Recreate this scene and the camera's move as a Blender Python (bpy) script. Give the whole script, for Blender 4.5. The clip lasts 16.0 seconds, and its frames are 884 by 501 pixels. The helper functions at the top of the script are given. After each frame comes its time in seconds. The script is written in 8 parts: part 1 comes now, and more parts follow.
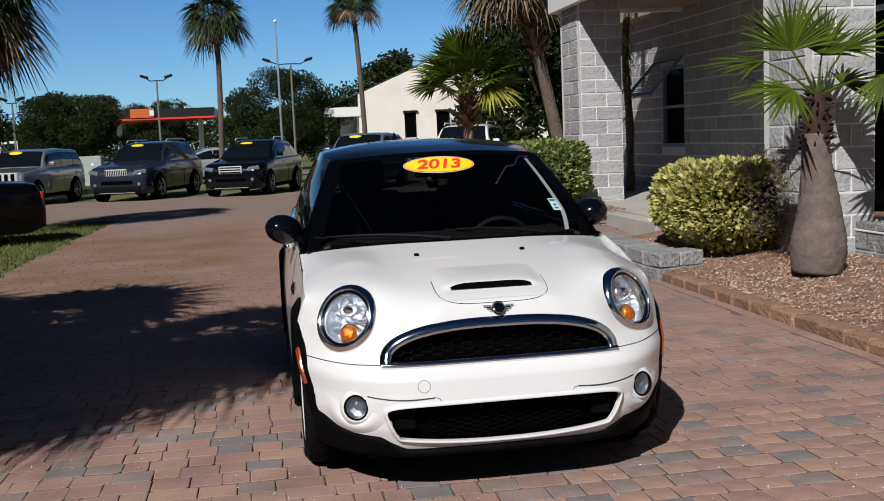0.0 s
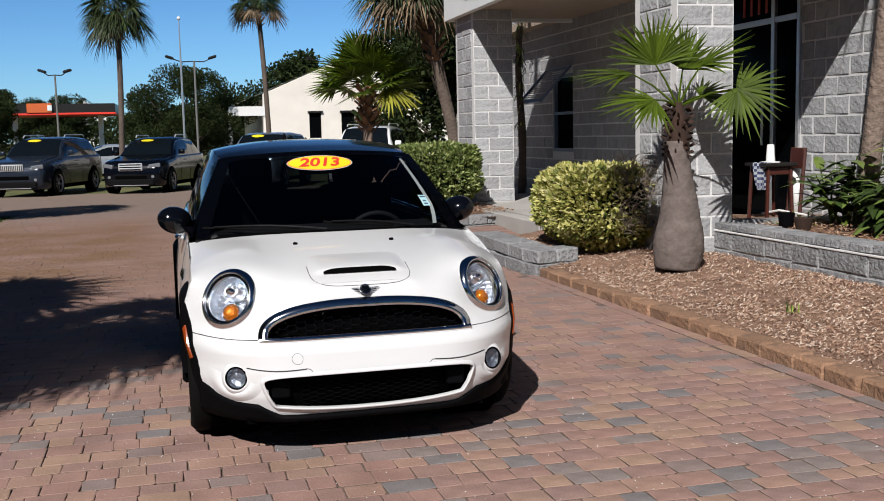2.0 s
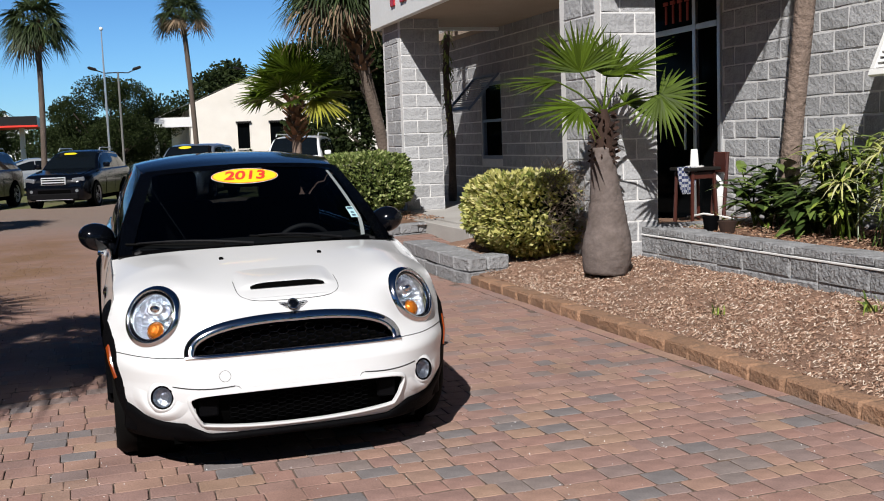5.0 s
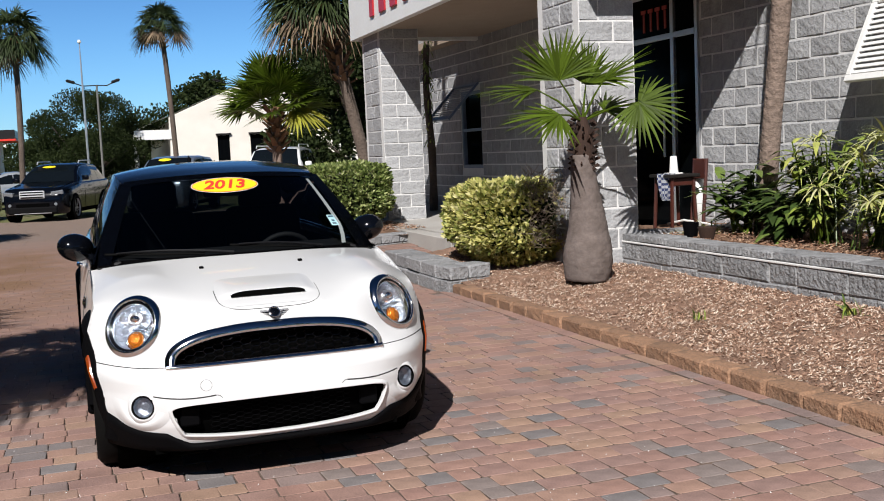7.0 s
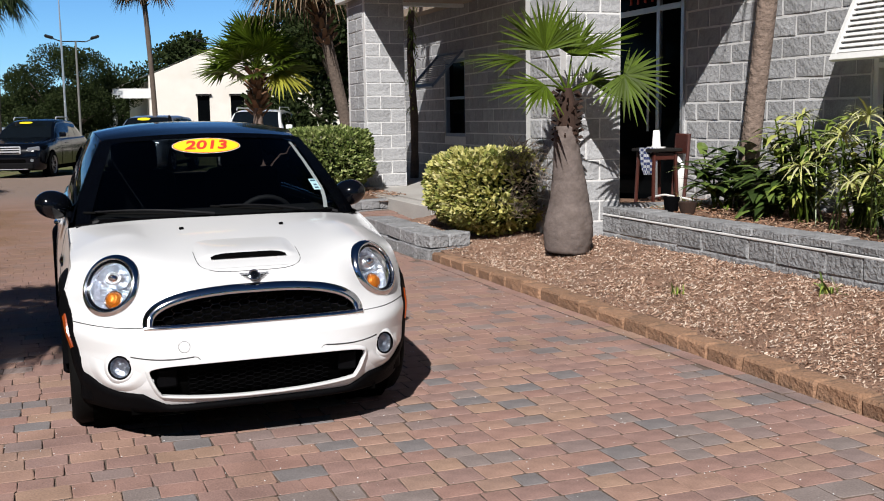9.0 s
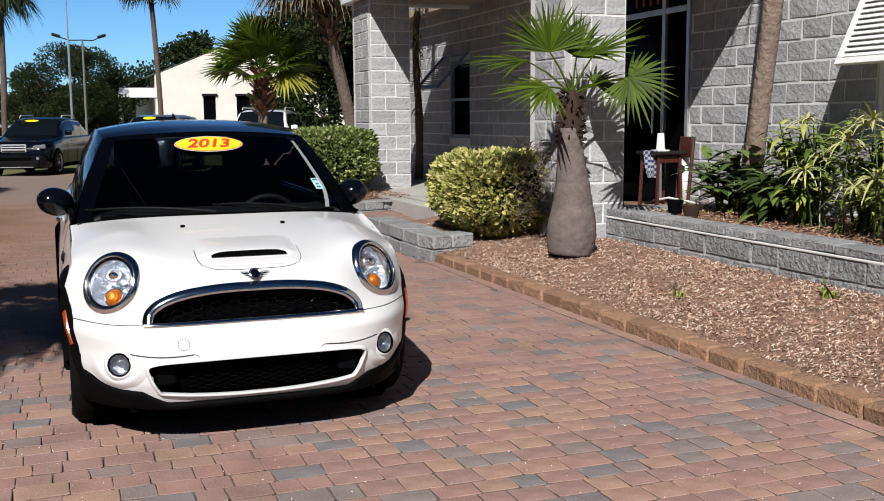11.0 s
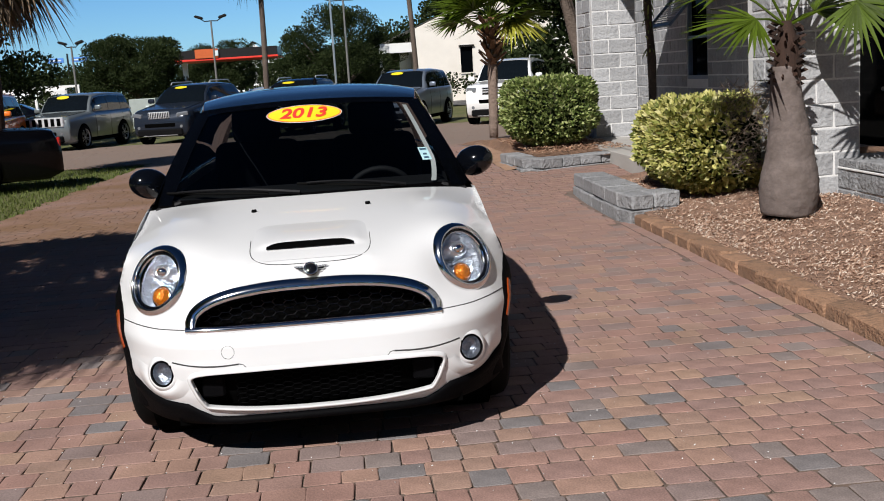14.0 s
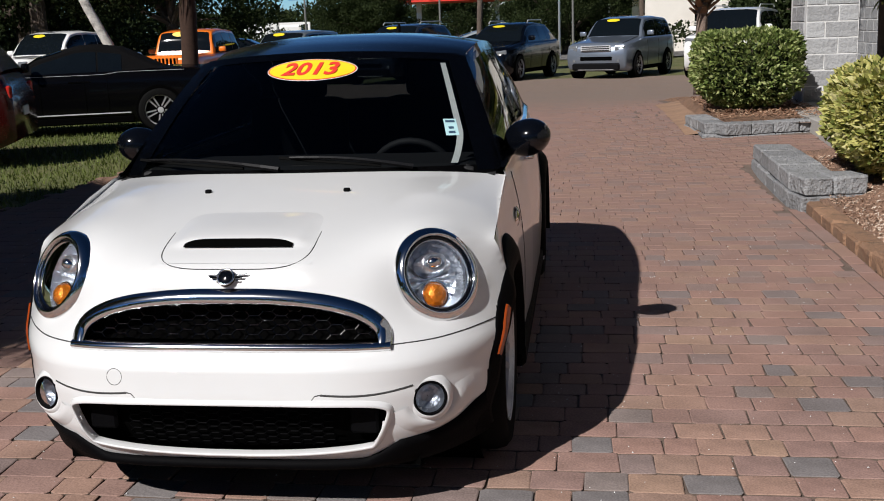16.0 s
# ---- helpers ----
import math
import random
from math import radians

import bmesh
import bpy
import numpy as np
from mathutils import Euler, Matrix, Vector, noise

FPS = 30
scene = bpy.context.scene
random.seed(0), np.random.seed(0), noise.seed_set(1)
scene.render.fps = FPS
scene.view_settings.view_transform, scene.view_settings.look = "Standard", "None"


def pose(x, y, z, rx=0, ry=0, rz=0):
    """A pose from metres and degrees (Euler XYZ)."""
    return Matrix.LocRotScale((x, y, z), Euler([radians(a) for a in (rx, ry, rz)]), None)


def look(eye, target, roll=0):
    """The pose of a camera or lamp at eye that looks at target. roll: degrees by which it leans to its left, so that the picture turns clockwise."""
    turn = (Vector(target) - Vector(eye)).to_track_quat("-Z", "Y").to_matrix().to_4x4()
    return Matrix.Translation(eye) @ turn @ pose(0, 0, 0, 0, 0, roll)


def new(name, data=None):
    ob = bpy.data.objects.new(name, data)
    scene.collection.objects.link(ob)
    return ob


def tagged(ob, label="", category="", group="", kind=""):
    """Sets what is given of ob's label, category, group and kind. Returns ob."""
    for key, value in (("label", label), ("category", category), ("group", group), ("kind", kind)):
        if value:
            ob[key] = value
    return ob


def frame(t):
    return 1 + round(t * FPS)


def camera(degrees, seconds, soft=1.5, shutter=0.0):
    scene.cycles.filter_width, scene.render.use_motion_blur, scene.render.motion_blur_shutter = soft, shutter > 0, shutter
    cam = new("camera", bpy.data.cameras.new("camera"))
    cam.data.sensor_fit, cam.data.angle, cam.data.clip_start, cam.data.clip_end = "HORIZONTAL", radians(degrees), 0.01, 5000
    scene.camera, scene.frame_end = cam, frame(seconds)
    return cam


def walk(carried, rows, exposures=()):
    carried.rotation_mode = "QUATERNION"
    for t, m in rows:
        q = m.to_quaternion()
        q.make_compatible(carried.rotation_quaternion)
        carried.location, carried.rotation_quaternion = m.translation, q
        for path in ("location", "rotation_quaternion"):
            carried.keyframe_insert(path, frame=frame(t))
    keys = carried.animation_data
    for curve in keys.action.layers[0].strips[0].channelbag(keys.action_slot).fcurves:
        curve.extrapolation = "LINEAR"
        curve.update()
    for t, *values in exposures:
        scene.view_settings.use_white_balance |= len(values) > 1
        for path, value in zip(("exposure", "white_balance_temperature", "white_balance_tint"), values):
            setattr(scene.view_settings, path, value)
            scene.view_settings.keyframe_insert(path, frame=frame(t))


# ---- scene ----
from mathutils.bvhtree import BVHTree

cam = camera(46.5, 16.0, soft=1.0)
PATH = [
    (0, (-0.885, -3.973, 1.426), (-0.557, -2.013, 1.202), -2.4),
    (0.5, (-0.864, -4.182, 1.421), (-0.433, -2.253, 1.114), -0.3),
    (1, (-0.798, -4.376, 1.418), (-0.419, -2.437, 1.104), 0.6),
    (1.5, (-0.803, -4.506, 1.427), (-0.33, -2.578, 1.191), 0.4),
    (2, (-0.831, -4.536, 1.422), (-0.326, -2.615, 1.196), -1.3),
    (2.5, (-0.818, -4.529, 1.429), (-0.238, -2.63, 1.193), -0.3),
    (3, (-0.807, -4.538, 1.432), (-0.214, -2.642, 1.2), -1.0),
    (3.5, (-0.81, -4.502, 1.436), (-0.218, -2.604, 1.215), -2.2),
    (4, (-0.801, -4.531, 1.436), (-0.189, -2.641, 1.207), -2.4),
    (6.5, (-0.808, -4.517, 1.426), (-0.164, -2.633, 1.237), -2.1),
    (7, (-0.802, -4.531, 1.417), (-0.137, -2.656, 1.221), -2.6),
    (7.5, (-0.812, -4.516, 1.418), (-0.144, -2.644, 1.197), -1.9),
    (8, (-0.817, -4.528, 1.415), (-0.182, -2.647, 1.177), -1.1),
    (8.5, (-0.816, -4.504, 1.414), (-0.116, -2.649, 1.155), -1.0),
    (11, (-0.796, -4.504, 1.404), (-0.103, -2.645, 1.149), -0.4),
    (11.5, (-0.79, -4.511, 1.424), (-0.085, -2.66, 1.149), -0.4),
    (12, (-0.75, -4.474, 1.398), (-0.061, -2.627, 1.06), -2.9),
    (12.5, (-0.559, -4.411, 1.417), (-0.155, -2.479, 1.095), -1.0),
    (13, (-0.337, -4.262, 1.408), (-0.04, -2.326, 1.005), -4.3),
    (13.5, (-0.132, -3.995, 1.425), (0.254, -2.074, 1.022), -4.2),
    (14, (0.166, -3.867, 1.43), (0.337, -1.904, 1.089), -3.7),
    (14.5, (0.348, -3.573, 1.413), (0.485, -1.608, 1.069), -3.8),
    (15, (0.547, -3.298, 1.415), (0.447, -1.343, 1.001), -3.5),
    (15.5, (0.825, -3.088, 1.414), (0.556, -1.16, 0.953), -2.5),
    (16, (1.032, -2.801, 1.417), (0.76, -0.865, 0.995), -2.0),
]
walk(cam, [(t, look(eye, target, roll)) for t, eye, target, roll in PATH], [(0, 0.1), (1, 0.28), (2.5, 0.27), (4, 0.32), (7, 0.45), (12, 0.43), (13.6, 0.38), (14, 0.29), (14.5, 0.19), (15, 0.16), (16, 0.17)])

# ---- world and sun ----
SUN_DIR = Vector((0.59, 0.985, -1.0)).normalized()
world = bpy.data.worlds.new("sky")
scene.world = world
world.use_nodes = True
wn = world.node_tree.nodes
sky = wn.new("ShaderNodeTexSky")
sky.sky_type = 'NISHITA'
sky.sun_disc = False
sky.sun_elevation = math.asin(-SUN_DIR.z)
sky.sun_rotation = math.atan2(-SUN_DIR.x, -SUN_DIR.y)
sky.air_density, sky.dust_density, sky.ozone_density = 1.0, 0.0, 6.0
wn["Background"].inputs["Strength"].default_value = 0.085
tint = wn.new("ShaderNodeMix")
tint.data_type, tint.blend_type = 'RGBA', 'MULTIPLY'
tint.inputs["Factor"].default_value = 1.0
tint.inputs["B"].default_value = (0.55, 0.84, 1.13, 1)
wl = world.node_tree.links
wl.new(sky.outputs["Color"], tint.inputs["A"])
# sky multiplied down towards the zenith to lessen fill light in the shade
coord, split, fall, zenith_dim = wn.new("ShaderNodeTexCoord"), wn.new("ShaderNodeSeparateXYZ"), wn.new("ShaderNodeMapRange"), wn.new("ShaderNodeMix")
zenith_dim.data_type, zenith_dim.blend_type = 'RGBA', 'MULTIPLY'
zenith_dim.inputs["Factor"].default_value = 1.0
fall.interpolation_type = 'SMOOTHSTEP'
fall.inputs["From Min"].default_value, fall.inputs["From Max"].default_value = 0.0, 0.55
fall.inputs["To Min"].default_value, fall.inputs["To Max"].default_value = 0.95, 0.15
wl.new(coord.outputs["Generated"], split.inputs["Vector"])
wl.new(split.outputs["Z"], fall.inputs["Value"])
wl.new(tint.outputs["Result"], zenith_dim.inputs["A"])
wl.new(fall.outputs["Result"], zenith_dim.inputs["B"])
wl.new(zenith_dim.outputs["Result"], wn["Background"].inputs["Color"])
sun_data = bpy.data.lights.new("sun", 'SUN')
sun_data.energy, sun_data.angle, sun_data.color = 5.0, radians(0.55), (1.0, 0.965, 0.935)
sun = new("sun", sun_data)
sun.matrix_world = look((0, 0, 30), Vector((0, 0, 30)) + SUN_DIR)

# ---- materials ----
def mat(name, color, rough=0.6, metal=0.0, vary=0.15, scale=6.0, fine=60.0, bump=0.0, bump_scale=80.0, coat=0.0,
        island=0.0, spec=0.5, stain=None, stain_amount=0.0, stain_scale=1.5, sheen=0.0, translucent=0.0, depth=0.01, objrand=0.0):
    """Procedural surface: base colour varied at two scales, optional stains, bump, and random shade per piece."""
    m = bpy.data.materials.new(name)
    m.use_nodes = True
    nt = m.node_tree
    N, L = nt.nodes, nt.links
    b = N["Principled BSDF"]
    b.inputs["Roughness"].default_value = rough
    b.inputs["Metallic"].default_value = metal
    b.inputs["Specular IOR Level"].default_value = spec
    b.inputs["Coat Weight"].default_value = coat
    b.inputs["Coat Roughness"].default_value = 0.03
    tc = N.new("ShaderNodeTexCoord")
    n1, n2 = N.new("ShaderNodeTexNoise"), N.new("ShaderNodeTexNoise")
    for n, s, d in ((n1, scale, 4), (n2, fine, 3)):
        n.inputs["Scale"].default_value = s
        n.inputs["Detail"].default_value = d
        L.new(tc.outputs["Object"], n.inputs["Vector"])
    add = N.new("ShaderNodeMath")
    add.operation = 'ADD'
    L.new(n1.outputs["Fac"], add.inputs[0])
    L.new(n2.outputs["Fac"], add.inputs[1])
    val = N.new("ShaderNodeMapRange")
    val.inputs["From Min"].default_value, val.inputs["From Max"].default_value = 0.6, 1.4
    val.inputs["To Min"].default_value, val.inputs["To Max"].default_value = 1 - vary, 1 + vary
    L.new(add.outputs[0], val.inputs["Value"])
    hsv = N.new("ShaderNodeHueSaturation")
    hsv.inputs["Color"].default_value = (*color, 1)
    out = val.outputs["Result"]
    if island or objrand:
        if island:
            g = N.new("ShaderNodeNewGeometry")
            rnd = g.outputs["Random Per Island"]
        else:
            g = N.new("ShaderNodeObjectInfo")
            rnd = g.outputs["Random"]
        amt = island or objrand
        mr = N.new("ShaderNodeMapRange")
        mr.inputs["To Min"].default_value, mr.inputs["To Max"].default_value = 1 - amt, 1 + amt
        L.new(rnd, mr.inputs["Value"])
        mul = N.new("ShaderNodeMath")
        mul.operation = 'MULTIPLY'
        L.new(out, mul.inputs[0])
        L.new(mr.outputs["Result"], mul.inputs[1])
        out = mul.outputs[0]
    L.new(out, hsv.inputs["Value"])
    col = hsv.outputs["Color"]
    if stain:
        ns = N.new("ShaderNodeTexNoise")
        ns.inputs["Scale"].default_value, ns.inputs["Detail"].default_value = stain_scale, 6
        L.new(tc.outputs["Object"], ns.inputs["Vector"])
        rp = N.new("ShaderNodeMapRange")
        rp.inputs["From Min"].default_value, rp.inputs["From Max"].default_value = 0.48, 0.68
        rp.inputs["To Max"].default_value = stain_amount
        L.new(ns.outputs["Fac"], rp.inputs["Value"])
        mx = N.new("ShaderNodeMix")
        mx.data_type = 'RGBA'
        L.new(rp.outputs["Result"], mx.inputs["Factor"])
        L.new(col, mx.inputs["A"])
        mx.inputs["B"].default_value = (*stain, 1)
        col = mx.outputs["Result"]
    L.new(col, b.inputs["Base Color"])
    if bump:
        nb = N.new("ShaderNodeTexNoise")
        nb.inputs["Scale"].default_value, nb.inputs["Detail"].default_value = bump_scale, 5
        L.new(tc.outputs["Object"], nb.inputs["Vector"])
        bp = N.new("ShaderNodeBump")
        bp.inputs["Strength"].default_value, bp.inputs["Distance"].default_value = bump, depth
        L.new(nb.outputs["Fac"], bp.inputs["Height"])
        L.new(bp.outputs["Normal"], b.inputs["Normal"])
    if translucent:
        tr = N.new("ShaderNodeBsdfTranslucent")
        L.new(col, tr.inputs["Color"])
        ms = N.new("ShaderNodeMixShader")
        ms.inputs["Fac"].default_value = translucent
        L.new(b.outputs["BSDF"], ms.inputs[1])
        L.new(tr.outputs["BSDF"], ms.inputs[2])
        L.new(ms.outputs["Shader"], N["Material Output"].inputs["Surface"])
    return m


def palette_mat(name, colors, rough=0.8, vary=0.2, scale=18.0, bump=0.4, bump_scale=70.0, by_object=False, depth=0.006, fine=140.0, translucent=0.0):
    """Pieces whose colour is drawn from a palette, one draw per piece."""
    m = mat(name, (1, 1, 1), rough, vary=vary, scale=scale, fine=fine, bump=bump, bump_scale=bump_scale, depth=depth, translucent=translucent)
    N, L = m.node_tree.nodes, m.node_tree.links
    hsv = next(n for n in N if n.type == 'HUE_SAT')
    ramp = N.new("ShaderNodeValToRGB")
    ramp.color_ramp.interpolation = 'CONSTANT'
    el = ramp.color_ramp.elements
    while len(el) < len(colors):
        el.new(0.5)
    for i, c in enumerate(colors):
        el[i].position, el[i].color = i / len(colors), (*c, 1)
    src = N.new("ShaderNodeObjectInfo" if by_object else "ShaderNodeNewGeometry")
    L.new(src.outputs["Random" if by_object else "Random Per Island"], ramp.inputs["Fac"])
    L.new(ramp.outputs["Color"], hsv.inputs["Color"])
    return m


def glass_mat(name, tint=(0.8, 0.85, 0.85), clear=0.7, rough=0.02, ior=1.5):
    """A thin pane: clear part lets light through unbent, the rest reflects by Fresnel."""
    m = bpy.data.materials.new(name)
    m.use_nodes = True
    N, L = m.node_tree.nodes, m.node_tree.links
    N.remove(N["Principled BSDF"])
    t, g, f, mx = N.new("ShaderNodeBsdfTransparent"), N.new("ShaderNodeBsdfGlossy"), N.new("ShaderNodeFresnel"), N.new("ShaderNodeMixShader")
    t.inputs["Color"].default_value = (*[c * clear for c in tint], 1)
    g.inputs["Roughness"].default_value = rough
    f.inputs["IOR"].default_value = ior
    L.new(f.outputs["Fac"], mx.inputs["Fac"])
    L.new(t.outputs["BSDF"], mx.inputs[1])
    L.new(g.outputs["BSDF"], mx.inputs[2])
    L.new(mx.outputs["Shader"], N["Material Output"].inputs["Surface"])
    return m


PAVER_COLORS = [(0.285, 0.175, 0.143), (0.255, 0.162, 0.14), (0.3, 0.19, 0.148), (0.265, 0.168, 0.142), (0.22, 0.165, 0.152), (0.275, 0.166, 0.138),
                (0.25, 0.163, 0.142), (0.172, 0.156, 0.155), (0.305, 0.2, 0.148), (0.265, 0.165, 0.139), (0.205, 0.168, 0.156), (0.28, 0.185, 0.145)]
M_PAVER = palette_mat("paver_clay", PAVER_COLORS, by_object=True, vary=0.42, scale=7.0)
M_PAVER_J = palette_mat("paver_clay_far", PAVER_COLORS, vary=0.42, scale=3.0)
PN, PL = M_PAVER_J.node_tree.nodes, M_PAVER_J.node_tree.links
plain = PN["Principled BSDF"].inputs["Base Color"].links[0].from_socket
place, axes, patchy = PN.new("ShaderNodeTexCoord"), PN.new("ShaderNodeSeparateXYZ"), PN.new("ShaderNodeTexNoise")
patchy.inputs["Scale"].default_value, patchy.inputs["Detail"].default_value = 0.9, 6
PL.new(place.outputs["Object"], axes.inputs["Vector"])
PL.new(place.outputs["Object"], patchy.inputs["Vector"])
spread = None
for socket, a, b, top in ((axes.outputs["X"], 0.0, -1.5, 1.0), (axes.outputs["Y"], 4.5, 7.5, 1.0), (axes.outputs["Y"], 17.0, 13.0, 1.0), (patchy.outputs["Fac"], 0.25, 0.6, 0.85)):
    ramp = PN.new("ShaderNodeMapRange")
    ramp.inputs["From Min"].default_value, ramp.inputs["From Max"].default_value, ramp.inputs["To Max"].default_value = a, b, top
    PL.new(socket, ramp.inputs["Value"])
    if spread is None:
        spread = ramp.outputs["Result"]
    else:
        mul = PN.new("ShaderNodeMath")
        mul.operation = 'MULTIPLY'
        PL.new(spread, mul.inputs[0])
        PL.new(ramp.outputs["Result"], mul.inputs[1])
        spread = mul.outputs[0]
tan_mix = PN.new("ShaderNodeMix")           # darker tan-brown mixed in patchily over the left of the drive
tan_mix.data_type = 'RGBA'
PL.new(spread, tan_mix.inputs["Factor"])
even, worn = PN.new("ShaderNodeMapRange"), PN.new("ShaderNodeMix")   # pavers worn to one even tone up the drive
even.inputs["From Min"].default_value, even.inputs["From Max"].default_value, even.inputs["To Max"].default_value = 0.5, 5.0, 0.72
PL.new(axes.outputs["Y"], even.inputs["Value"])
worn.data_type = 'RGBA'
PL.new(even.outputs["Result"], worn.inputs["Factor"])
PL.new(plain, worn.inputs["A"])
worn.inputs["B"].default_value = (0.245, 0.156, 0.128, 1)
PL.new(worn.outputs["Result"], tan_mix.inputs["A"])
tan_mix.inputs["B"].default_value = (0.165, 0.096, 0.05, 1)
far, lane_grey = PN.new("ShaderNodeMapRange"), PN.new("ShaderNodeMix")   # greyer tone mixed in towards the cross lane
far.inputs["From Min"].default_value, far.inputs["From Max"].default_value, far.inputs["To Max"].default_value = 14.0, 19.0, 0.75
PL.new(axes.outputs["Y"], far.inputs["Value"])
lane_grey.data_type = 'RGBA'
PL.new(far.outputs["Result"], lane_grey.inputs["Factor"])
PL.new(tan_mix.outputs["Result"], lane_grey.inputs["A"])
lane_grey.inputs["B"].default_value = (0.18, 0.145, 0.118, 1)
PL.new(lane_grey.outputs["Result"], PN["Principled BSDF"].inputs["Base Color"])
M_SAND = mat("joint_sand", (0.13, 0.094, 0.075), 0.95, vary=0.35, scale=9, fine=200, bump=0.5, bump_scale=300, depth=0.004)
M_SAND_RED = mat("red_joint_sand", (0.19, 0.122, 0.1), 0.95, vary=0.3, scale=9, fine=200)
M_GRASS_GROUND = mat("turf_soil", (0.09, 0.1, 0.027), 0.95, vary=0.45, scale=1.2, fine=40, bump=0.6, bump_scale=60, stain=(0.12, 0.09, 0.045), stain_amount=0.6, stain_scale=0.6, depth=0.02)
M_GRASS = mat("grass_blade", (0.1, 0.128, 0.024), 0.7, vary=0.3, island=0.4, translucent=0.3)
M_MULCH = mat("bark_mulch_soil", (0.27, 0.16, 0.108), 0.95, vary=0.5, scale=5, fine=120, bump=1.0, bump_scale=90, depth=0.03)
M_CHIP = palette_mat("bark_chip", [(0.44, 0.3, 0.215), (0.34, 0.205, 0.14), (0.52, 0.4, 0.31), (0.39, 0.255, 0.18), (0.19, 0.11, 0.072), (0.62, 0.52, 0.43), (0.28, 0.165, 0.11)], rough=0.9, bump=0.3)
M_DARKMULCH = mat("red_brown_mulch", (0.225, 0.128, 0.0788), 0.95, vary=0.5, scale=8, fine=120, bump=1.0, bump_scale=80, depth=0.03)
M_KERB = mat("tan_kerb_stone", (0.262, 0.15, 0.09), 0.9, vary=0.3, scale=8, fine=90, bump=0.8, bump_scale=45, objrand=0.18, depth=0.02, stain=(0.075, 0.0525, 0.0375), stain_amount=0.6, stain_scale=9)
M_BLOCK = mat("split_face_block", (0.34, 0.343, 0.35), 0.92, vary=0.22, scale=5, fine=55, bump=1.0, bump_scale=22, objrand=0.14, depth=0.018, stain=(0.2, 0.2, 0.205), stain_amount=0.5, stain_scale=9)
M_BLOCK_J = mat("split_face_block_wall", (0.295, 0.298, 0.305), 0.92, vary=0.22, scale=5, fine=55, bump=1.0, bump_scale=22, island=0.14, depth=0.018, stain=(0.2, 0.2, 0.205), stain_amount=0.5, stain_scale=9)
M_MORTAR = mat("pale_mortar", (0.62, 0.615, 0.605), 0.95, vary=0.12, scale=10, fine=150, bump=0.3)
M_RETAIN = mat("retaining_stone", (0.25, 0.253, 0.26), 0.92, vary=0.3, scale=6, fine=70, bump=1.0, bump_scale=30, objrand=0.15, depth=0.03, stain=(0.112, 0.112, 0.114), stain_amount=0.6, stain_scale=9)
M_CONCRETE = mat("walk_concrete", (0.375, 0.36, 0.338), 0.9, vary=0.15, scale=3, fine=90, bump=0.3, bump_scale=120, stain=(0.247, 0.225, 0.203), stain_amount=0.5)
M_WHITE_TRIM = mat("white_painted_trim", (0.702, 0.702, 0.684), 0.45, vary=0.06, scale=2, fine=30)
M_SOFFIT = mat("tan_stucco_soffit", (0.315, 0.247, 0.188), 0.9, vary=0.1, scale=3, fine=90, bump=0.3, bump_scale=150)
M_DARKMETAL = mat("dark_bronze_metal", (0.03, 0.027, 0.025), 0.4, 0.6, vary=0.2)
M_ALU = mat("pale_aluminium", (0.6, 0.61, 0.62), 0.35, 0.8, vary=0.1)
M_STUCCO = mat("cream_stucco", (0.702, 0.661, 0.594), 0.92, vary=0.08, scale=1.5, fine=60, bump=0.3, bump_scale=90, stain=(0.495, 0.441, 0.36), stain_amount=0.3, stain_scale=0.5)
M_ROOFTILE = mat("pale_roof_metal", (0.465, 0.45, 0.42), 0.6, vary=0.1, scale=2, fine=20)
M_DARKGLASS = mat("dark_window_glass", (0.002, 0.0025, 0.003), 0.06, vary=0.1, spec=0.01)
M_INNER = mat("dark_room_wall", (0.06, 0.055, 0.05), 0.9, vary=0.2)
M_BARK = mat("palm_bark", (0.0975, 0.0735, 0.0585), 0.95, vary=0.4, scale=4, fine=35, bump=1.0, bump_scale=18, depth=0.03, stain=(0.0975, 0.075, 0.06), stain_amount=0.6, stain_scale=5)
M_BARK_PALE = mat("pale_palm_bark", (0.188, 0.139, 0.112), 0.95, vary=0.35, scale=4, fine=35, bump=1.0, bump_scale=18, depth=0.03, stain=(0.112, 0.0825, 0.0638), stain_amount=0.6, stain_scale=6)
M_BARK_GREY = mat("smooth_grey_palm_bark", (0.128, 0.102, 0.092), 0.92, vary=0.25, scale=6, fine=30, bump=0.8, bump_scale=14, depth=0.02, stain=(0.085, 0.066, 0.056), stain_amount=0.7, stain_scale=7)
M_BOOT = mat("dry_frond_base", (0.165, 0.09, 0.0488), 0.9, vary=0.35, scale=10, fine=60, island=0.35)
M_BARK_WHITE = mat("whitish_palm_bark", (0.42, 0.4, 0.37), 0.92, vary=0.4, scale=7, fine=40, bump=0.9, bump_scale=12, depth=0.03, stain=(0.12, 0.11, 0.1), stain_amount=0.6, stain_scale=6)
M_RUST = mat("rust_fibre", (0.028, 0.0125, 0.007), 0.9, vary=0.4, scale=14, fine=80, island=0.4)
M_FROND = mat("fan_frond_green", (0.062, 0.096, 0.008), 0.4, spec=0.22, vary=0.2, scale=3, island=0.3, translucent=0.22)
M_FROND_DARK = mat("sabal_frond_green", (0.0375, 0.0562, 0.018), 0.5, vary=0.2, scale=3, island=0.4, translucent=0.22)
M_FROND_YELLOW = mat("yellowing_frond", (0.315, 0.315, 0.0375), 0.5, vary=0.2, island=0.25, translucent=0.35)
M_FROND_DRY = mat("dead_frond", (0.15, 0.105, 0.0638), 0.9, vary=0.3, island=0.4)
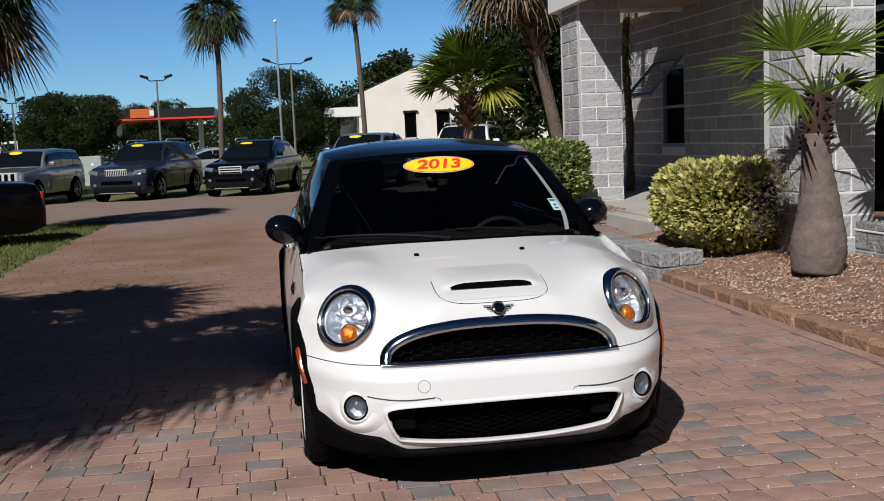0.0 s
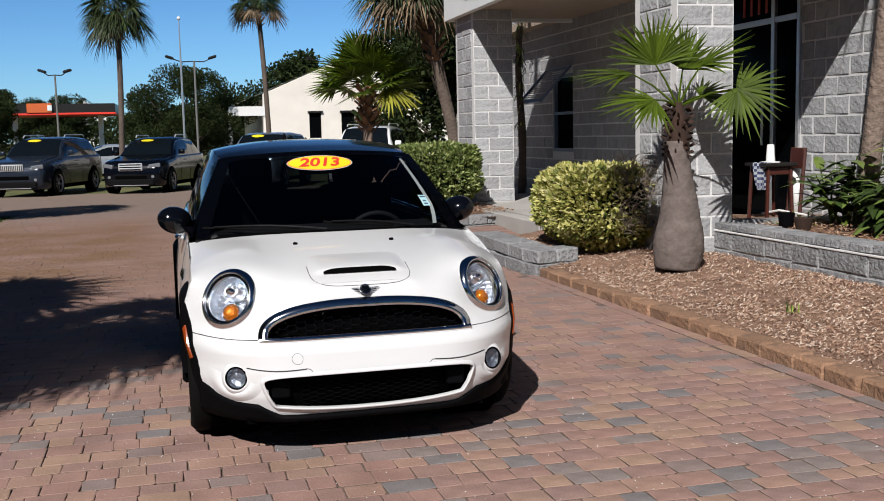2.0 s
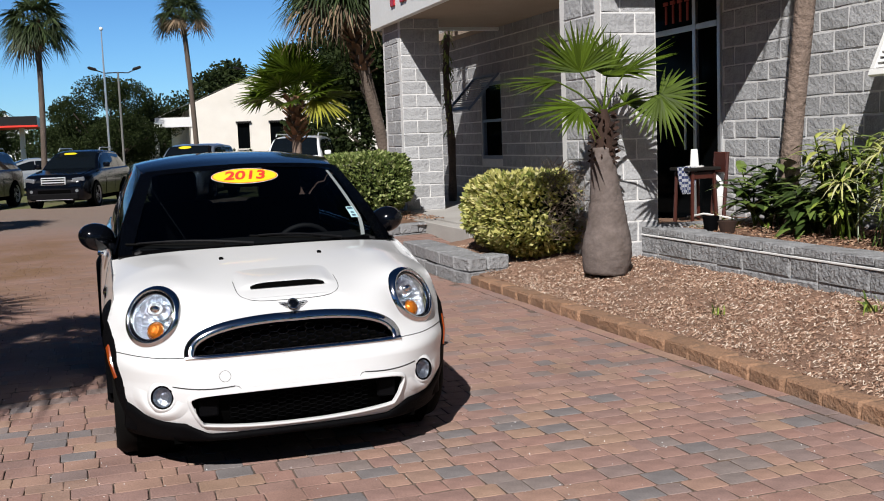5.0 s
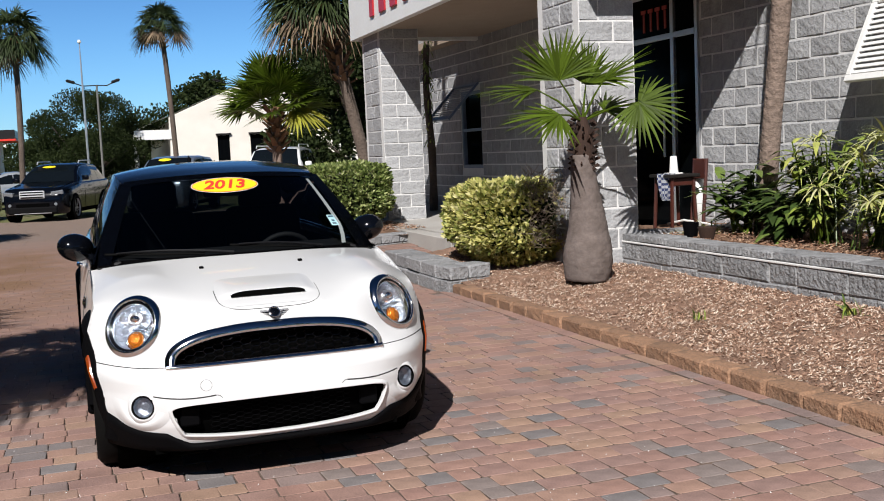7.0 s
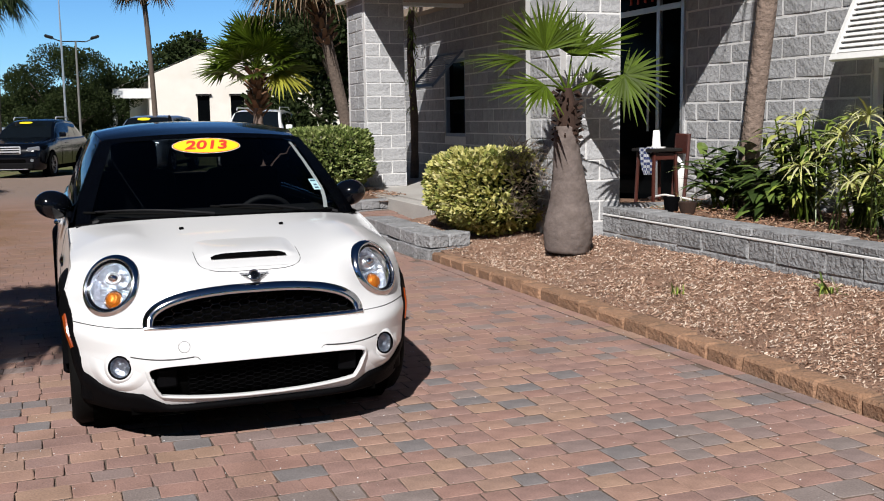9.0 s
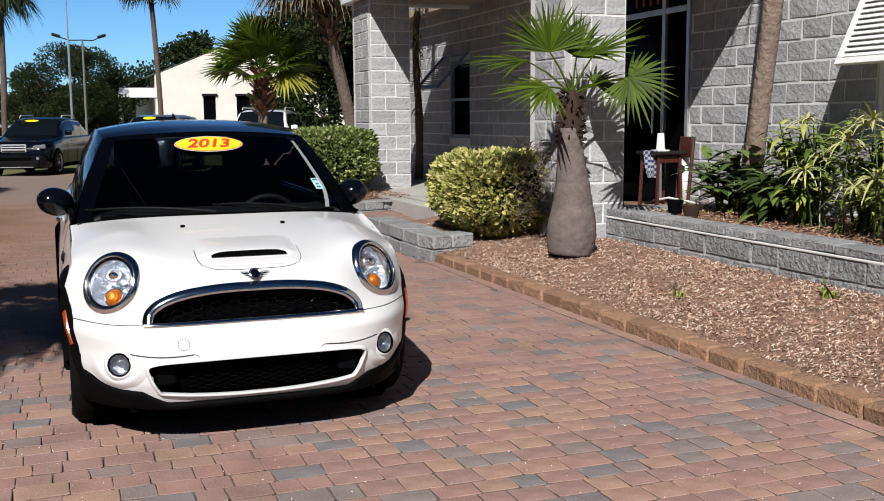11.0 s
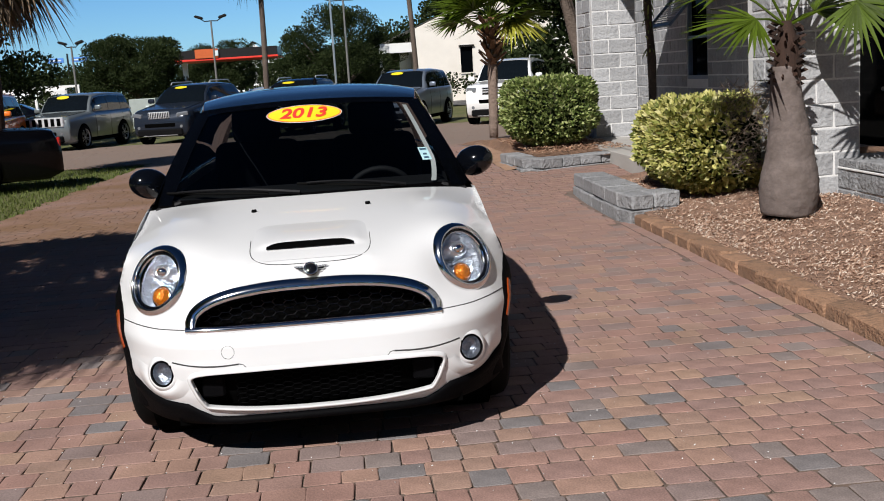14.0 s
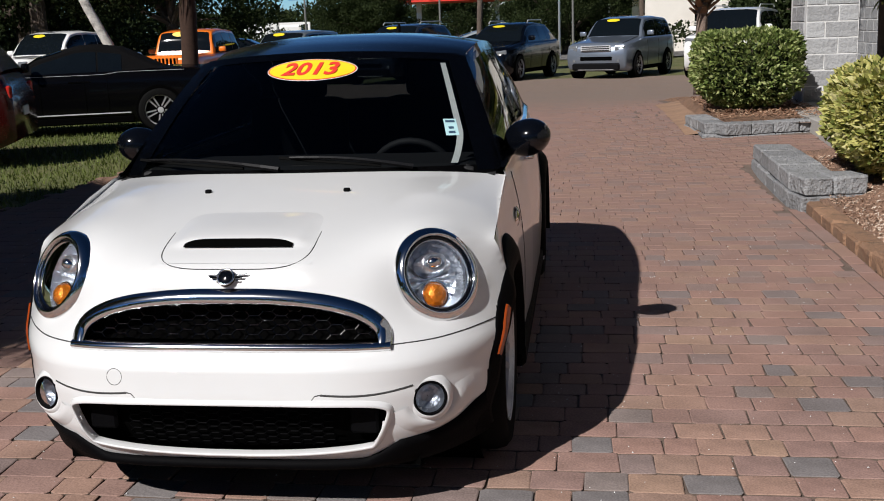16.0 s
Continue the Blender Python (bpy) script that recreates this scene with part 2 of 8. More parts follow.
M_HEDGE_Y = palette_mat("variegated_hedge_leaf", [(0.56, 0.53, 0.19), (0.42, 0.42, 0.13), (0.64, 0.6, 0.29), (0.15, 0.18, 0.045), (0.52, 0.49, 0.17), (0.25, 0.27, 0.07)], rough=0.45, bump=0, translucent=0.3)
M_HEDGE_G = palette_mat("green_hedge_leaf", [(0.22, 0.28, 0.085), (0.3, 0.36, 0.12), (0.12, 0.17, 0.045), (0.42, 0.46, 0.2), (0.08, 0.115, 0.03)], rough=0.45, bump=0, translucent=0.3)
M_TWIG = mat("twig_brown", (0.21, 0.165, 0.13), 0.9, vary=0.3)
M_SHADECORE = mat("hedge_shade_dark", (0.012, 0.018, 0.006), 0.9, vary=0.4, scale=20, spec=0.1)
M_OAK = palette_mat("oak_leaf", [(0.021, 0.032, 0.01), (0.028, 0.041, 0.013), (0.017, 0.026, 0.009), (0.035, 0.047, 0.017)], rough=0.6, bump=0, translucent=0.2)
M_PLANT = palette_mat("bed_plant_leaf", [(0.143, 0.188, 0.03), (0.203, 0.262, 0.045), (0.0675, 0.105, 0.0188), (0.315, 0.338, 0.0825), (0.112, 0.158, 0.0263)], rough=0.4, bump=0)
M_PLANT_DARK = palette_mat("broad_dark_leaf", [(0.0375, 0.0638, 0.015), (0.06, 0.0975, 0.021), (0.0263, 0.045, 0.0112), (0.105, 0.15, 0.0338)], rough=0.35, bump=0)
M_PLANT_Y = palette_mat("pale_yellow_leaf", [(0.375, 0.375, 0.135), (0.285, 0.315, 0.075), (0.413, 0.413, 0.225)], rough=0.45, bump=0)
for m, g in ((M_OAK, 0.08), (M_HEDGE_Y, 0.2), (M_HEDGE_G, 0.2), (M_PAVER, 0.25), (M_PAVER_J, 0.25)):   # low gloss
    m.node_tree.nodes["Principled BSDF"].inputs["Specular IOR Level"].default_value = g
# vehicle finishes
M_WHITE = mat("pepper_white_paint", (0.625, 0.632, 0.64), 0.28, vary=0.015, scale=2, fine=10, coat=0.8)
M_BLACKGLOSS = mat("gloss_black_paint", (0.002, 0.0025, 0.004), 0.12, vary=0.05, coat=0.35, spec=0.3)
M_BLACKPLASTIC = mat("black_grained_plastic", (0.0025, 0.0025, 0.003), 0.6, vary=0.1, spec=0.03, scale=10, fine=200, bump=0.15, bump_scale=500)
M_RUBBER = mat("tyre_rubber", (0.004, 0.004, 0.004), 0.85, spec=0.08, vary=0.15, scale=10, fine=100)
M_CHROME = mat("chrome", (0.78, 0.79, 0.8), 0.09, 1.0, vary=0.02)
M_REFLECTOR = mat("lamp_reflector", (0.82, 0.86, 0.92), 0.3, 1.0, vary=0.03, bump=0.35, bump_scale=40, depth=0.02)
M_ALLOY = mat("alloy_wheel_silver", (0.62, 0.63, 0.65), 0.3, 0.35, vary=0.05)
M_AMBER = mat("amber_lens", (0.62, 0.17, 0.007), 0.22, 0.5, vary=0.5, scale=40, fine=120, coat=0.8, bump=0.4, bump_scale=160)
M_MARKER = mat("orange_marker_lens", (0.24, 0.04, 0.005), 0.2, vary=0.1, coat=0.6)
M_TAIL = mat("red_lens", (0.4, 0.02, 0.015), 0.15, vary=0.1, coat=0.8)
M_SEAM = mat("shut_line_dark", (0.03, 0.03, 0.03), 0.8)
M_INTERIOR = mat("dark_cabin_trim", (0.006, 0.006, 0.007), 0.75, vary=0.15, scale=12, fine=150)
M_SEAT = mat("charcoal_seat_fabric", (0.012, 0.012, 0.014), 0.9, vary=0.15, scale=20, fine=200)
M_WS = glass_mat("windscreen_glass", (0.72, 0.8, 0.84), 0.36, ior=1.42)
M_SIDEGLASS = glass_mat("tinted_side_glass", (0.6, 0.66, 0.66), 0.16)
M_FOG_BOWL = mat("grey_fog_bowl", (0.3, 0.33, 0.38), 0.28, 0.9, vary=0.2, scale=30, bump=0.4, bump_scale=50, depth=0.02)
M_LENS = glass_mat("clear_lamp_lens", (0.95, 0.97, 1.0), 0.97, ior=1.18)
M_STICKER_Y = mat("yellow_sticker", (0.72, 0.54, 0.012), 0.5, vary=0.03)
M_STICKER_R = mat("red_print", (0.68, 0.035, 0.02), 0.5, vary=0.03)
M_STICKER_W = mat("pale_sticker", (0.62, 0.7, 0.72), 0.5, vary=0.05)
M_PRINT_BLUE = mat("dark_blue_print", (0.03, 0.07, 0.12), 0.6)
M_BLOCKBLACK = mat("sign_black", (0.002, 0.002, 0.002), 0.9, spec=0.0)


def paint(name, color, metal=0.5, rough=0.28):
    return mat(name, color, rough, metal, vary=0.03, scale=2, fine=20, coat=1.0)


# ---- mesh helpers ----
def finish(ob, smooth):
    if smooth:
        for p in ob.data.polygons:
            p.use_smooth = True
    return ob


def part(name, bm, material, parent=None, label="", smooth=False, recalc=False):
    """Links a bmesh as one mesh object under a thing or a part."""
    me = bpy.data.meshes.new(name)
    if recalc:
        bmesh.ops.recalc_face_normals(bm, faces=bm.faces)
    bm.to_mesh(me)
    bm.free()
    me.materials.append(material)
    ob = new(name, me)
    if parent is not None:
        ob.parent = parent
    if label:
        ob["label"] = label
    return finish(ob, smooth)


def empty(name, m, label, category, group="", kind=""):
    ob = new(name)
    ob.empty_display_size = 0.1
    ob.matrix_world = m
    return tagged(ob, label, category, group, kind)


def box(bm, size, center=(0, 0, 0), rot=None, bevel=0.0, seg=1):
    r = bmesh.ops.create_cube(bm, size=1.0)
    vs = r["verts"]
    bmesh.ops.scale(bm, vec=size, verts=vs)
    if bevel:
        es = list({e for v in vs for e in v.link_edges})
        rb = bmesh.ops.bevel(bm, geom=es, offset=bevel, segments=seg, affect='EDGES', profile=0.5)
        vs = list({v for f in rb["faces"] for v in f.verts} | {v for v in vs if v.is_valid})
    m = Matrix.Translation(center) @ (rot.to_4x4() if rot is not None else Matrix())
    bmesh.ops.transform(bm, matrix=m, verts=vs)
    return vs


def tube(bm, pts, radii, seg=10, cap=True):
    """A tapered tube along points."""
    pts = [Vector(p) for p in pts]
    rings, up = [], Vector((0.13, 0.07, 1)).normalized()
    for i, p in enumerate(pts):
        d = (pts[min(i + 1, len(pts) - 1)] - pts[max(i - 1, 0)]).normalized()
        a = d.cross(up)
        if a.length < 0.05:
            a = d.cross(Vector((1, 0, 0)))
        a.normalize()
        b = d.cross(a)
        rr = radii[i] if hasattr(radii, "__len__") else radii
        rings.append([bm.verts.new(p + (a * math.cos(t) + b * math.sin(t)) * rr) for t in [2 * math.pi * k / seg for k in range(seg)]])
    for r0, r1 in zip(rings, rings[1:]):
        for k in range(seg):
            bm.faces.new((r0[k], r0[(k + 1) % seg], r1[(k + 1) % seg], r1[k]))
    if cap:
        bm.faces.new(rings[0][::-1])
        bm.faces.new(rings[-1])
    return rings


def lathe(bm, profile, seg=32, axis_m=None):
    """Turns (r, h) pairs about local z, then places by axis_m."""
    rings = []
    m = axis_m or Matrix()
    for r, h in profile:
        rings.append([bm.verts.new(m @ Vector((r * math.cos(a), r * math.sin(a), h))) for a in [2 * math.pi * k / seg for k in range(seg)]])
    for r0, r1 in zip(rings, rings[1:]):
        for k in range(seg):
            bm.faces.new((r0[k], r0[(k + 1) % seg], r1[(k + 1) % seg], r1[k]))
    return rings


def grid_faces(bm, rows, keep=None):
    """Faces between rows of vertices of equal length."""
    for i, (a, b) in enumerate(zip(rows, rows[1:])):
        for j in range(len(a) - 1):
            vs = [a[j], a[j + 1], b[j + 1], b[j]]
            if keep is None or keep(sum((v.co for v in vs), Vector()) / 4):
                if len({v for v in vs}) == 4:
                    bm.faces.new(vs)


def lerp(a, b, t):
    return a + (b - a) * t


def smooth01(t):
    t = max(0.0, min(1.0, t))
    return t * t * (3 - 2 * t)


def piecewise(pairs, x):
    if x <= pairs[0][0]:
        return pairs[0][1]
    for (x0, y0), (x1, y1) in zip(pairs, pairs[1:]):
        if x <= x1:
            return lerp(y0, y1, (x - x0) / (x1 - x0))
    return pairs[-1][1]


def text_mesh(body, size, extrude=0.002, bold=0.0):
    """Built-in font lettering as a bmesh, centred on the origin in its xy plane."""
    cu = bpy.data.curves.new("lettering", 'FONT')
    cu.body, cu.size, cu.extrude, cu.align_x, cu.align_y = body, size, extrude, 'CENTER', 'CENTER'
    cu.offset = bold
    ob = bpy.data.objects.new("lettering", cu)
    me = ob.to_mesh()
    bm = bmesh.new()
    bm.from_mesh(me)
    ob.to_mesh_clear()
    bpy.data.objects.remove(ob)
    bpy.data.curves.remove(cu)
    return bm


# ---- ground ----
KERB_X = 2.66


def ground_z(x, y):
    rise = 0.17 * smooth01((x - 0.5) / 2.5) * smooth01((y - 6) / 4) * (1 - smooth01((y - 13) / 6))
    return rise - 0.13 * smooth01((y - 9) / 14)


def sheet(name, xs, ys, zf, material, label, category):
    bm = bmesh.new()
    rows = [[bm.verts.new((x, y, zf(x, y))) for x in xs] for y in ys]
    grid_faces(bm, rows)
    return tagged(part(name, bm, material, smooth=True), label, category, kind="structure")


def steps(a, b, n):
    return [lerp(a, b, i / n) for i in range(n + 1)]


far_x = [-2000, -400, -120] + steps(-60, 60, 120) + [120, 400, 2000]
far_y = [-2000, -300, -60] + steps(-20, 70, 90) + [120, 400, 2500]
sheet("ground", far_x, far_y, lambda x, y: ground_z(x, y) - 0.035, M_GRASS_GROUND, "patchy green lawn with worn sandy spots", "lawn")

def patch(name, x0, x1, y0, y1, nx, ny, zf, material, label, category):
    return sheet(name, steps(x0, x1, nx), steps(y0, y1, ny), zf, material, label, category)


DRIVE_LEFT = -3.9
drive = patch("road", DRIVE_LEFT, 4.6, -8, 27.5, 34, 71, lambda x, y: ground_z(x, y) - 0.009, M_SAND, "red and grey tumbled brick paver drive with sandy joints", "driveway")
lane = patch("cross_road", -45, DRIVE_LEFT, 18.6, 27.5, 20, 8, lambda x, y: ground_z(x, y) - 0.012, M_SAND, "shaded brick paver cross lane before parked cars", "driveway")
street = patch("street", -150, 150, 44, 53, 60, 4, lambda x, y: -0.12, mat("street_asphalt", (0.14, 0.135, 0.13), 0.9, vary=0.2, scale=1, fine=60, bump=0.3), "grey asphalt street beyond the lawn", "road")


def mulch_z(x, y):
    t = (x - KERB_X - 0.14) / 1.55
    base = lerp(0.055, 0.2, smooth01(t)) + 0.13 * smooth01((y - 4.2) / 2.5)
    return base + 0.018 * noise.noise(Vector((x * 3, y * 3, 0))) + 0.008 * noise.noise(Vector((x * 13, y * 13, 3)))


patch("mulch_bed", KERB_X + 0.1, 4.42, -4.0, 7.1, 26, 110, mulch_z, M_MULCH, "pale weathered bark mulch bed behind a kerb", "mulch bed")
patch("planter_soil", 4.42, 6.05, -4.0, 5.7, 24, 90, lambda x, y: 0.45 + 0.02 * noise.noise(Vector((x * 4, y * 4, 7))), M_DARKMULCH, "reddish brown mulch in the raised planter", "planter soil")
patch("hedge_island_soil", 2.42, 3.85, 9.1, 17.0, 14, 54, lambda x, y: lerp(ground_z(x, y) - 0.03, max(ground_z(x, y) - 0.03, 0.26 + 0.05 * smooth01((y - 9) / 2) - 0.3 * smooth01((y - 12.5) / 4)) + 0.015 * noise.noise(Vector((x * 5, y * 5, 1))), max(smooth01((x - 2.42) / 0.3), 0.0 if x < 2.48 else smooth01((9.9 - y) / 0.3))), M_DARKMULCH, "dark red mulch round a clipped hedge", "mulch bed")
patch("dirt_verge", 2.2, 2.62, 9.3, 14.5, 5, 40, lambda x, y: ground_z(x, y) + 0.006 + 0.03 * smooth01((x - 2.25) / 0.35) + 0.008 * noise.noise(Vector((x * 9, y * 5, 2))), mat("sandy_dirt", (0.27, 0.165, 0.105), 0.95, vary=0.3, scale=4, fine=90, bump=0.6, bump_scale=60), "sandy tan dirt verge beside the drive", "dirt")

# ---- office building ----
WALL_X, PAD_Z = 6.0, 0.32
COURSE, BLOCK_L = 0.2032, 0.4064


def slab_box(name, lo, hi, material, label, category, bevel=0.0, kind="structure"):
    bm = bmesh.new()
    c = [(a + b) / 2 for a, b in zip(lo, hi)]
    box(bm, [b - a for a, b in zip(lo, hi)], c, bevel=bevel)
    return tagged(part(name, bm, material), label, category, kind=kind)


def rough_block(bm, lx, ly, lz, at, rnd, turn=0.0, faces="y"):
    """A split-face block: a bevelled box whose outer faces bulge unevenly."""
    vs = box(bm, (lx, ly, lz), bevel=0.008)
    for v in vs:
        v.co += Vector((rnd.uniform(-1, 1), rnd.uniform(-1, 1), rnd.uniform(-0.4, 0.4))) * 0.005
    bmesh.ops.transform(bm, matrix=Matrix.Translation(at) @ Matrix.Rotation(turn, 4, 'Z'), verts=vs)


def block_column(name, x0, x1, y0, y1, z0, z1, label):
    """A free-standing pier of split-face blocks over a mortar core."""
    top = empty(name, pose(0, 0, 0), label, "column", kind="structure")
    bm = bmesh.new()
    box(bm, (x1 - x0 + 0.001, y1 - y0 + 0.001, z1 - z0), ((x0 + x1) / 2, (y0 + y1) / 2, (z0 + z1) / 2))
    part("mortar_core", bm, M_MORTAR, top)
    rnd = random.Random(name)
    n = int(round((z1 - z0) / COURSE))
    meshes = {}

    def piece(lx, ly, at):
        key = (round(lx, 2), round(ly, 2), rnd.randrange(3))
        if key not in meshes:
            b = bmesh.new()
            rough_block(b, lx - 0.012, ly - 0.012, COURSE - 0.013, (0, 0, 0), rnd)
            me = bpy.data.meshes.new("block")
            b.to_mesh(me)
            b.free()
            me.materials.append(M_BLOCK)
            meshes[key] = me
        ob = new("block", meshes[key])
        ob.location, ob.parent = at, top
    w, d, thick = x1 - x0, y1 - y0, 0.12
    for k in range(n):
        z = z0 + (k + 0.5) * COURSE
        cut = w * (0.62 if k % 2 else 0.36)
        for a, b in ((0, cut), (cut, w)):
            for yy in (y0 + thick / 2 - 0.014, y1 - thick / 2 + 0.014):
                piece(b - a, thick, (x0 + (a + b) / 2, yy, z))
        inner0, inner1 = y0 + thick - 0.014, y1 - thick + 0.014
        cut = (inner1 - inner0) * (0.6 if k % 2 else 0.4)
        for a, b in ((0, cut), (cut, inner1 - inner0)):
            for xx in (x0 + thick / 2 - 0.014, x1 - thick / 2 + 0.014):
                piece(thick, b - a, (xx, inner0 + (a + b) / 2, z))
    return top


block_column("porch_pier", 3.86, 4.5, 11.1, 12.1, PAD_Z, 3.32, "grey split-face concrete block porch pier behind a hedge")
block_column("porch_pier", 3.9, 4.5, 4.5, 5.4, 0.15, 3.32, "grey split-face concrete block porch pier behind a fan palm")

# porch floor and walk
slab_box("porch_floor", (3.75, 5.75, 0.0), (WALL_X, 18, PAD_Z), M_CONCRETE, "pale concrete porch floor in shade", "floor")
slab_box("walk_step", (3.55, 7.4, 0.0), (3.75, 10.4, PAD_Z - 0.02), M_CONCRETE, "pale concrete walk edge with a white riser", "step", bevel=0.01)

# long wall with its openings, facing the drive
OPENINGS = [(5.62, 7.6, PAD_Z, 3.2), (1.8, 2.75, 1.15, 2.45), (12.3, 13.3, 1.05, 2.42)]  # door, planter window, porch window
WALL_Y0, WALL_Y1, WALL_TOP = -6.0, 18.0, 5.2


def in_opening(ya, yb, za, zb):
    return any(ya < o[1] - 0.01 and yb > o[0] + 0.01 and za < o[3] - 0.01 and zb > o[2] + 0.01 for o in OPENINGS)


wall_top_object = empty("wall_west", pose(0, 0, 0), "grey split-face concrete block wall with pale mortar joints", "wall", kind="structure")
bm = bmesh.new()
ycuts = sorted({WALL_Y0, WALL_Y1, *[o[0] for o in OPENINGS], *[o[1] for o in OPENINGS]})
for ya, yb in zip(ycuts, ycuts[1:]):
    zc = [0.0] + sorted(v for o in OPENINGS if o[0] <= ya and o[1] >= yb for v in o[2:]) + [WALL_TOP]
    for za, zb in zip(zc, zc[1:]):
        if not in_opening(ya, yb, za, zb):
            box(bm, (0.26, yb - ya, zb - za), (WALL_X + 0.14, (ya + yb) / 2, (za + zb) / 2))
part("wall_core", bm, M_MORTAR, wall_top_object)
NEAR_BLOCKS = (2.2, 6.4, 0.4, 2.7)     # stretch of wall whose blocks are separate pieces
rnd = random.Random(5)
shared = {}
bm_far = bmesh.new()
for k in range(int(WALL_TOP / COURSE)):
    za = 0.1 + k * COURSE
    y = WALL_Y0 - (BLOCK_L / 2 if k % 2 else 0)
    while y < WALL_Y1:
        ya, yb = max(y, WALL_Y0), min(y + BLOCK_L, WALL_Y1)
        y += BLOCK_L
        for o in OPENINGS:
            if za < o[3] - 0.02 and za + COURSE > o[2] + 0.02:
                if o[0] <= ya < o[1]:
                    ya = min(o[1], yb)
                if o[0] < yb <= o[1]:
                    yb = max(o[0], ya)
        if yb - ya < 0.04:
            continue
        mid = ((ya + yb) / 2, za + COURSE / 2)
        if NEAR_BLOCKS[0] < mid[0] < NEAR_BLOCKS[1] and NEAR_BLOCKS[2] < mid[1] < NEAR_BLOCKS[3]:
            key = (round(yb - ya, 2), rnd.randrange(3))
            if key not in shared:
                b = bmesh.new()
                rough_block(b, 0.05, yb - ya - 0.015, COURSE - 0.016, (0, 0, 0), rnd)
                me = bpy.data.meshes.new("block")
                b.to_mesh(me)
                b.free()
                me.materials.append(M_BLOCK)
                shared[key] = me
            ob = new("block", shared[key])
            ob.location, ob.parent = (WALL_X + 0.028, mid[0], mid[1]), wall_top_object
        else:
            b = 0.006
            x0, x1 = WALL_X + 0.003 + rnd.uniform(-0.003, 0.003), WALL_X + 0.02
            lo, hi = (ya + 0.007, za + 0.007), (yb - 0.007, za + COURSE - 0.007)
            front = [bm_far.verts.new((x0, p[0], p[1])) for p in ((lo[0] + b, lo[1] + b), (hi[0] - b, lo[1] + b), (hi[0] - b, hi[1] - b), (lo[0] + b, hi[1] - b))]
            back = [bm_far.verts.new((x1, p[0], p[1])) for p in (lo, (hi[0], lo[1]), hi, (lo[0], hi[1]))]
            bm_far.faces.new(front[::-1])
            for i in range(4):
                bm_far.faces.new((front[i], front[(i + 1) % 4], back[(i + 1) % 4], back[i]))
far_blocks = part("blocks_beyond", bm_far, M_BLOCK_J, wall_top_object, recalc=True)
tagged(far_blocks, kind="stuff")

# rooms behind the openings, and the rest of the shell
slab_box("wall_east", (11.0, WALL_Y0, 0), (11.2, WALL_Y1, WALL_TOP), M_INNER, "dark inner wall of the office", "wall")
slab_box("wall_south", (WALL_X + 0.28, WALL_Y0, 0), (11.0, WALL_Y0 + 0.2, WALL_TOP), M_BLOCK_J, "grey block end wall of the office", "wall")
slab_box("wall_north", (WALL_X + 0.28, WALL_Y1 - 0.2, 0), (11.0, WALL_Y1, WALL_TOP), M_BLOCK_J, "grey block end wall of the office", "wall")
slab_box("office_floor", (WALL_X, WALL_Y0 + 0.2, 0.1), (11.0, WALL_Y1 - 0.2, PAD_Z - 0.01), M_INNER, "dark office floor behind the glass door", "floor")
slab_box("ceiling", (WALL_X, WALL_Y0, WALL_TOP), (11.2, WALL_Y1, WALL_TOP + 0.2), M_SOFFIT, "flat tan office roof slab", "roof")

# canopy over the porch
CAN_X, CAN_Y0, CAN_Y1, CAN_Z = 3.72, 3.87, 12.3, 3.32
slab_box("canopy_soffit", (CAN_X + 0.1, CAN_Y0 + 0.1, CAN_Z), (WALL_X - 0.03, CAN_Y1 - 0.1, CAN_Z + 0.1), M_SOFFIT, "tan stucco soffit under the porch canopy", "soffit")
slab_box("eave_ledge", (5.69, CAN_Y1 + 0.002, CAN_Z), (WALL_X - 0.03, 18.0, CAN_Z + 0.13), M_SOFFIT, "tan stucco eave ledge along the wall top", "eave")
fascia = empty("canopy_fascia", pose(0, 0, 0), "white painted canopy fascia with red lettering", "fascia", kind="structure")
for lo, hi in (((CAN_X, CAN_Y0, CAN_Z - 0.06), (CAN_X + 0.1, CAN_Y1, CAN_Z + 0.62)), ((CAN_X + 0.1, CAN_Y0, CAN_Z - 0.06), (WALL_X - 0.03, CAN_Y0 + 0.1, CAN_Z + 0.62)),
               ((CAN_X + 0.1, CAN_Y1 - 0.1, CAN_Z - 0.06), (WALL_X - 0.03, CAN_Y1, CAN_Z + 0.62))):
    bm = bmesh.new()
    box(bm, [b - a for a, b in zip(lo, hi)], [(a + b) / 2 for a, b in zip(lo, hi)], bevel=0.006)
    part("board", bm, M_WHITE_TRIM, fascia)
slab_box("canopy_roof", (CAN_X + 0.1, CAN_Y0 + 0.1, CAN_Z + 0.4), (WALL_X - 0.03, CAN_Y1 - 0.1, CAN_Z + 0.5), M_ROOFTILE, "flat canopy roof deck", "roof")
M_LETTER = mat("dark_red_letter", (0.4, 0.02, 0.03), 0.4, vary=0.1)
for i in range(11):                    # red fascia lettering, as plain upright strokes
    yy = 10.9 - i * 0.56
    bm = bmesh.new()
    box(bm, (0.03, 0.3 if i % 3 else 0.2, 0.4), (CAN_X - 0.015, yy, CAN_Z + 0.36), bevel=0.01)
    part("letter_bar", bm, M_LETTER, fascia, "raised red stroke")

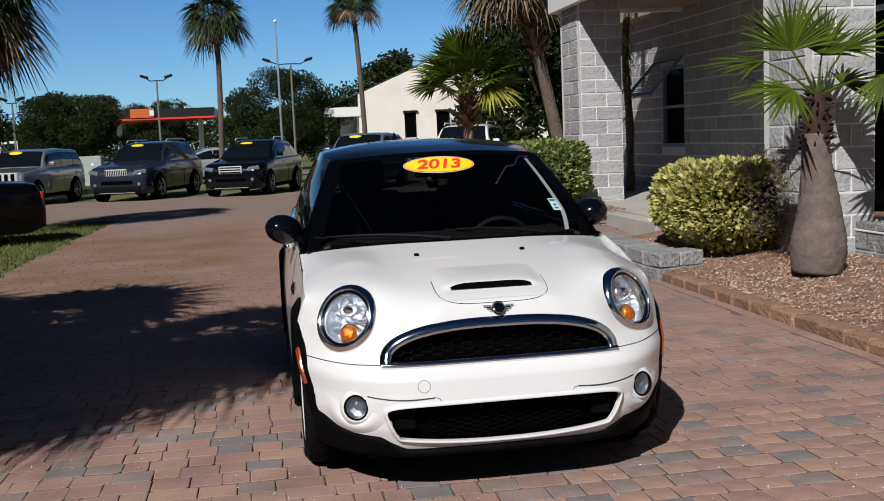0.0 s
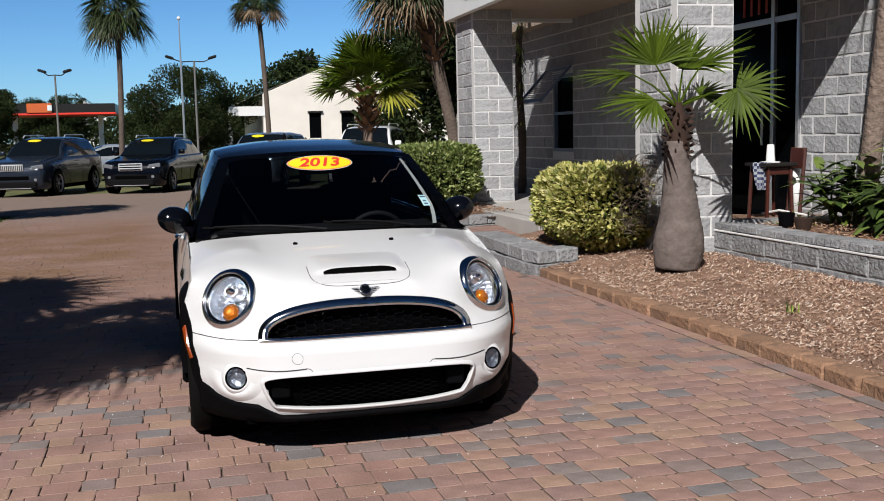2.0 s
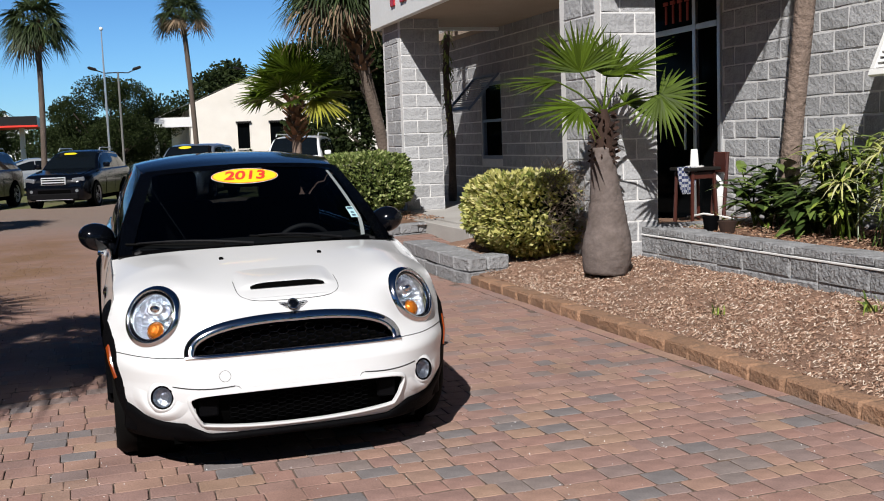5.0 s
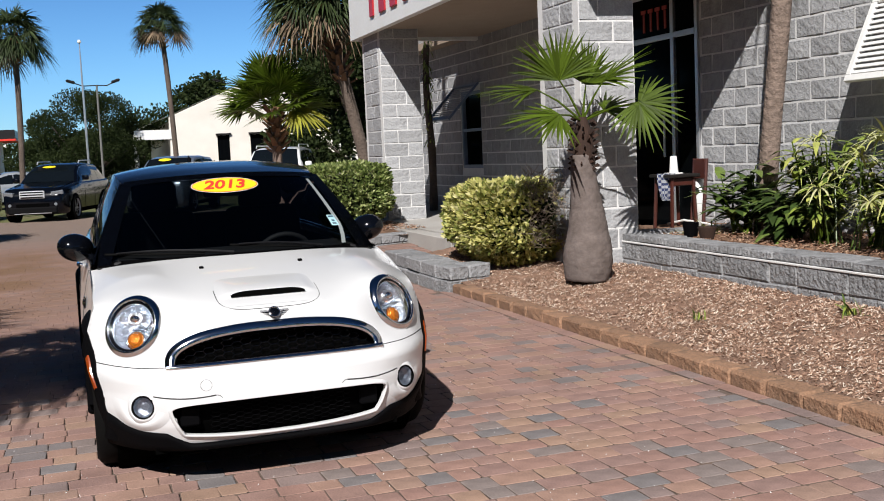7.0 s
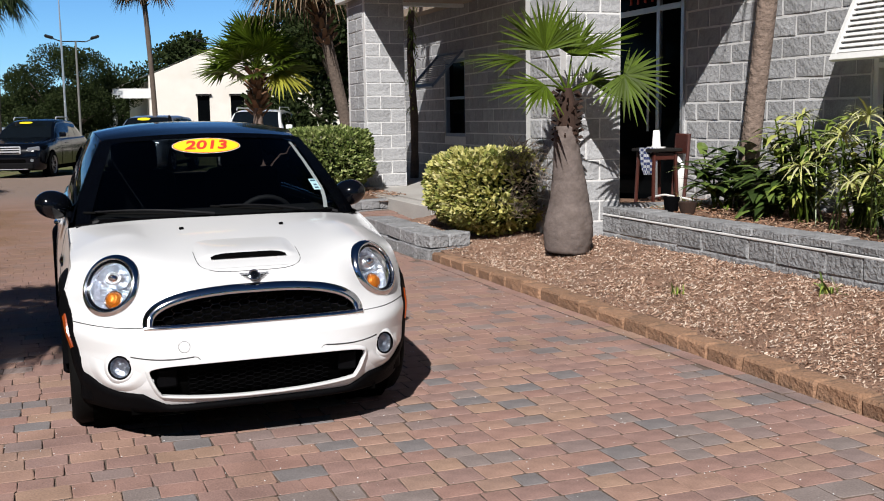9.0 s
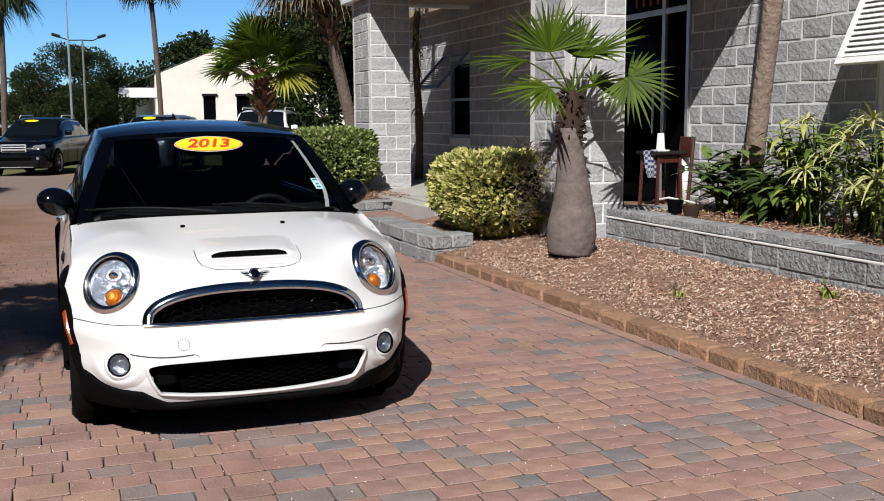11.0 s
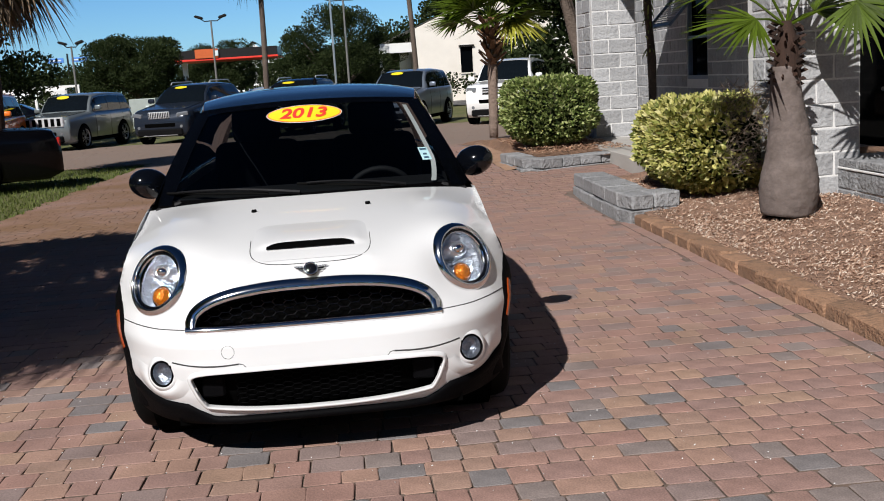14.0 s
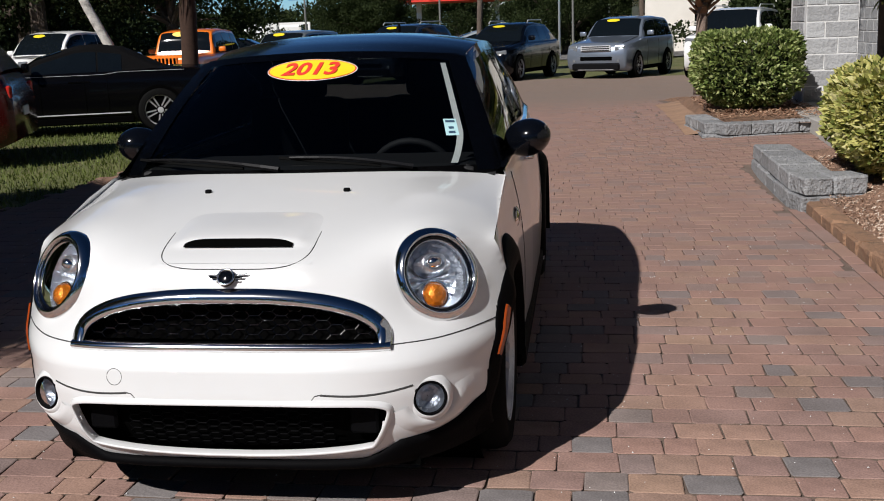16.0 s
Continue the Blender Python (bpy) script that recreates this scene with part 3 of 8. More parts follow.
# entrance: dark glazed doors in a pale frame, number panel above
door = empty("door_1", pose(0, 0, 0), "dark glazed entrance door in a pale aluminium frame", "door", kind="structure")
dy0, dy1, dz0, dz1 = OPENINGS[0]
for name, lo, hi, m in (("frame", (5.98, dy0, dz0), (6.06, dy0 + 0.06, dz1), M_ALU), ("frame", (5.98, dy1 - 0.06, dz0), (6.06, dy1, dz1), M_ALU),
                        ("frame", (5.97, 6.1, dz0), (6.06, 6.17, dz1), M_ALU), ("frame", (5.975, dy0 + 0.06, 2.6), (6.055, dy1 - 0.06, 2.665), M_ALU),
                        ("frame", (5.98, dy0 + 0.06, dz1 - 0.06), (6.06, dy1 - 0.06, dz1), M_ALU)):
    bm = bmesh.new()
    box(bm, [b - a for a, b in zip(lo, hi)], [(a + b) / 2 for a, b in zip(lo, hi)], bevel=0.004)
    part(name, bm, m, door)
for lo, hi in (((6.01, dy0 + 0.06, dz0), (6.02, 6.1, 2.6)), ((6.01, 6.17, dz0), (6.02, dy1 - 0.06, 2.6)), ((6.01, dy0 + 0.06, 2.665), (6.02, dy1 - 0.06, dz1 - 0.06))):
    bm = bmesh.new()
    box(bm, [b - a for a, b in zip(lo, hi)], [(a + b) / 2 for a, b in zip(lo, hi)])
    part("pane", bm, M_DARKGLASS, door)
bm = bmesh.new()
tube(bm, [(5.93, 6.27, 1.2), (5.93, 6.27, 1.7)], 0.014)
part("pull_handle", bm, M_ALU, door)
for i in range(4):                     # the red number over the door, as bars
    bm = bmesh.new()
    box(bm, (0.012, 0.1, 0.045), (6.0, 6.32 + 0.16 * i, 2.98))
    box(bm, (0.012, 0.035, 0.22), (6.0, 6.31 + 0.16 * i, 2.84))
    part("number_bar", bm, mat("red_number", (0.35, 0.04, 0.03), 0.6), door, "dull red painted bar")


def louvre_window(y0, y1, z0, z1, label, tilt=0.34, fmat=M_WHITE_TRIM):
    """A window under a top-hung louvred shutter propped open."""
    win = empty("window_1", pose(0, 0, 0), label, "window", kind="structure")
    bm = bmesh.new()
    box(bm, (0.012, y1 - y0, z1 - z0), (WALL_X + 0.1, (y0 + y1) / 2, (z0 + z1) / 2))
    part("pane", bm, M_DARKGLASS, win)
    for cy, cz, ly, lz in (((y0 + y1) / 2, z0 + 0.03, y1 - y0, 0.06), ((y0 + y1) / 2, z1 - 0.03, y1 - y0, 0.06), (y0 + 0.03, (z0 + z1) / 2, 0.06, z1 - z0 - 0.12),
                           (y1 - 0.03, (z0 + z1) / 2, 0.06, z1 - z0 - 0.12), ((y0 + y1) / 2, (z0 + z1) / 2, y1 - y0 - 0.12, 0.05)):
        bm = bmesh.new()
        box(bm, (0.07, ly, lz), (WALL_X + 0.06, cy, cz), bevel=0.004)
        part("window_frame", bm, fmat, win)
    h = (z1 - z0) * 0.62
    drop = math.sqrt(max(h * h - tilt * tilt, 0.01))
    d = Vector((-tilt, 0, -drop)).normalized()
    topz = z1 + 0.12
    o = Vector((WALL_X - 0.05, 0, topz))
    rot = Matrix((Vector((0, 1, 0)), d, Vector((0, 1, 0)).cross(d))).transposed()
    sh = empty("shutter", pose(0, 0, 0), "top-hung louvred shutter propped open", "shutter")
    sh.parent = win
    del sh["category"]
    w = y1 - y0 + 0.16
    for a, b, s in ((0.03, (y0 + y1) / 2, (w, 0.06, 0.04)), (h - 0.03, (y0 + y1) / 2, (w, 0.06, 0.04)), (h / 2, y0 - 0.05, (0.06, h - 0.12, 0.04)), (h / 2, y1 + 0.05, (0.06, h - 0.12, 0.04))):
        bm = bmesh.new()
        c = o + d * a
        box(bm, s, (c.x, b, c.z), rot=rot, bevel=0.004)
        part("rail", bm, fmat, sh)
    n = int((h - 0.14) / 0.05)
    for i in range(n):
        bm = bmesh.new()
        c = o + d * (0.09 + (h - 0.18) * i / (n - 1))
        box(bm, (w - 0.12, 0.05, 0.008), (c.x, (y0 + y1) / 2, c.z), rot=rot @ Matrix.Rotation(0.5, 3, 'X'))
        part("slat", bm, fmat, sh)
    return win


louvre_window(1.8, 2.75, 1.15, 2.45, "window under a white louvred shutter propped open")
louvre_window(12.3, 13.3, 1.05, 2.42, "shaded porch window under a dark louvred shutter", tilt=0.58, fmat=mat("slate_blue_paint", (0.13, 0.17, 0.24), 0.3, vary=0.1))

# raised planter wall: two courses of grey stone with a cap
planter = empty("planter_wall", pose(0, 0, 0), "grey split stone retaining wall with a flat cap course", "retaining wall", kind="structure")
bm = bmesh.new()
box(bm, (0.2, 8.4, 0.44), (4.424, 0.4, 0.2))
box(bm, (1.4, 0.16, 0.5), (5.2, 4.56, 0.22))
part("mortar_core", bm, M_MORTAR, planter)


def stone_run(parent, p0, p1, z0, h, n, thick, material, rnd, name="stone", overhang=0.0, gap=0.008):
    """Stones laid end to end from p0 to p1."""
    p0, p1 = Vector(p0), Vector(p1)
    d = p1 - p0
    L, ang = d.length, math.atan2(d.y, d.x)
    cuts = [0.0] + [L * (i + rnd.uniform(-0.2, 0.2)) / n for i in range(1, n)] + [L]
    for a, b in zip(cuts, cuts[1:]):
        bm = bmesh.new()
        vs = box(bm, (b - a - gap, thick + 2 * overhang, h - gap * 0.6), bevel=min(0.012, h * 0.12))
        for v in vs:
            v.co += Vector([rnd.uniform(-1, 1) for _ in range(3)]) * 0.006
        ob = part(name, bm, material, parent)
        c = p0 + d * ((a + b) / 2 / L)
        ob.matrix_local = Matrix.Translation((c.x, c.y, z0 + h / 2 + rnd.uniform(-0.004, 0.004))) @ Matrix.Rotation(ang + rnd.uniform(-0.012, 0.012), 4, 'Z')


rnd = random.Random(11)
for z0, h, n in ((0.06, 0.19, 19), (0.25, 0.17, 18)):
    stone_run(planter, (4.36, -3.8, 0), (4.36, 4.6, 0), z0, h, n, 0.1, M_RETAIN, rnd)
    stone_run(planter, (4.42, 4.62, 0), (5.8, 4.62, 0), z0, h, 3, 0.1, M_RETAIN, rnd)
stone_run(planter, (4.448, -3.8, 0), (4.448, 4.66, 0), 0.43, 0.072, 20, 0.27, M_RETAIN, rnd, name="cap_stone")
stone_run(planter, (4.5, 4.6, 0), (5.8, 4.6, 0), 0.425, 0.075, 3, 0.22, M_RETAIN, rnd, name="cap_stone")

bm = bmesh.new()
box(bm, (0.02, 8.4, 0.018), (4.314, 0.4, 0.421), bevel=0.004)
part("mortar_line", bm, M_MORTAR, planter, "pale mortar line under the cap stones")

# low stone edging by the walk, two courses each
edging = empty("stone_edging", pose(0, 0, 0), "low grey stone edging wall beside the paver drive", "edging wall", kind="structure")
for z0, off in ((-0.03, 0.0), (0.11, 0.02)):
    stone_run(edging, (2.78 + off, 7.2, 0), (2.74 + off, 5.25 + off, 0), z0, 0.14, 4, 0.34, M_RETAIN, rnd)
    stone_run(edging, (2.6 + off, 5.12 + off, 0), (3.12 - off, 5.22 + off, 0), z0, 0.14, 2 if off else 1, 0.3, M_RETAIN, rnd)
edging2 = empty("stone_edging", pose(0, 0, 0), "low grey stone edging round a hedge bed", "edging wall", kind="structure")
for z0, off in ((0.02, 0.0), (0.15, 0.02)):
    stone_run(edging2, (2.4 + off, 10.3, 0), (2.5 + off, 9.05 + off, 0), z0, 0.13, 3, 0.26, M_RETAIN, rnd)
    stone_run(edging2, (2.52 + off, 8.95 + off, 0), (3.7, 9.35, 0), z0, 0.13, 4, 0.26, M_RETAIN, rnd)

# kerb of tan concrete blocks
kerb = empty("kerb", pose(0, 0, 0), "tan rough concrete block kerb between pavers and mulch", "kerb", kind="structure")
y = -3.6
while y < 5.0:
    L = rnd.uniform(0.28, 0.34)
    bm = bmesh.new()
    vs = box(bm, (0.155, L - 0.008, 0.15), bevel=0.014)
    for v in vs:
        v.co += Vector([rnd.uniform(-1, 1) for _ in range(3)]) * 0.009
    ob = part("kerb_block", bm, M_KERB, kerb)
    jog = 0.05 if 1.35 < y < 1.65 else 0.0
    ob.matrix_local = Matrix.Translation((KERB_X + 0.08 + jog, y + L / 2, 0.005 + rnd.uniform(-0.006, 0.006) + jog * 0.5)) @ Matrix.Rotation(rnd.uniform(-0.03, 0.03) + jog * 3, 4, 'Z')
    y += L

# ---- plants ----
def leaflet(bm, p0, d, side, up, length, width, droop, segs=3, fold=0.25):
    """One folded palm leaflet or blade from p0 along d."""
    rows = []
    for k in range(segs + 1):
        t = k / segs
        w = width * (0.55 + 0.45 * min(1, t * 3)) * (1 - t ** 2.2)
        c = p0 + d * (length * t) + Vector((0, 0, -droop * length * t * t))
        if k == segs:
            rows.append([bm.verts.new(c)])
        else:
            rows.append([bm.verts.new(c - side * w), bm.verts.new(c - up * (w * fold)), bm.verts.new(c + side * w)])
    for a, b in zip(rows, rows[1:]):
        if len(b) == 1:
            bm.faces.new((a[0], a[1], b[0]))
            bm.faces.new((a[1], a[2], b[0]))
        else:
            bm.faces.new((a[0], a[1], b[1], b[0]))
            bm.faces.new((a[1], a[2], b[2], b[1]))


def fan_blade(bm, hub, fwd, normal, radius, n, spread, droop, rnd, width=0.02, segs=3):
    """A fan of leaflets about hub, its middle along fwd."""
    fwd = fwd.normalized()
    normal = (normal - fwd * normal.dot(fwd)).normalized()
    side = fwd.cross(normal)
    for i in range(n):
        a = (i / (n - 1) - 0.5) * spread + rnd.uniform(-0.03, 0.03)
        d = fwd * math.cos(a) + side * math.sin(a) + normal * rnd.uniform(-0.08, 0.08)
        s = (side * math.cos(a) - fwd * math.sin(a))
        L = radius * (1 - 0.22 * (abs(a) / (spread / 2)) ** 2) * rnd.uniform(0.88, 1.06)
        leaflet(bm, hub, d.normalized(), s, normal, L, width, droop * rnd.uniform(0.6, 1.4), segs)


def frond_mesh(base, hub, fwd, normal, radius, n, spread, droop, rnd, width, pet=0.012):
    bm = bmesh.new()
    mid = base.lerp(hub, 0.55) + Vector((0, 0, 0.06 * (hub - base).length))
    tube(bm, [base, mid, hub], [pet, pet * 0.75, pet * 0.5], seg=5, cap=False)
    fan_blade(bm, hub, fwd, normal, radius, n, spread, droop, rnd, width)
    return bm


def trunk_mesh(points, radii, rnd, seg=18, rough=0.06):
    bm = bmesh.new()
    rings = tube(bm, points, radii, seg=seg)
    for i, ring in enumerate(rings):
        c = sum((v.co for v in ring), Vector()) / seg
        k0 = rnd.uniform(-rough, rough) * 0.5
        for v in ring:
            v.co = c + (v.co - c) * (1 + k0 + rnd.uniform(-rough, rough))
    return bm


def boots(bm, centre_fn, z0, z1, r, n, rnd, size=0.16):
    """Old leaf bases that stick out of a palm trunk."""
    for i in range(n):
        t = (i + rnd.random()) / n
        a = i * 2.4 + rnd.uniform(-0.3, 0.3)
        c = centre_fn(lerp(z0, z1, t))
        out = Vector((math.cos(a), math.sin(a), 0))
        p = c + out * r * 0.8
        d = (out + Vector((0, 0, rnd.uniform(0.7, 1.5)))).normalized()
        s = Vector((-out.y, out.x, 0))
        L = size * rnd.uniform(0.6, 1.25)
        w = size * 0.28
        vs = [bm.verts.new(v) for v in (p - s * w, p + s * w, p + s * w * 0.5 + d * L + out * 0.03, p - s * w * 0.5 + d * L + out * 0.03)]
        vt = [bm.verts.new(v.co + out * 0.025 - Vector((0, 0, 0.02))) for v in vs]
        bm.faces.new(vs)
        bm.faces.new(vt[::-1])
        for k in range(4):
            bm.faces.new((vs[k], vt[k], vt[(k + 1) % 4], vs[(k + 1) % 4]))


def sabal(name, base, top, r0, r1, crown_r, n, label, seed, leaf=26, boot=24, yellow=0, dead=4, mat_leaf=None, group="palms", low=-0.75, skirt=0.9, wide=0.02, gold=None, droop=0.55, sag=0.35, bark=None):
    """A tall fan palm: trunk, leaf bases, and a round crown of fronds."""
    rnd = random.Random(seed)
    base, top = Vector(base), Vector(top)
    ob = empty(name, Matrix.Translation(base), label, "palm tree", group)
    h = top - base
    pts = [h * t + Vector((0.04 * h.z * math.sin(t * 2.2) * 0.4, 0, 0)) for t in [i / 10 for i in range(11)]]
    part("trunk", trunk_mesh(pts, [lerp(r0, r1, (i / 10) ** 0.6) for i in range(11)], rnd, seg=14, rough=0.05), bark or M_BARK, ob, smooth=True)
    crown = pts[-1]
    if boot:
        bm = bmesh.new()
        boots(bm, lambda z: h * z + Vector((0.016 * h.z * math.sin(z * 2.2), 0, 0)), 1 - min(0.5, skirt / h.z), 1.0, r1, boot, rnd, size=0.22)
        part("boot_skirt", bm, M_BOOT, ob)
    for i in range(n):
        az = i * 2.399 + rnd.uniform(-0.2, 0.2)
        t = (i + 0.5) / n
        el = lerp(1.35, low, t ** 0.9) + rnd.uniform(-0.12, 0.12)
        out = Vector((math.cos(az) * math.cos(el), math.sin(az) * math.cos(el), math.sin(el)))
        pet = crown_r * rnd.uniform(0.42, 0.58)
        hub = crown + out * pet + Vector((0, 0, -0.08 * crown_r * math.cos(el)))
        fwd = (out + Vector((0, 0, -sag * math.cos(el)))).normalized()
        nrm = (Vector((0, 0, 1)) - fwd * fwd.z + Vector((rnd.uniform(-0.5, 0.5), rnd.uniform(-0.5, 0.5), 0.02))).normalized()
        bm = frond_mesh(crown, hub, fwd, nrm, crown_r * rnd.uniform(0.5, 0.62), leaf, 3.6, droop, rnd, crown_r * wide, pet=0.016)
        m = mat_leaf or M_FROND_DARK
        if i >= n - dead:
            m = M_FROND_DRY
        elif yellow and i in (n // 2, n // 2 + 3)[:yellow]:
            m = M_FROND_YELLOW
        part("frond", bm, m, ob)
    if gold:
        g = Vector(gold)
        bm = frond_mesh(crown, crown + g * 0.6, (g + Vector((0.1, 0, -0.6))).normalized(), g.cross(Vector((1, 0, 0.2))), crown_r * 0.6, 22, 2.6, 0.3, rnd, crown_r * 0.03, pet=0.016)
        part("frond", bm, M_FROND_YELLOW, ob, "bright yellow frond")
    return ob


# young fan palm with a swollen grey trunk, in the mulch bed
FP = Vector((3.6, 3.9, 0.21))
rnd = random.Random(21)
fan = empty("fan_palm", Matrix.Translation(FP), "young fan palm with a swollen grey trunk in bark mulch", "palm tree", "palms")
prof = [(-0.06, 0.2), (0.0, 0.21), (0.05, 0.222), (0.13, 0.228), (0.22, 0.222), (0.31, 0.205), (0.4, 0.185), (0.5, 0.17), (0.6, 0.155), (0.72, 0.138), (0.84, 0.124), (0.98, 0.112), (1.1, 0.1)]
levels = [-0.06 + 1.16 * k / 46 for k in range(47)]
part("trunk", trunk_mesh([(0.02 * math.sin(z * 4), 0, z) for z in levels], [piecewise(prof, z) for z in levels], rnd, seg=40, rough=0.022), M_BARK_GREY, fan, "smooth grey swollen trunk", smooth=True)
bm = bmesh.new()
boots(bm, lambda z: Vector((0.0, 0, z)), 0.95, 1.42, 0.09, 60, rnd, size=0.036)
tube(bm, [(0, 0, 0.98), (0, 0, 1.02), (0, 0, 1.12), (0, 0, 1.28), (0, 0, 1.44)], [0.095, 0.106, 0.1, 0.085, 0.04], seg=18)
part("boot_skirt", bm, M_RUST, fan, "rust brown fibrous skirt of old leaf bases")
RV, TV = Vector((0.886, -0.463, 0)), Vector((-0.463, -0.886, 0))   # across the view, and towards the drive
UP = Vector((0, 0, 1))
crown = Vector((0, 0, 1.4))
FRONDS = [  # hub: across, towards, up; blade: across, towards, up; facing: across, towards, up; radius; spread
    ((-0.2, 0.1, 0.38), (-0.05, 0.12, 1.0), (0.0, 1.0, -0.2), 0.56, 2.7), ((0.2, 0.05, 0.36), (0.85, 0.1, 0.52), (-0.5, 0.32, 0.8), 0.55, 2.2),
    ((0.5, 0.15, 0.14), (0.75, 0.2, -0.5), (0.2, 1.0, 0.25), 0.44, 4.0), ((-0.4, 0.08, 0.3), (-1.0, 0.1, 0.12), (-0.1, 0.28, 1.0), 0.58, 2.2),
    ((-0.2, 0.3, 0.06), (-0.75, 0.5, -0.12), (0.1, 0.5, 0.9), 0.55, 2.8), ((0.04, -0.1, 0.34), (0.15, -0.3, 1.0), (0.5, 0.8, 0.1), 0.52, 2.4),
    ((0.2, -0.2, 0.1), (0.7, -0.5, 0.1), (0.0, 0.6, 0.8), 0.55, 2.4)]
for hubv, fwdv, nrmv, rad, wide in FRONDS:
    hub = crown + RV * hubv[0] + TV * hubv[1] + UP * hubv[2]
    fwd = RV * fwdv[0] + TV * fwdv[1] + UP * fwdv[2]
    nrm = RV * nrmv[0] + TV * nrmv[1] + UP * nrmv[2]
    part("frond", frond_mesh(crown, hub, fwd, nrm, rad, 25, wide, 0.14, rnd, 0.019, pet=0.013), M_FROND, fan)

# palms along the drive and far off
sabal("trunk_palm", (5.66, 4.06, 0.45), (5.56, 3.3, 6.2), 0.1, 0.088, 1.9, 22, "tall palm with a straight grey-brown trunk in the planter", 31, boot=14, dead=2, bark=M_BARK_PALE)
sabal("sabal_palm", (3.08, 16.2, 0.1), (3.1, 16.25, 2.38), 0.085, 0.1, 1.25, 30, "short cabbage palm with one yellow frond behind a hedge", 32, bark=M_BARK_PALE, boot=40, dead=0, low=-0.05, wide=0.03, mat_leaf=M_FROND, gold=(0.55, -1.0, -0.05), droop=0.15, sag=0.05)
sabal("sabal_palm", (4.98, 15.6, 0.3), (3.97, 15.6, 4.5), 0.125, 0.12, 1.4, 54, "leaning cabbage palm with a shaggy dense crown", 33, boot=70, dead=8, low=-0.55, skirt=1.7, sag=0.2)
sabal("sabal_palm", (-2.35, 31.5, 0), (-2.3, 31.6, 5.6), 0.1, 0.085, 1.35, 44, "tall cabbage palm behind the parked cars", 34, boot=24, dead=1, low=-0.7)
sabal("sabal_palm", (3.5, 41.0, 0.1), (3.1, 41, 7.1), 0.12, 0.1, 1.32, 44, "tall slender cabbage palm before a cream building", 35, boot=30, dead=6, low=-0.3)
sabal("sabal_palm", (-5.2, 1.7, -0.03), (-5.1, 1.8, 3.4), 0.18, 0.17, 1.75, 60, "cabbage palm with drooping fronds beside the drive", 36, boot=30, dead=0, low=-0.8)
sabal("sabal_palm", (-6.6, 1.55, -0.03), (-6.5, 1.65, 3.5), 0.16, 0.15, 1.75, 60, "cabbage palm with a dense crown at the lawn edge", 39, boot=30, dead=0, low=-0.8)
sabal("sabal_palm", (-4.1, -0.75, -0.03), (-3.95, -0.7, 4.4), 0.18, 0.17, 1.4, 60, "cabbage palm with a full crown beside the drive", 37, boot=30, dead=0, low=-0.8)
sabal("sabal_palm", (-6.1, -1.25, -0.03), (-6.0, -1.2, 4.2), 0.17, 0.16, 1.6, 56, "cabbage palm with a full crown on the lawn", 40, boot=30, dead=0, low=-0.8)
sabal("sabal_palm", (-4.75, -1.4, -0.03), (-4.65, -1.35, 4.0), 0.17, 0.16, 1.3, 50, "cabbage palm with a rounded crown on the lawn", 64, boot=30, dead=0, low=-0.8)
# bark=M_RUST: trunk coloured near black for the shade it stands in
sabal("sabal_palm", (-6.1, 15.5, -0.05), (-6.05, 15.5, 4.5), 0.15, 0.15, 1.75, 70, "shaggy cabbage palm with dead hanging fronds beside the drive", 38, boot=60, dead=26, low=-1.4, skirt=2.2, bark=M_RUST)


def leaf_cloud(bm, rnd, n, size, inside, facing=None, aspect=0.55):
    """Small bent leaves at points that inside() draws."""
    for _ in range(n):
        p, out = inside()
        d = (out + Vector((rnd.uniform(-1, 1), rnd.uniform(-1, 1), rnd.uniform(-0.4, 1.0)))).normalized()
        s = d.cross(Vector((rnd.uniform(-1, 1), rnd.uniform(-1, 1), rnd.uniform(-1, 1)))).normalized()
        L = size * rnd.uniform(0.65, 1.3)
        w = L * aspect * 0.5
        u = s.cross(d)
        a, b, c, e = p, p + d * L * 0.5 + s * w + u * w * 0.3, p + d * L, p + d * L * 0.5 - s * w + u * w * 0.3
        va, vb, vc, ve = [bm.verts.new(v) for v in (a, b, c, e)]
        bm.faces.new((va, vb, vc))
        bm.faces.new((va, vc, ve))


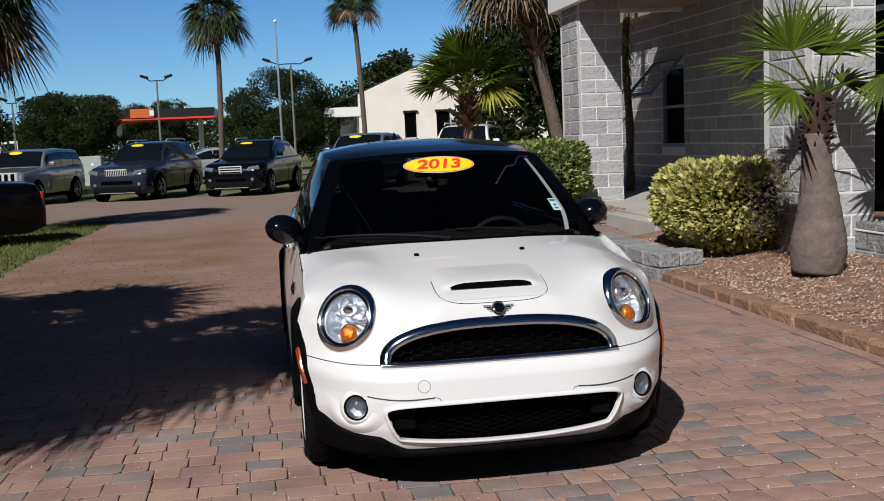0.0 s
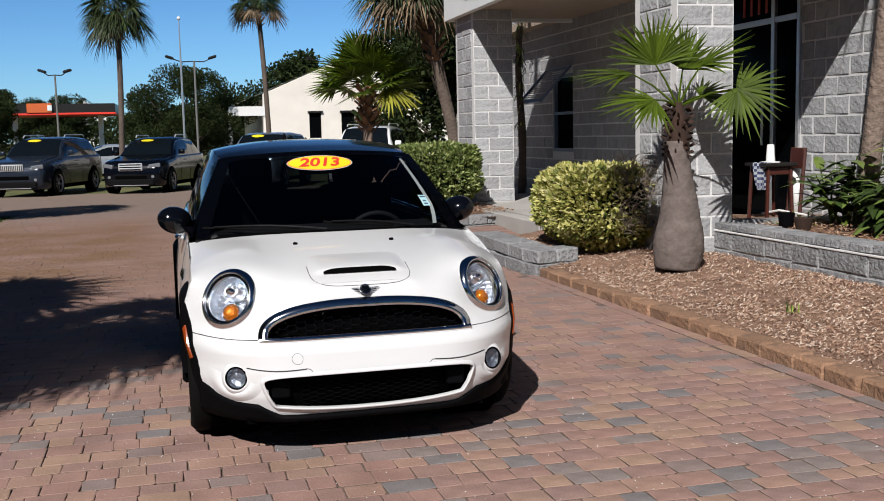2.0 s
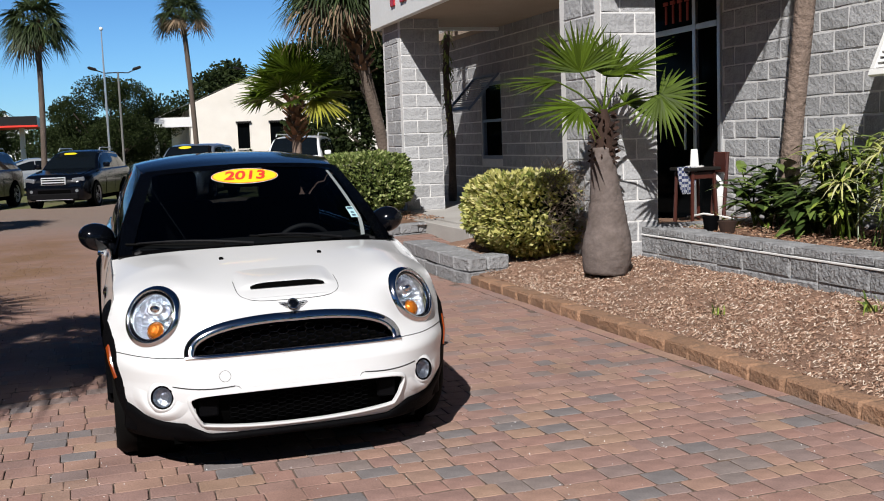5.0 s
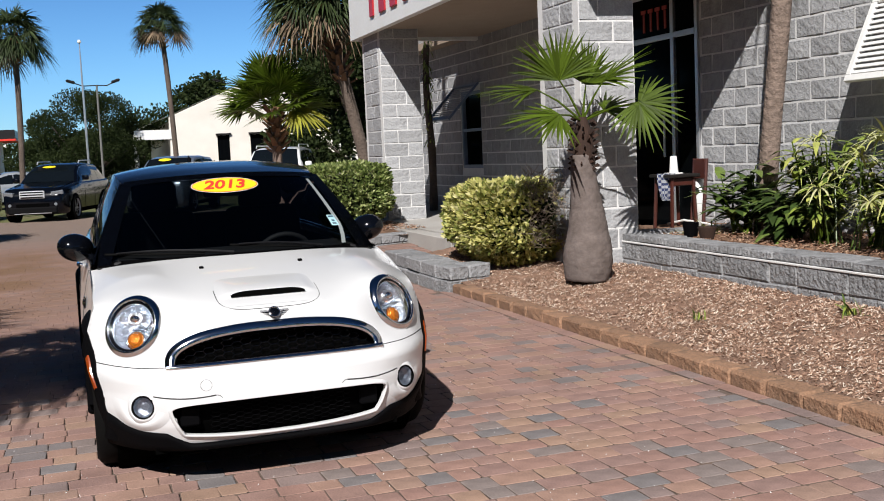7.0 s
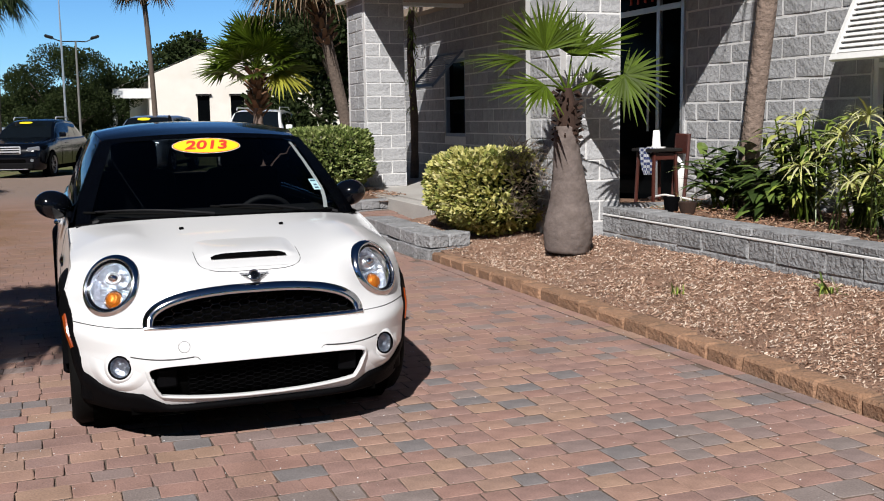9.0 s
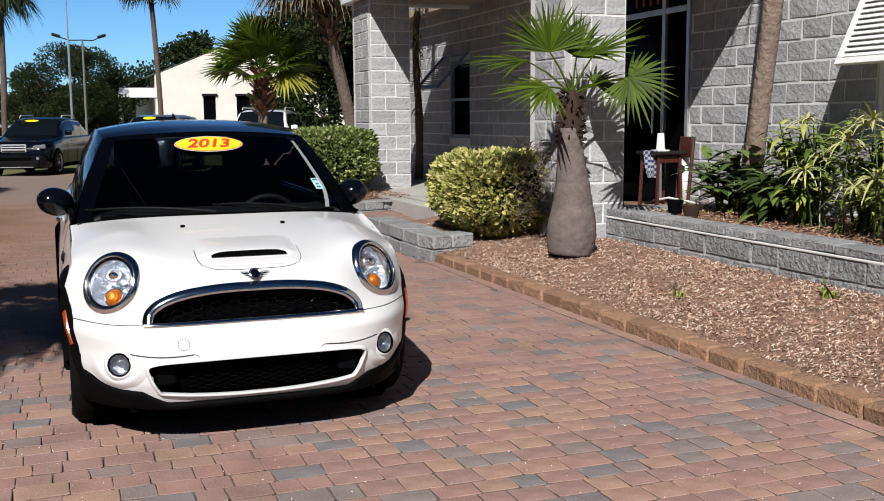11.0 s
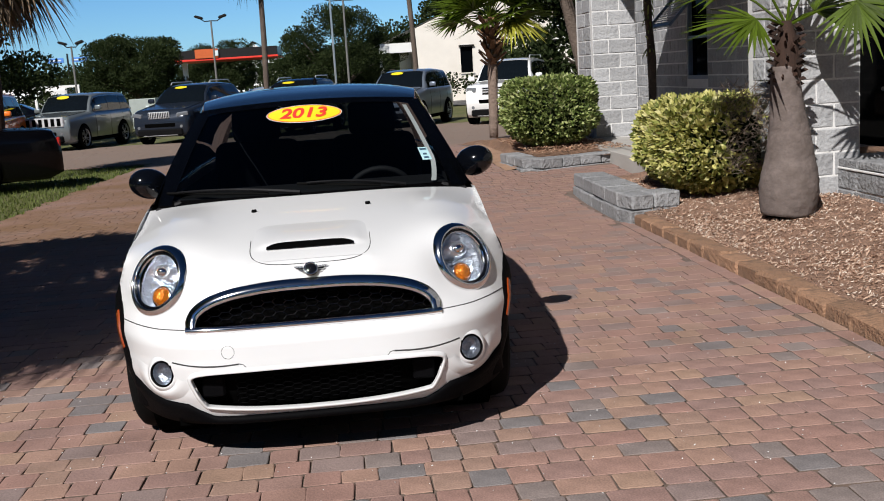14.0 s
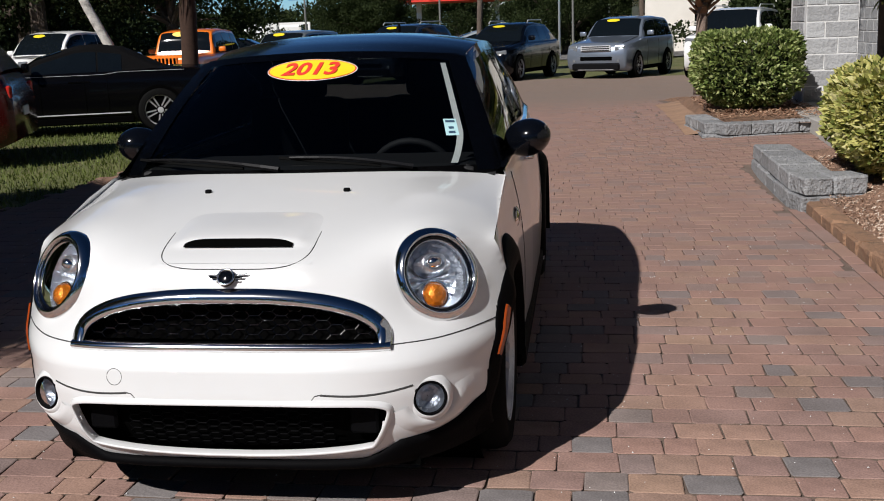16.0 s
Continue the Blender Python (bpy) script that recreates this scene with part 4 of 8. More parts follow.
def hedge(name, centre, size, n, leaf, m, label, seed, bare=None):
    """A clipped shrub: twigs inside, leaves in a thick outer shell."""
    rnd = random.Random(seed)
    ob = empty(name, Matrix.Translation(centre), label, "hedge", "clipped hedges")
    hx, hy, hz = size[0] / 2, size[1] / 2, size[2]
    bm = bmesh.new()
    for i in range(60):
        a = rnd.uniform(0, 6.28)
        e = Vector((hx * 0.85 * math.cos(a) * rnd.random() ** 0.5, hy * 0.85 * math.sin(a) * rnd.random() ** 0.5, hz * rnd.uniform(0.5, 0.93)))
        s = Vector((e.x * 0.25, e.y * 0.25, 0))
        tube(bm, [s, s.lerp(e, 0.5) + Vector((rnd.uniform(-0.05, 0.05), rnd.uniform(-0.05, 0.05), 0)), e], [0.012, 0.008, 0.003], seg=4, cap=False)
    part("twig_core", bm, M_TWIG, ob)
    # dark solid box coloured as the shade deep among the leaves
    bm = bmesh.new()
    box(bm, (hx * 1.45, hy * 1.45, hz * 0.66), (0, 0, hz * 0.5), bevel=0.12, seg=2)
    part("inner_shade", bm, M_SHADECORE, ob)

    def inside():
        while True:
            u = Vector((rnd.uniform(-1, 1), rnd.uniform(-1, 1), rnd.uniform(-1, 1)))
            k = (abs(u.x) ** 5 + abs(u.y) ** 5 + abs(u.z) ** 5) ** 0.2
            if k < 0.1:
                continue
            u = u / k
            bump = 1 + 0.07 * noise.noise(Vector((u.x * 2.3, u.y * 2.3, u.z * 2.3 + seed))) + 0.05 * noise.noise(u * 5)
            u = u * bump * (1 - 0.2 * rnd.random() ** 2)
            if u.z < -0.35:
                u.x *= lerp(1.0, 0.62, (-0.35 - u.z) / 0.7)
                u.y *= lerp(1.0, 0.62, (-0.35 - u.z) / 0.7)
            p = Vector((u.x * hx, u.y * hy, hz * 0.54 + u.z * hz * 0.46))
            if noise.noise(p * 9 + Vector((0, 0, seed))) > 0.16 and rnd.random() < 0.75:
                continue
            if bare is not None and (p - Vector(bare[0])).length < bare[1] * (0.8 + 0.5 * noise.noise(p * 6)) and rnd.random() < 0.9:
                continue
            return p, Vector((u.x, u.y, u.z * 0.7)).normalized()
    bm = bmesh.new()
    leaf_cloud(bm, rnd, n, leaf, inside)
    part("foliage", bm, m, ob)
    if bare is not None:
        bm = bmesh.new()
        c = Vector(bare[0])
        for i in range(900):
            p = c + Vector((rnd.uniform(-1, 1), rnd.uniform(-0.4, 0.4), rnd.uniform(-1, 1))) * bare[1] * 0.95
            d = Vector((rnd.uniform(-1, 1), rnd.uniform(-1, 0.2), rnd.uniform(-0.3, 1))) * 0.1
            tube(bm, [p, p + d], [0.004, 0.002], seg=3, cap=False)
        tagged(part("bare_patch", bm, M_TWIG, ob, "dry bare patch of twigs"), kind="stuff")
    return ob


hedge("hedge", (3.66, 5.62, 0.12), (1.28, 1.36, 0.9), 13000, 0.07, M_HEDGE_Y, "yellow-green clipped hedge with a bare twiggy patch", 41, bare=((0.2, -0.64, 0.64), 0.4))
hedge("hedge", (3.03, 10.45, 0.3), (1.24, 1.05, 0.95), 11500, 0.062, M_HEDGE_G, "dark green clipped hedge in a stone-edged bed", 42)


def clump(name, at, n, length, spread, width, droop, m, label, seed, category="plant", segs=4):
    """A tuft of strap leaves."""
    rnd = random.Random(seed)
    ob = empty(name, Matrix.Translation(at), label, category)
    bm = bmesh.new()
    for i in range(n):
        a = rnd.uniform(0, 6.283)
        el = rnd.uniform(spread, 1.5)
        d = Vector((math.cos(a) * math.cos(el), math.sin(a) * math.cos(el), math.sin(el)))
        s = Vector((-math.sin(a), math.cos(a), 0))
        leaflet(bm, Vector((rnd.uniform(-0.05, 0.05), rnd.uniform(-0.05, 0.05), 0)), d, s, s.cross(d), length * rnd.uniform(0.6, 1.15), width, droop * rnd.uniform(0.5, 1.5), segs)
    part("foliage", bm, m, ob)
    return ob


def stalk_plant(name, at, stems, height, leaves, length, width, m, label, seed, lean=0.35, droop=0.5, group=""):
    """Several leaning stems with long leaves up their length."""
    rnd = random.Random(seed)
    ob = empty(name, Matrix.Translation(at), label, "plant", group)
    bs, bl = bmesh.new(), bmesh.new()
    for i in range(stems):
        a = rnd.uniform(0, 6.283)
        h = height * rnd.uniform(0.6, 1.1)
        end = Vector((math.cos(a) * lean * h * rnd.random(), math.sin(a) * lean * h * rnd.random(), h))
        st = Vector((rnd.uniform(-0.12, 0.12), rnd.uniform(-0.12, 0.12), 0))
        tube(bs, [st, st.lerp(end, 0.5), end], [0.014, 0.011, 0.006], seg=5, cap=False)
        for k in range(leaves):
            t = 0.25 + 0.75 * (k + rnd.random()) / leaves
            p = st.lerp(end, t)
            b = rnd.uniform(0, 6.283)
            d = Vector((math.cos(b), math.sin(b), rnd.uniform(0.1, 0.9))).normalized()
            s = Vector((-math.sin(b), math.cos(b), 0))
            leaflet(bl, p, d, s, s.cross(d), length * rnd.uniform(0.6, 1.1), width, droop, 3)
    tagged(part("stalk", bs, M_FROND, ob), kind="stuff")
    part("foliage", bl, m, ob)
    return ob


GB = "planter shrubs"
stalk_plant("ginger_plant", (5.36, 4.0, 0.45), 12, 0.66, 9, 0.48, 0.06, M_PLANT_DARK, "dark green broad-leaved ginger plant beside a palm trunk", 51, 0.7, 0.38, GB)
stalk_plant("ginger_plant", (5.3, 3.2, 0.45), 18, 0.48, 9, 0.42, 0.06, M_PLANT_DARK, "dark green broad-leaved ginger plant in the planter", 52, 0.7, 0.5, GB)
stalk_plant("ginger_plant", (5.35, 2.8, 0.45), 30, 0.84, 11, 0.36, 0.036, M_PLANT, "leafy green planter shrub with long narrow leaves", 53, 0.5, 0.5, GB)
stalk_plant("ginger_plant", (5.35, 2.05, 0.45), 28, 0.76, 11, 0.34, 0.03, M_PLANT, "leafy green planter shrub with long narrow leaves", 54, 0.5, 0.5, GB)
stalk_plant("ginger_plant", (5.0, 1.1, 0.45), 14, 0.85, 9, 0.36, 0.022, M_PLANT, "leafy green planter shrub with long narrow leaves", 55, 0.5, 0.5, GB)


def umbrella_sedge(root, heads, label, seed):
    """Bare stems from one root, each under a whorl of narrow drooping leaves."""
    rnd = random.Random(seed)
    root = Vector(root)
    ob = empty("umbrella_sedge", Matrix.Translation(root), label, "plant", "sedges")
    for hx, hy, hz, r in heads:
        top = Vector((hx, hy, hz)) - root
        foot = Vector((rnd.uniform(-0.07, 0.07), rnd.uniform(-0.07, 0.07), 0))
        bm = bmesh.new()
        tube(bm, [foot, foot.lerp(top, 0.5) * 0.9 + Vector((0, 0, top.z * 0.08)), top], [0.007, 0.006, 0.004], seg=5, cap=False)
        stem = part("stem", bm, M_PLANT, ob)
        bm = bmesh.new()
        n = 24
        for k in range(n):
            az = 6.283 * k / n + rnd.uniform(-0.2, 0.2)
            el = rnd.uniform(0.0, 0.95)
            d = Vector((math.cos(az) * math.cos(el), math.sin(az) * math.cos(el), math.sin(el)))
            sd = Vector((-math.sin(az), math.cos(az), 0))
            leaflet(bm, top, d, sd, sd.cross(d), r * rnd.uniform(0.7, 1.15), 0.013, rnd.uniform(0.3, 0.9), 4)
        tagged(part("whorl", bm, M_PLANT_Y, stem), kind="stuff")
    return ob


umbrella_sedge((5.2, 2.45, 0.45), ((5.38, 2.89, 1.36, 0.3), (5.2, 2.92, 1.12, 0.28), (5.3, 2.6, 1.05, 0.24), (5.05, 2.5, 0.95, 0.24)), "pale yellow-green umbrella sedge on bare stems", 56)
umbrella_sedge((5.1, 2.1, 0.45), ((5.49, 2.31, 1.32, 0.34), (5.35, 2.26, 0.9, 0.3), (5.0, 1.95, 1.2, 0.3), (4.95, 1.8, 0.85, 0.28)), "yellow-green umbrella sedge with arching leaves", 57)
umbrella_sedge((4.95, 1.55, 0.45), ((5.0, 1.69, 1.37, 0.32), (4.8, 1.43, 0.94, 0.3), (4.85, 1.25, 1.2, 0.3)), "yellow-green umbrella sedge at the planter edge", 58)
clump("weed", (3.32, 1.72, 0.12), 14, 0.14, 0.8, 0.006, 0.4, M_PLANT, "small green weed tuft in bark mulch", 59)
clump("weed", (4.05, 0.95, 0.17), 12, 0.3, 0.4, 0.014, 0.7, M_PLANT, "small strap-leaved weed against the planter wall", 60)
clump("weed", (4.95, 4.25, 0.45), 22, 0.3, 0.5, 0.008, 0.6, M_PLANT, "thin grassy weed on the planter edge", 61)
clump("weed", (5.2, 4.2, 0.45), 22, 0.34, 0.5, 0.008, 0.6, M_PLANT, "thin grassy weed on the planter edge", 62)
vine = empty("slender_tree", Matrix.Translation((5.29, 13.0, 0.2)), "slender mossy trunk wrapped in creeper behind the porch pier", "tree")
rnd = random.Random(63)
part("trunk", trunk_mesh([(0.03 * math.sin(z * 2.1), 0.02 * math.sin(z * 3), z) for z in [0.3 * k for k in range(16)]], [0.075 - 0.002 * k for k in range(16)], rnd, seg=10, rough=0.12), M_BARK, vine)
bm = bmesh.new()
for k in range(150):
    z, a = rnd.uniform(1.2, 4.4), rnd.uniform(0, 6.28)
    out = Vector((math.cos(a), math.sin(a), 0))
    leaflet(bm, Vector((0, 0, z)) + out * 0.06, (out * 0.35 + Vector((0, 0, rnd.uniform(-1, 0.6)))).normalized(), Vector((-out.y, out.x, 0)), out, rnd.uniform(0.08, 0.2), 0.02, 0.2, 2)
part("creeper", bm, M_PLANT, vine, "green creeper leaves")


def oak(name, at, height, radius, n, leaf, label, seed, squash=0.75, trunk_h=None, m=None, group="oaks", lean=0.0):
    """A broad tree: forked trunk and limbs, crown of many leaf clumps."""
    rnd = random.Random(seed)
    ob = empty(name, Matrix.Translation(at), label, "tree", group)
    th = trunk_h or height * 0.3
    bm = bmesh.new()
    fork = Vector((lean * th, 0, th))
    tube(bm, [(0, 0, -0.1), (lean * th * 0.4, 0, th * 0.5), fork], [radius * 0.085, radius * 0.065, radius * 0.055], seg=10)
    clumps = []
    for i in range(26):
        a = i * 2.4
        rr = radius * math.sqrt((i + 0.5) / 26) * 0.85
        zc = lerp(th * 1.0, height * 0.86, rnd.random() ** 0.7) * (1 - 0.25 * (rr / radius) ** 2)
        c = Vector((fork.x + rr * math.cos(a), rr * math.sin(a), zc))
        clumps.append((c, radius * rnd.uniform(0.24, 0.4)))
        if i % 2 == 0:
            tube(bm, [fork, fork.lerp(c, 0.5) + Vector((0, 0, rnd.uniform(-0.2, 0.4))), c], [radius * 0.03, radius * 0.018, radius * 0.006], seg=6, cap=False)
    part("trunk", bm, M_BARK, ob)

    def inside():
        c, r = clumps[rnd.randrange(len(clumps))]
        u = Vector((rnd.gauss(0, 1), rnd.gauss(0, 1), rnd.gauss(0, 1))).normalized()
        return c + Vector((u.x, u.y, u.z * squash)) * r * (0.55 + 0.5 * rnd.random()), u
    bm = bmesh.new()
    leaf_cloud(bm, rnd, n, leaf, inside, aspect=0.8)
    part("crown", bm, m or M_OAK, ob)
    return ob


# ---- the white hatchback ----
mini = empty("hatchback_car", pose(0, 0, 0), "white two-door hatchback with a black roof and black mirrors", "car")
WH_F, WH_R, WH_RAD = 0.565, 3.03, 0.312


def nose_y0(z):
    return piecewise([(0.15, -0.03), (0.2, -0.07), (0.28, -0.104), (0.4, -0.116), (0.48, -0.098), (0.535, -0.045), (0.58, -0.025), (0.64, -0.012), (0.7, 0.0), (0.76, 0.03)], z)


def nose_w(z):
    return piecewise([(0.15, 0.73), (0.22, 0.785), (0.35, 0.825), (0.5, 0.828), (0.62, 0.808), (0.76, 0.76)], z)


NOSE_YE = 0.36


def nose_p(z):
    return piecewise([(0.3, 4.4), (0.42, 4.3), (0.52, 5.0), (0.72, 4.0)], z)



def nose(x, z):
    """Front skin: y of the nose at lateral x and height z."""
    s = min(abs(x) / nose_w(z), 1.0)
    p = nose_p(z)
    y0 = nose_y0(z)
    return y0 + (NOSE_YE - y0) * s ** p


HOOD_FZ = 0.745


def hood_z(x, r):
    """Bonnet height at lateral share s and way r from its lip to the scuttle."""
    s = min(abs(x) / 0.755, 1.0)
    zr = 0.93 - 0.045 * s ** 3
    g = r ** (0.72 - 0.2 * s * s - 0.22 * max(0.0, 1 - ((s - 0.78) / 0.22) ** 2))
    dome = 0.012 * math.exp(-((abs(x) - 0.5) / 0.12) ** 2) * math.sin(math.pi * min(1, r * 1.1))
    return HOOD_FZ + (zr - HOOD_FZ) * g - 0.02 * s ** 6 * math.sin(math.pi * r) + dome


def hood_y(x, r):
    s = min(abs(x) / 0.755, 1.0)
    y0 = nose(x, HOOD_FZ)
    yr = 0.74 + 0.2 * s * s
    return y0 + (yr - y0) * r


def hood_point(x, y):
    """Point on the bonnet at lateral x and length y."""
    y0, yr = hood_y(x, 0), hood_y(x, 1)
    r = max(0.0, min(1.0, (y - y0) / (yr - y0)))
    return Vector((x, y, hood_z(x, r)))


HL = Vector((0.603, 0.158, 0.702))
HL_N = Vector((0.47, -0.77, 0.42)).normalized()
HL_RX, HL_RZ = 0.137, 0.147
FOG = Vector((0.59, 0.05, 0.372))


def hl_frame(side):
    n = Vector((side * HL_N.x, HL_N.y, HL_N.z))
    up = (Vector((0, 0, 1)) - n * n.z).normalized()
    right = up.cross(n)
    m = Matrix((right, up, n)).transposed().to_4x4()
    m.translation = Vector((side * HL.x, HL.y, HL.z))
    return m


HLM = {s: hl_frame(s) for s in (-1, 1)}
HLI = {s: HLM[s].inverted() for s in (-1, 1)}


def bowl(x, y):
    """How far the lamp ring bends back with the wing."""
    return -0.004 - 0.45 * x * x - 0.25 * y * y


def bent(bm):
    for v in bm.verts:
        v.co.z += bowl(v.co.x, v.co.y)
    return bm


def swell(p):
    """The wing swells to meet the lamp ring."""
    for side in (-1, 1):
        q = HLI[side] @ p
        rho = math.hypot(q.x / HL_RX, q.y / HL_RZ)
        wide = lerp(0.35, 0.6, smooth01(q.y / 0.14 + 0.5))
        if rho < 0.98 + wide and abs(q.z) < 0.2:
            q.z = lerp(bowl(q.x, q.y), q.z, smooth01((rho - 0.98) / wide))
            return HLM[side] @ q
    return p


def grille_half(z):
    """Half width of the upper grille opening at height z."""
    t = (z - 0.535) / 0.141
    return 0.468 * max(0.0, 1 - max(t, 0.0) ** 2.4) ** 0.38 if 0 <= t <= 1 else 0.0


def low_half(z):
    if not 0.21 < z < 0.39:
        return 0.0
    low = 0.425 * math.sqrt((z - 0.21) / 0.026) if z < 0.236 else lerp(0.425, 0.5, ((z - 0.236) / 0.154) ** 0.7)
    return low * max(0.0, 1 - ((z - 0.21) / 0.18) ** 14) ** 0.2


def skin_open(c):
    """True where the nose skin has no hole."""
    side = 1 if c.x > 0 else -1
    q = HLI[side] @ c
    if (q.x / (HL_RX - 0.014)) ** 2 + (q.y / (HL_RZ - 0.014)) ** 2 < 1 and abs(q.z) < 0.1:
        return False
    if abs(c.x) > 0.5 and ((c.y - WH_F) / 0.378) ** 2 + ((c.z - 0.305) / 0.42) ** 2 < 1:
        return False
    if c.y < 0.3:
        if 0.535 < c.z < 0.69 and abs(c.x) < grille_half(c.z) - 0.012:
            return False
        if abs(c.x) < low_half(c.z) - 0.008:
            return False
        if (abs(c.x) - FOG.x) ** 2 + (c.z - FOG.z) ** 2 < 0.046 ** 2 and c.y < 0.25:
            return False
    return True


def side_x(y, z):
    """Flank: half width at length y and height z."""
    mid = piecewise([(0.36, 0.775), (0.9, 0.80), (1.6, 0.815), (2.6, 0.815), (3.2, 0.79), (3.5, 0.74)], y)
    bulge = -0.02 * ((z - 0.5) / 0.35) ** 2 if z < 0.5 else -0.075 * ((z - 0.5) / 0.45) ** 2.2
    return mid + bulge


BELT = [(0.36, 0.745), (0.5, 0.80), (0.7, 0.855), (0.94, 0.9), (1.6, 0.92), (2.6, 0.945), (3.5, 0.96)]

bm = bmesh.new()
NX = 96
xs = [-1 + 2 * i / NX for i in range(NX + 1)]
zrow = [0.165 + (HOOD_FZ - 0.165) * i / 48 for i in range(49)]
rows = [[bm.verts.new((u * nose_w(z), nose(u * nose_w(z), z), z)) for u in xs] for z in zrow]
for i in range(1, 37):
    r = i / 36
    rows.append([bm.verts.new((u * 0.755, hood_y(u * 0.755, r), hood_z(u * 0.755, r))) for u in xs])
grid_faces(bm, rows, keep=skin_open)
# flanks
for side in (-1, 1):
    ys = [0.36 + (3.5 - 0.36) * i / 90 for i in range(91)]
    cols = []
    for y in ys:
        zt = piecewise(BELT, y)
        col = []
        for j in range(25):
            z = 0.2 + (zt - 0.2) * j / 24
            a = smooth01((y - 0.36) / 0.3)
            x = lerp(nose_w(z), side_x(y, z), a)
            if j == 24 and y < 0.95:
                x = 0.755
            col.append(bm.verts.new((side * x, y, z)))
        cols.append(col)

    def arch(c):
        return all(((c.y - w) / 0.375) ** 2 + ((c.z - 0.305) / 0.415) ** 2 > 1 for w in (WH_F, WH_R))
    grid_faces(bm, cols, keep=arch)
# tail
tail = [(3.5, 0.96, 0.66), (3.58, 0.85, 0.70), (3.61, 0.65, 0.73), (3.64, 0.5, 0.74), (3.62, 0.35, 0.73), (3.55, 0.2, 0.70)]
rows = []
for y, z, w in tail:
    rows.append([bm.verts.new((u * w, y - 0.2 * abs(u) ** 4, z)) for u in [-1 + i / 10 for i in range(21)]])
grid_faces(bm, rows)
bmesh.ops.remove_doubles(bm, verts=bm.verts, dist=0.006)
for v in bm.verts:
    v.co = swell(v.co)


def lamp_reach(p):
    """Distance from the nearer headlamp's centre, in lamp radii."""
    q = HLI[1 if p.x > 0 else -1] @ p
    return math.hypot(q.x / HL_RX, q.y / HL_RZ) + 4 * max(0.0, abs(q.z) - 0.12)


# ease the skin from the lamp ring into bonnet and wing
soft = []
for v in bm.verts:
    k = lamp_reach(v.co)
    if k < 2.9 and v.link_edges and not v.is_boundary and v.co.z > 0.5:
        soft.append((v, [e.other_vert(v) for e in v.link_edges], 0.5 * smooth01((2.9 - k) / 1.0) * smooth01((v.co.z - 0.5) / 0.06)))
for _ in range(70):
    moved = [(v, v.co.lerp(sum((o.co for o in near), Vector()) / len(near), w)) for v, near, w in soft]
    for v, co in moved:
        v.co = co
bmesh.ops.recalc_face_normals(bm, faces=bm.faces)
SKIN = BVHTree.FromBMesh(bm)
body = part("body", bm, M_WHITE, mini, "white painted body shell", smooth=True)


def strip_on(fn, pts, width, lift, name, material, parent, label="", seg=6):
    """A thin bead along points that lie on a skin."""
    bm = bmesh.new()
    tube(bm, [SKIN.find_nearest(swell(fn(*p)))[0] for p in pts], width, seg=seg)
    return part(name, bm, material, parent, label, smooth=True)


def on_nose(x, z, out=0.0):
    return Vector((x, nose(x, z) - out, z))


# seam between bonnet and bumper, licence-plate plinth, tow-eye cover
for side in (-1, 1):
    strip_on(on_nose, [(side * lerp(0.475, nose_w(0.535) - 0.002, i / 14), 0.533 + 0.012 * i / 14, -0.0008) for i in range(15)], 0.0022, 0, "seam", M_SEAM, body)
bm = bmesh.new()
outline = [(-0.295, 0.412), (-0.275, 0.408), (-0.26, 0.392), (-0.245, 0.385)] + [(-0.245 + 0.049 * k, 0.385) for k in range(1, 10)] + [(0.245, 0.385), (0.26, 0.392), (0.275, 0.408), (0.295, 0.412)]
tube(bm, [on_nose(x, z, -0.0005) for x, z in outline], 0.0018, seg=5)
part("plate_plinth_edge", bm, M_SEAM, body)
bm = bmesh.new()
cx, cz = -0.328, 0.455
tube(bm, [on_nose(cx + 0.024 * math.cos(a), cz + 0.024 * math.sin(a), -0.0006) for a in [k * math.pi / 12 for k in range(25)]], 0.0012, seg=5)
part("tow_eye_cover", bm, M_SEAM, body)


def lip_ring(half, z0, z1, out, width, name, material, parent, label, flat_bottom=False, n=44, depth=0.0):
    """A moulding that follows the edge of an opening in the nose."""
    bm = bmesh.new()
    pts = []
    for i in range(n + 1):
        t = i / n
        z = z0 + (z1 - z0) * (0.5 - 0.5 * math.cos(math.pi * t))
        pts.append((-half(max(min(z, z1 - 1e-4), z0 + 1e-4)), z))
    pts += [(-x, z) for x, z in pts[::-1]]
    if not flat_bottom:
        pts.append(pts[0])
    ps = [on_nose(x, z, out) for x, z in pts]
    rings = []
    for i, p in enumerate(ps):
        a, b = pts[max(i - 1, 0)], pts[min(i + 1, len(pts) - 1)]
        t = Vector((b[0] - a[0], 0, b[1] - a[1]))
        if t.length < 1e-6:
            t = Vector((1, 0, 0))
        t.normalize()
        nrm = Vector((-t.z, 0, t.x))
        rings.append([bm.verts.new(p + nrm * (width * c) + Vector((0, -d, 0))) for c, d in ((-0.5, -0.02), (-0.5, 0.012), (-0.35, 0.017), (0.1, 0.009), (0.5, -0.006), (0.5, -0.02))])
    grid_faces(bm, rings)
    return part(name, bm, material, parent, label, smooth=True, recalc=True)


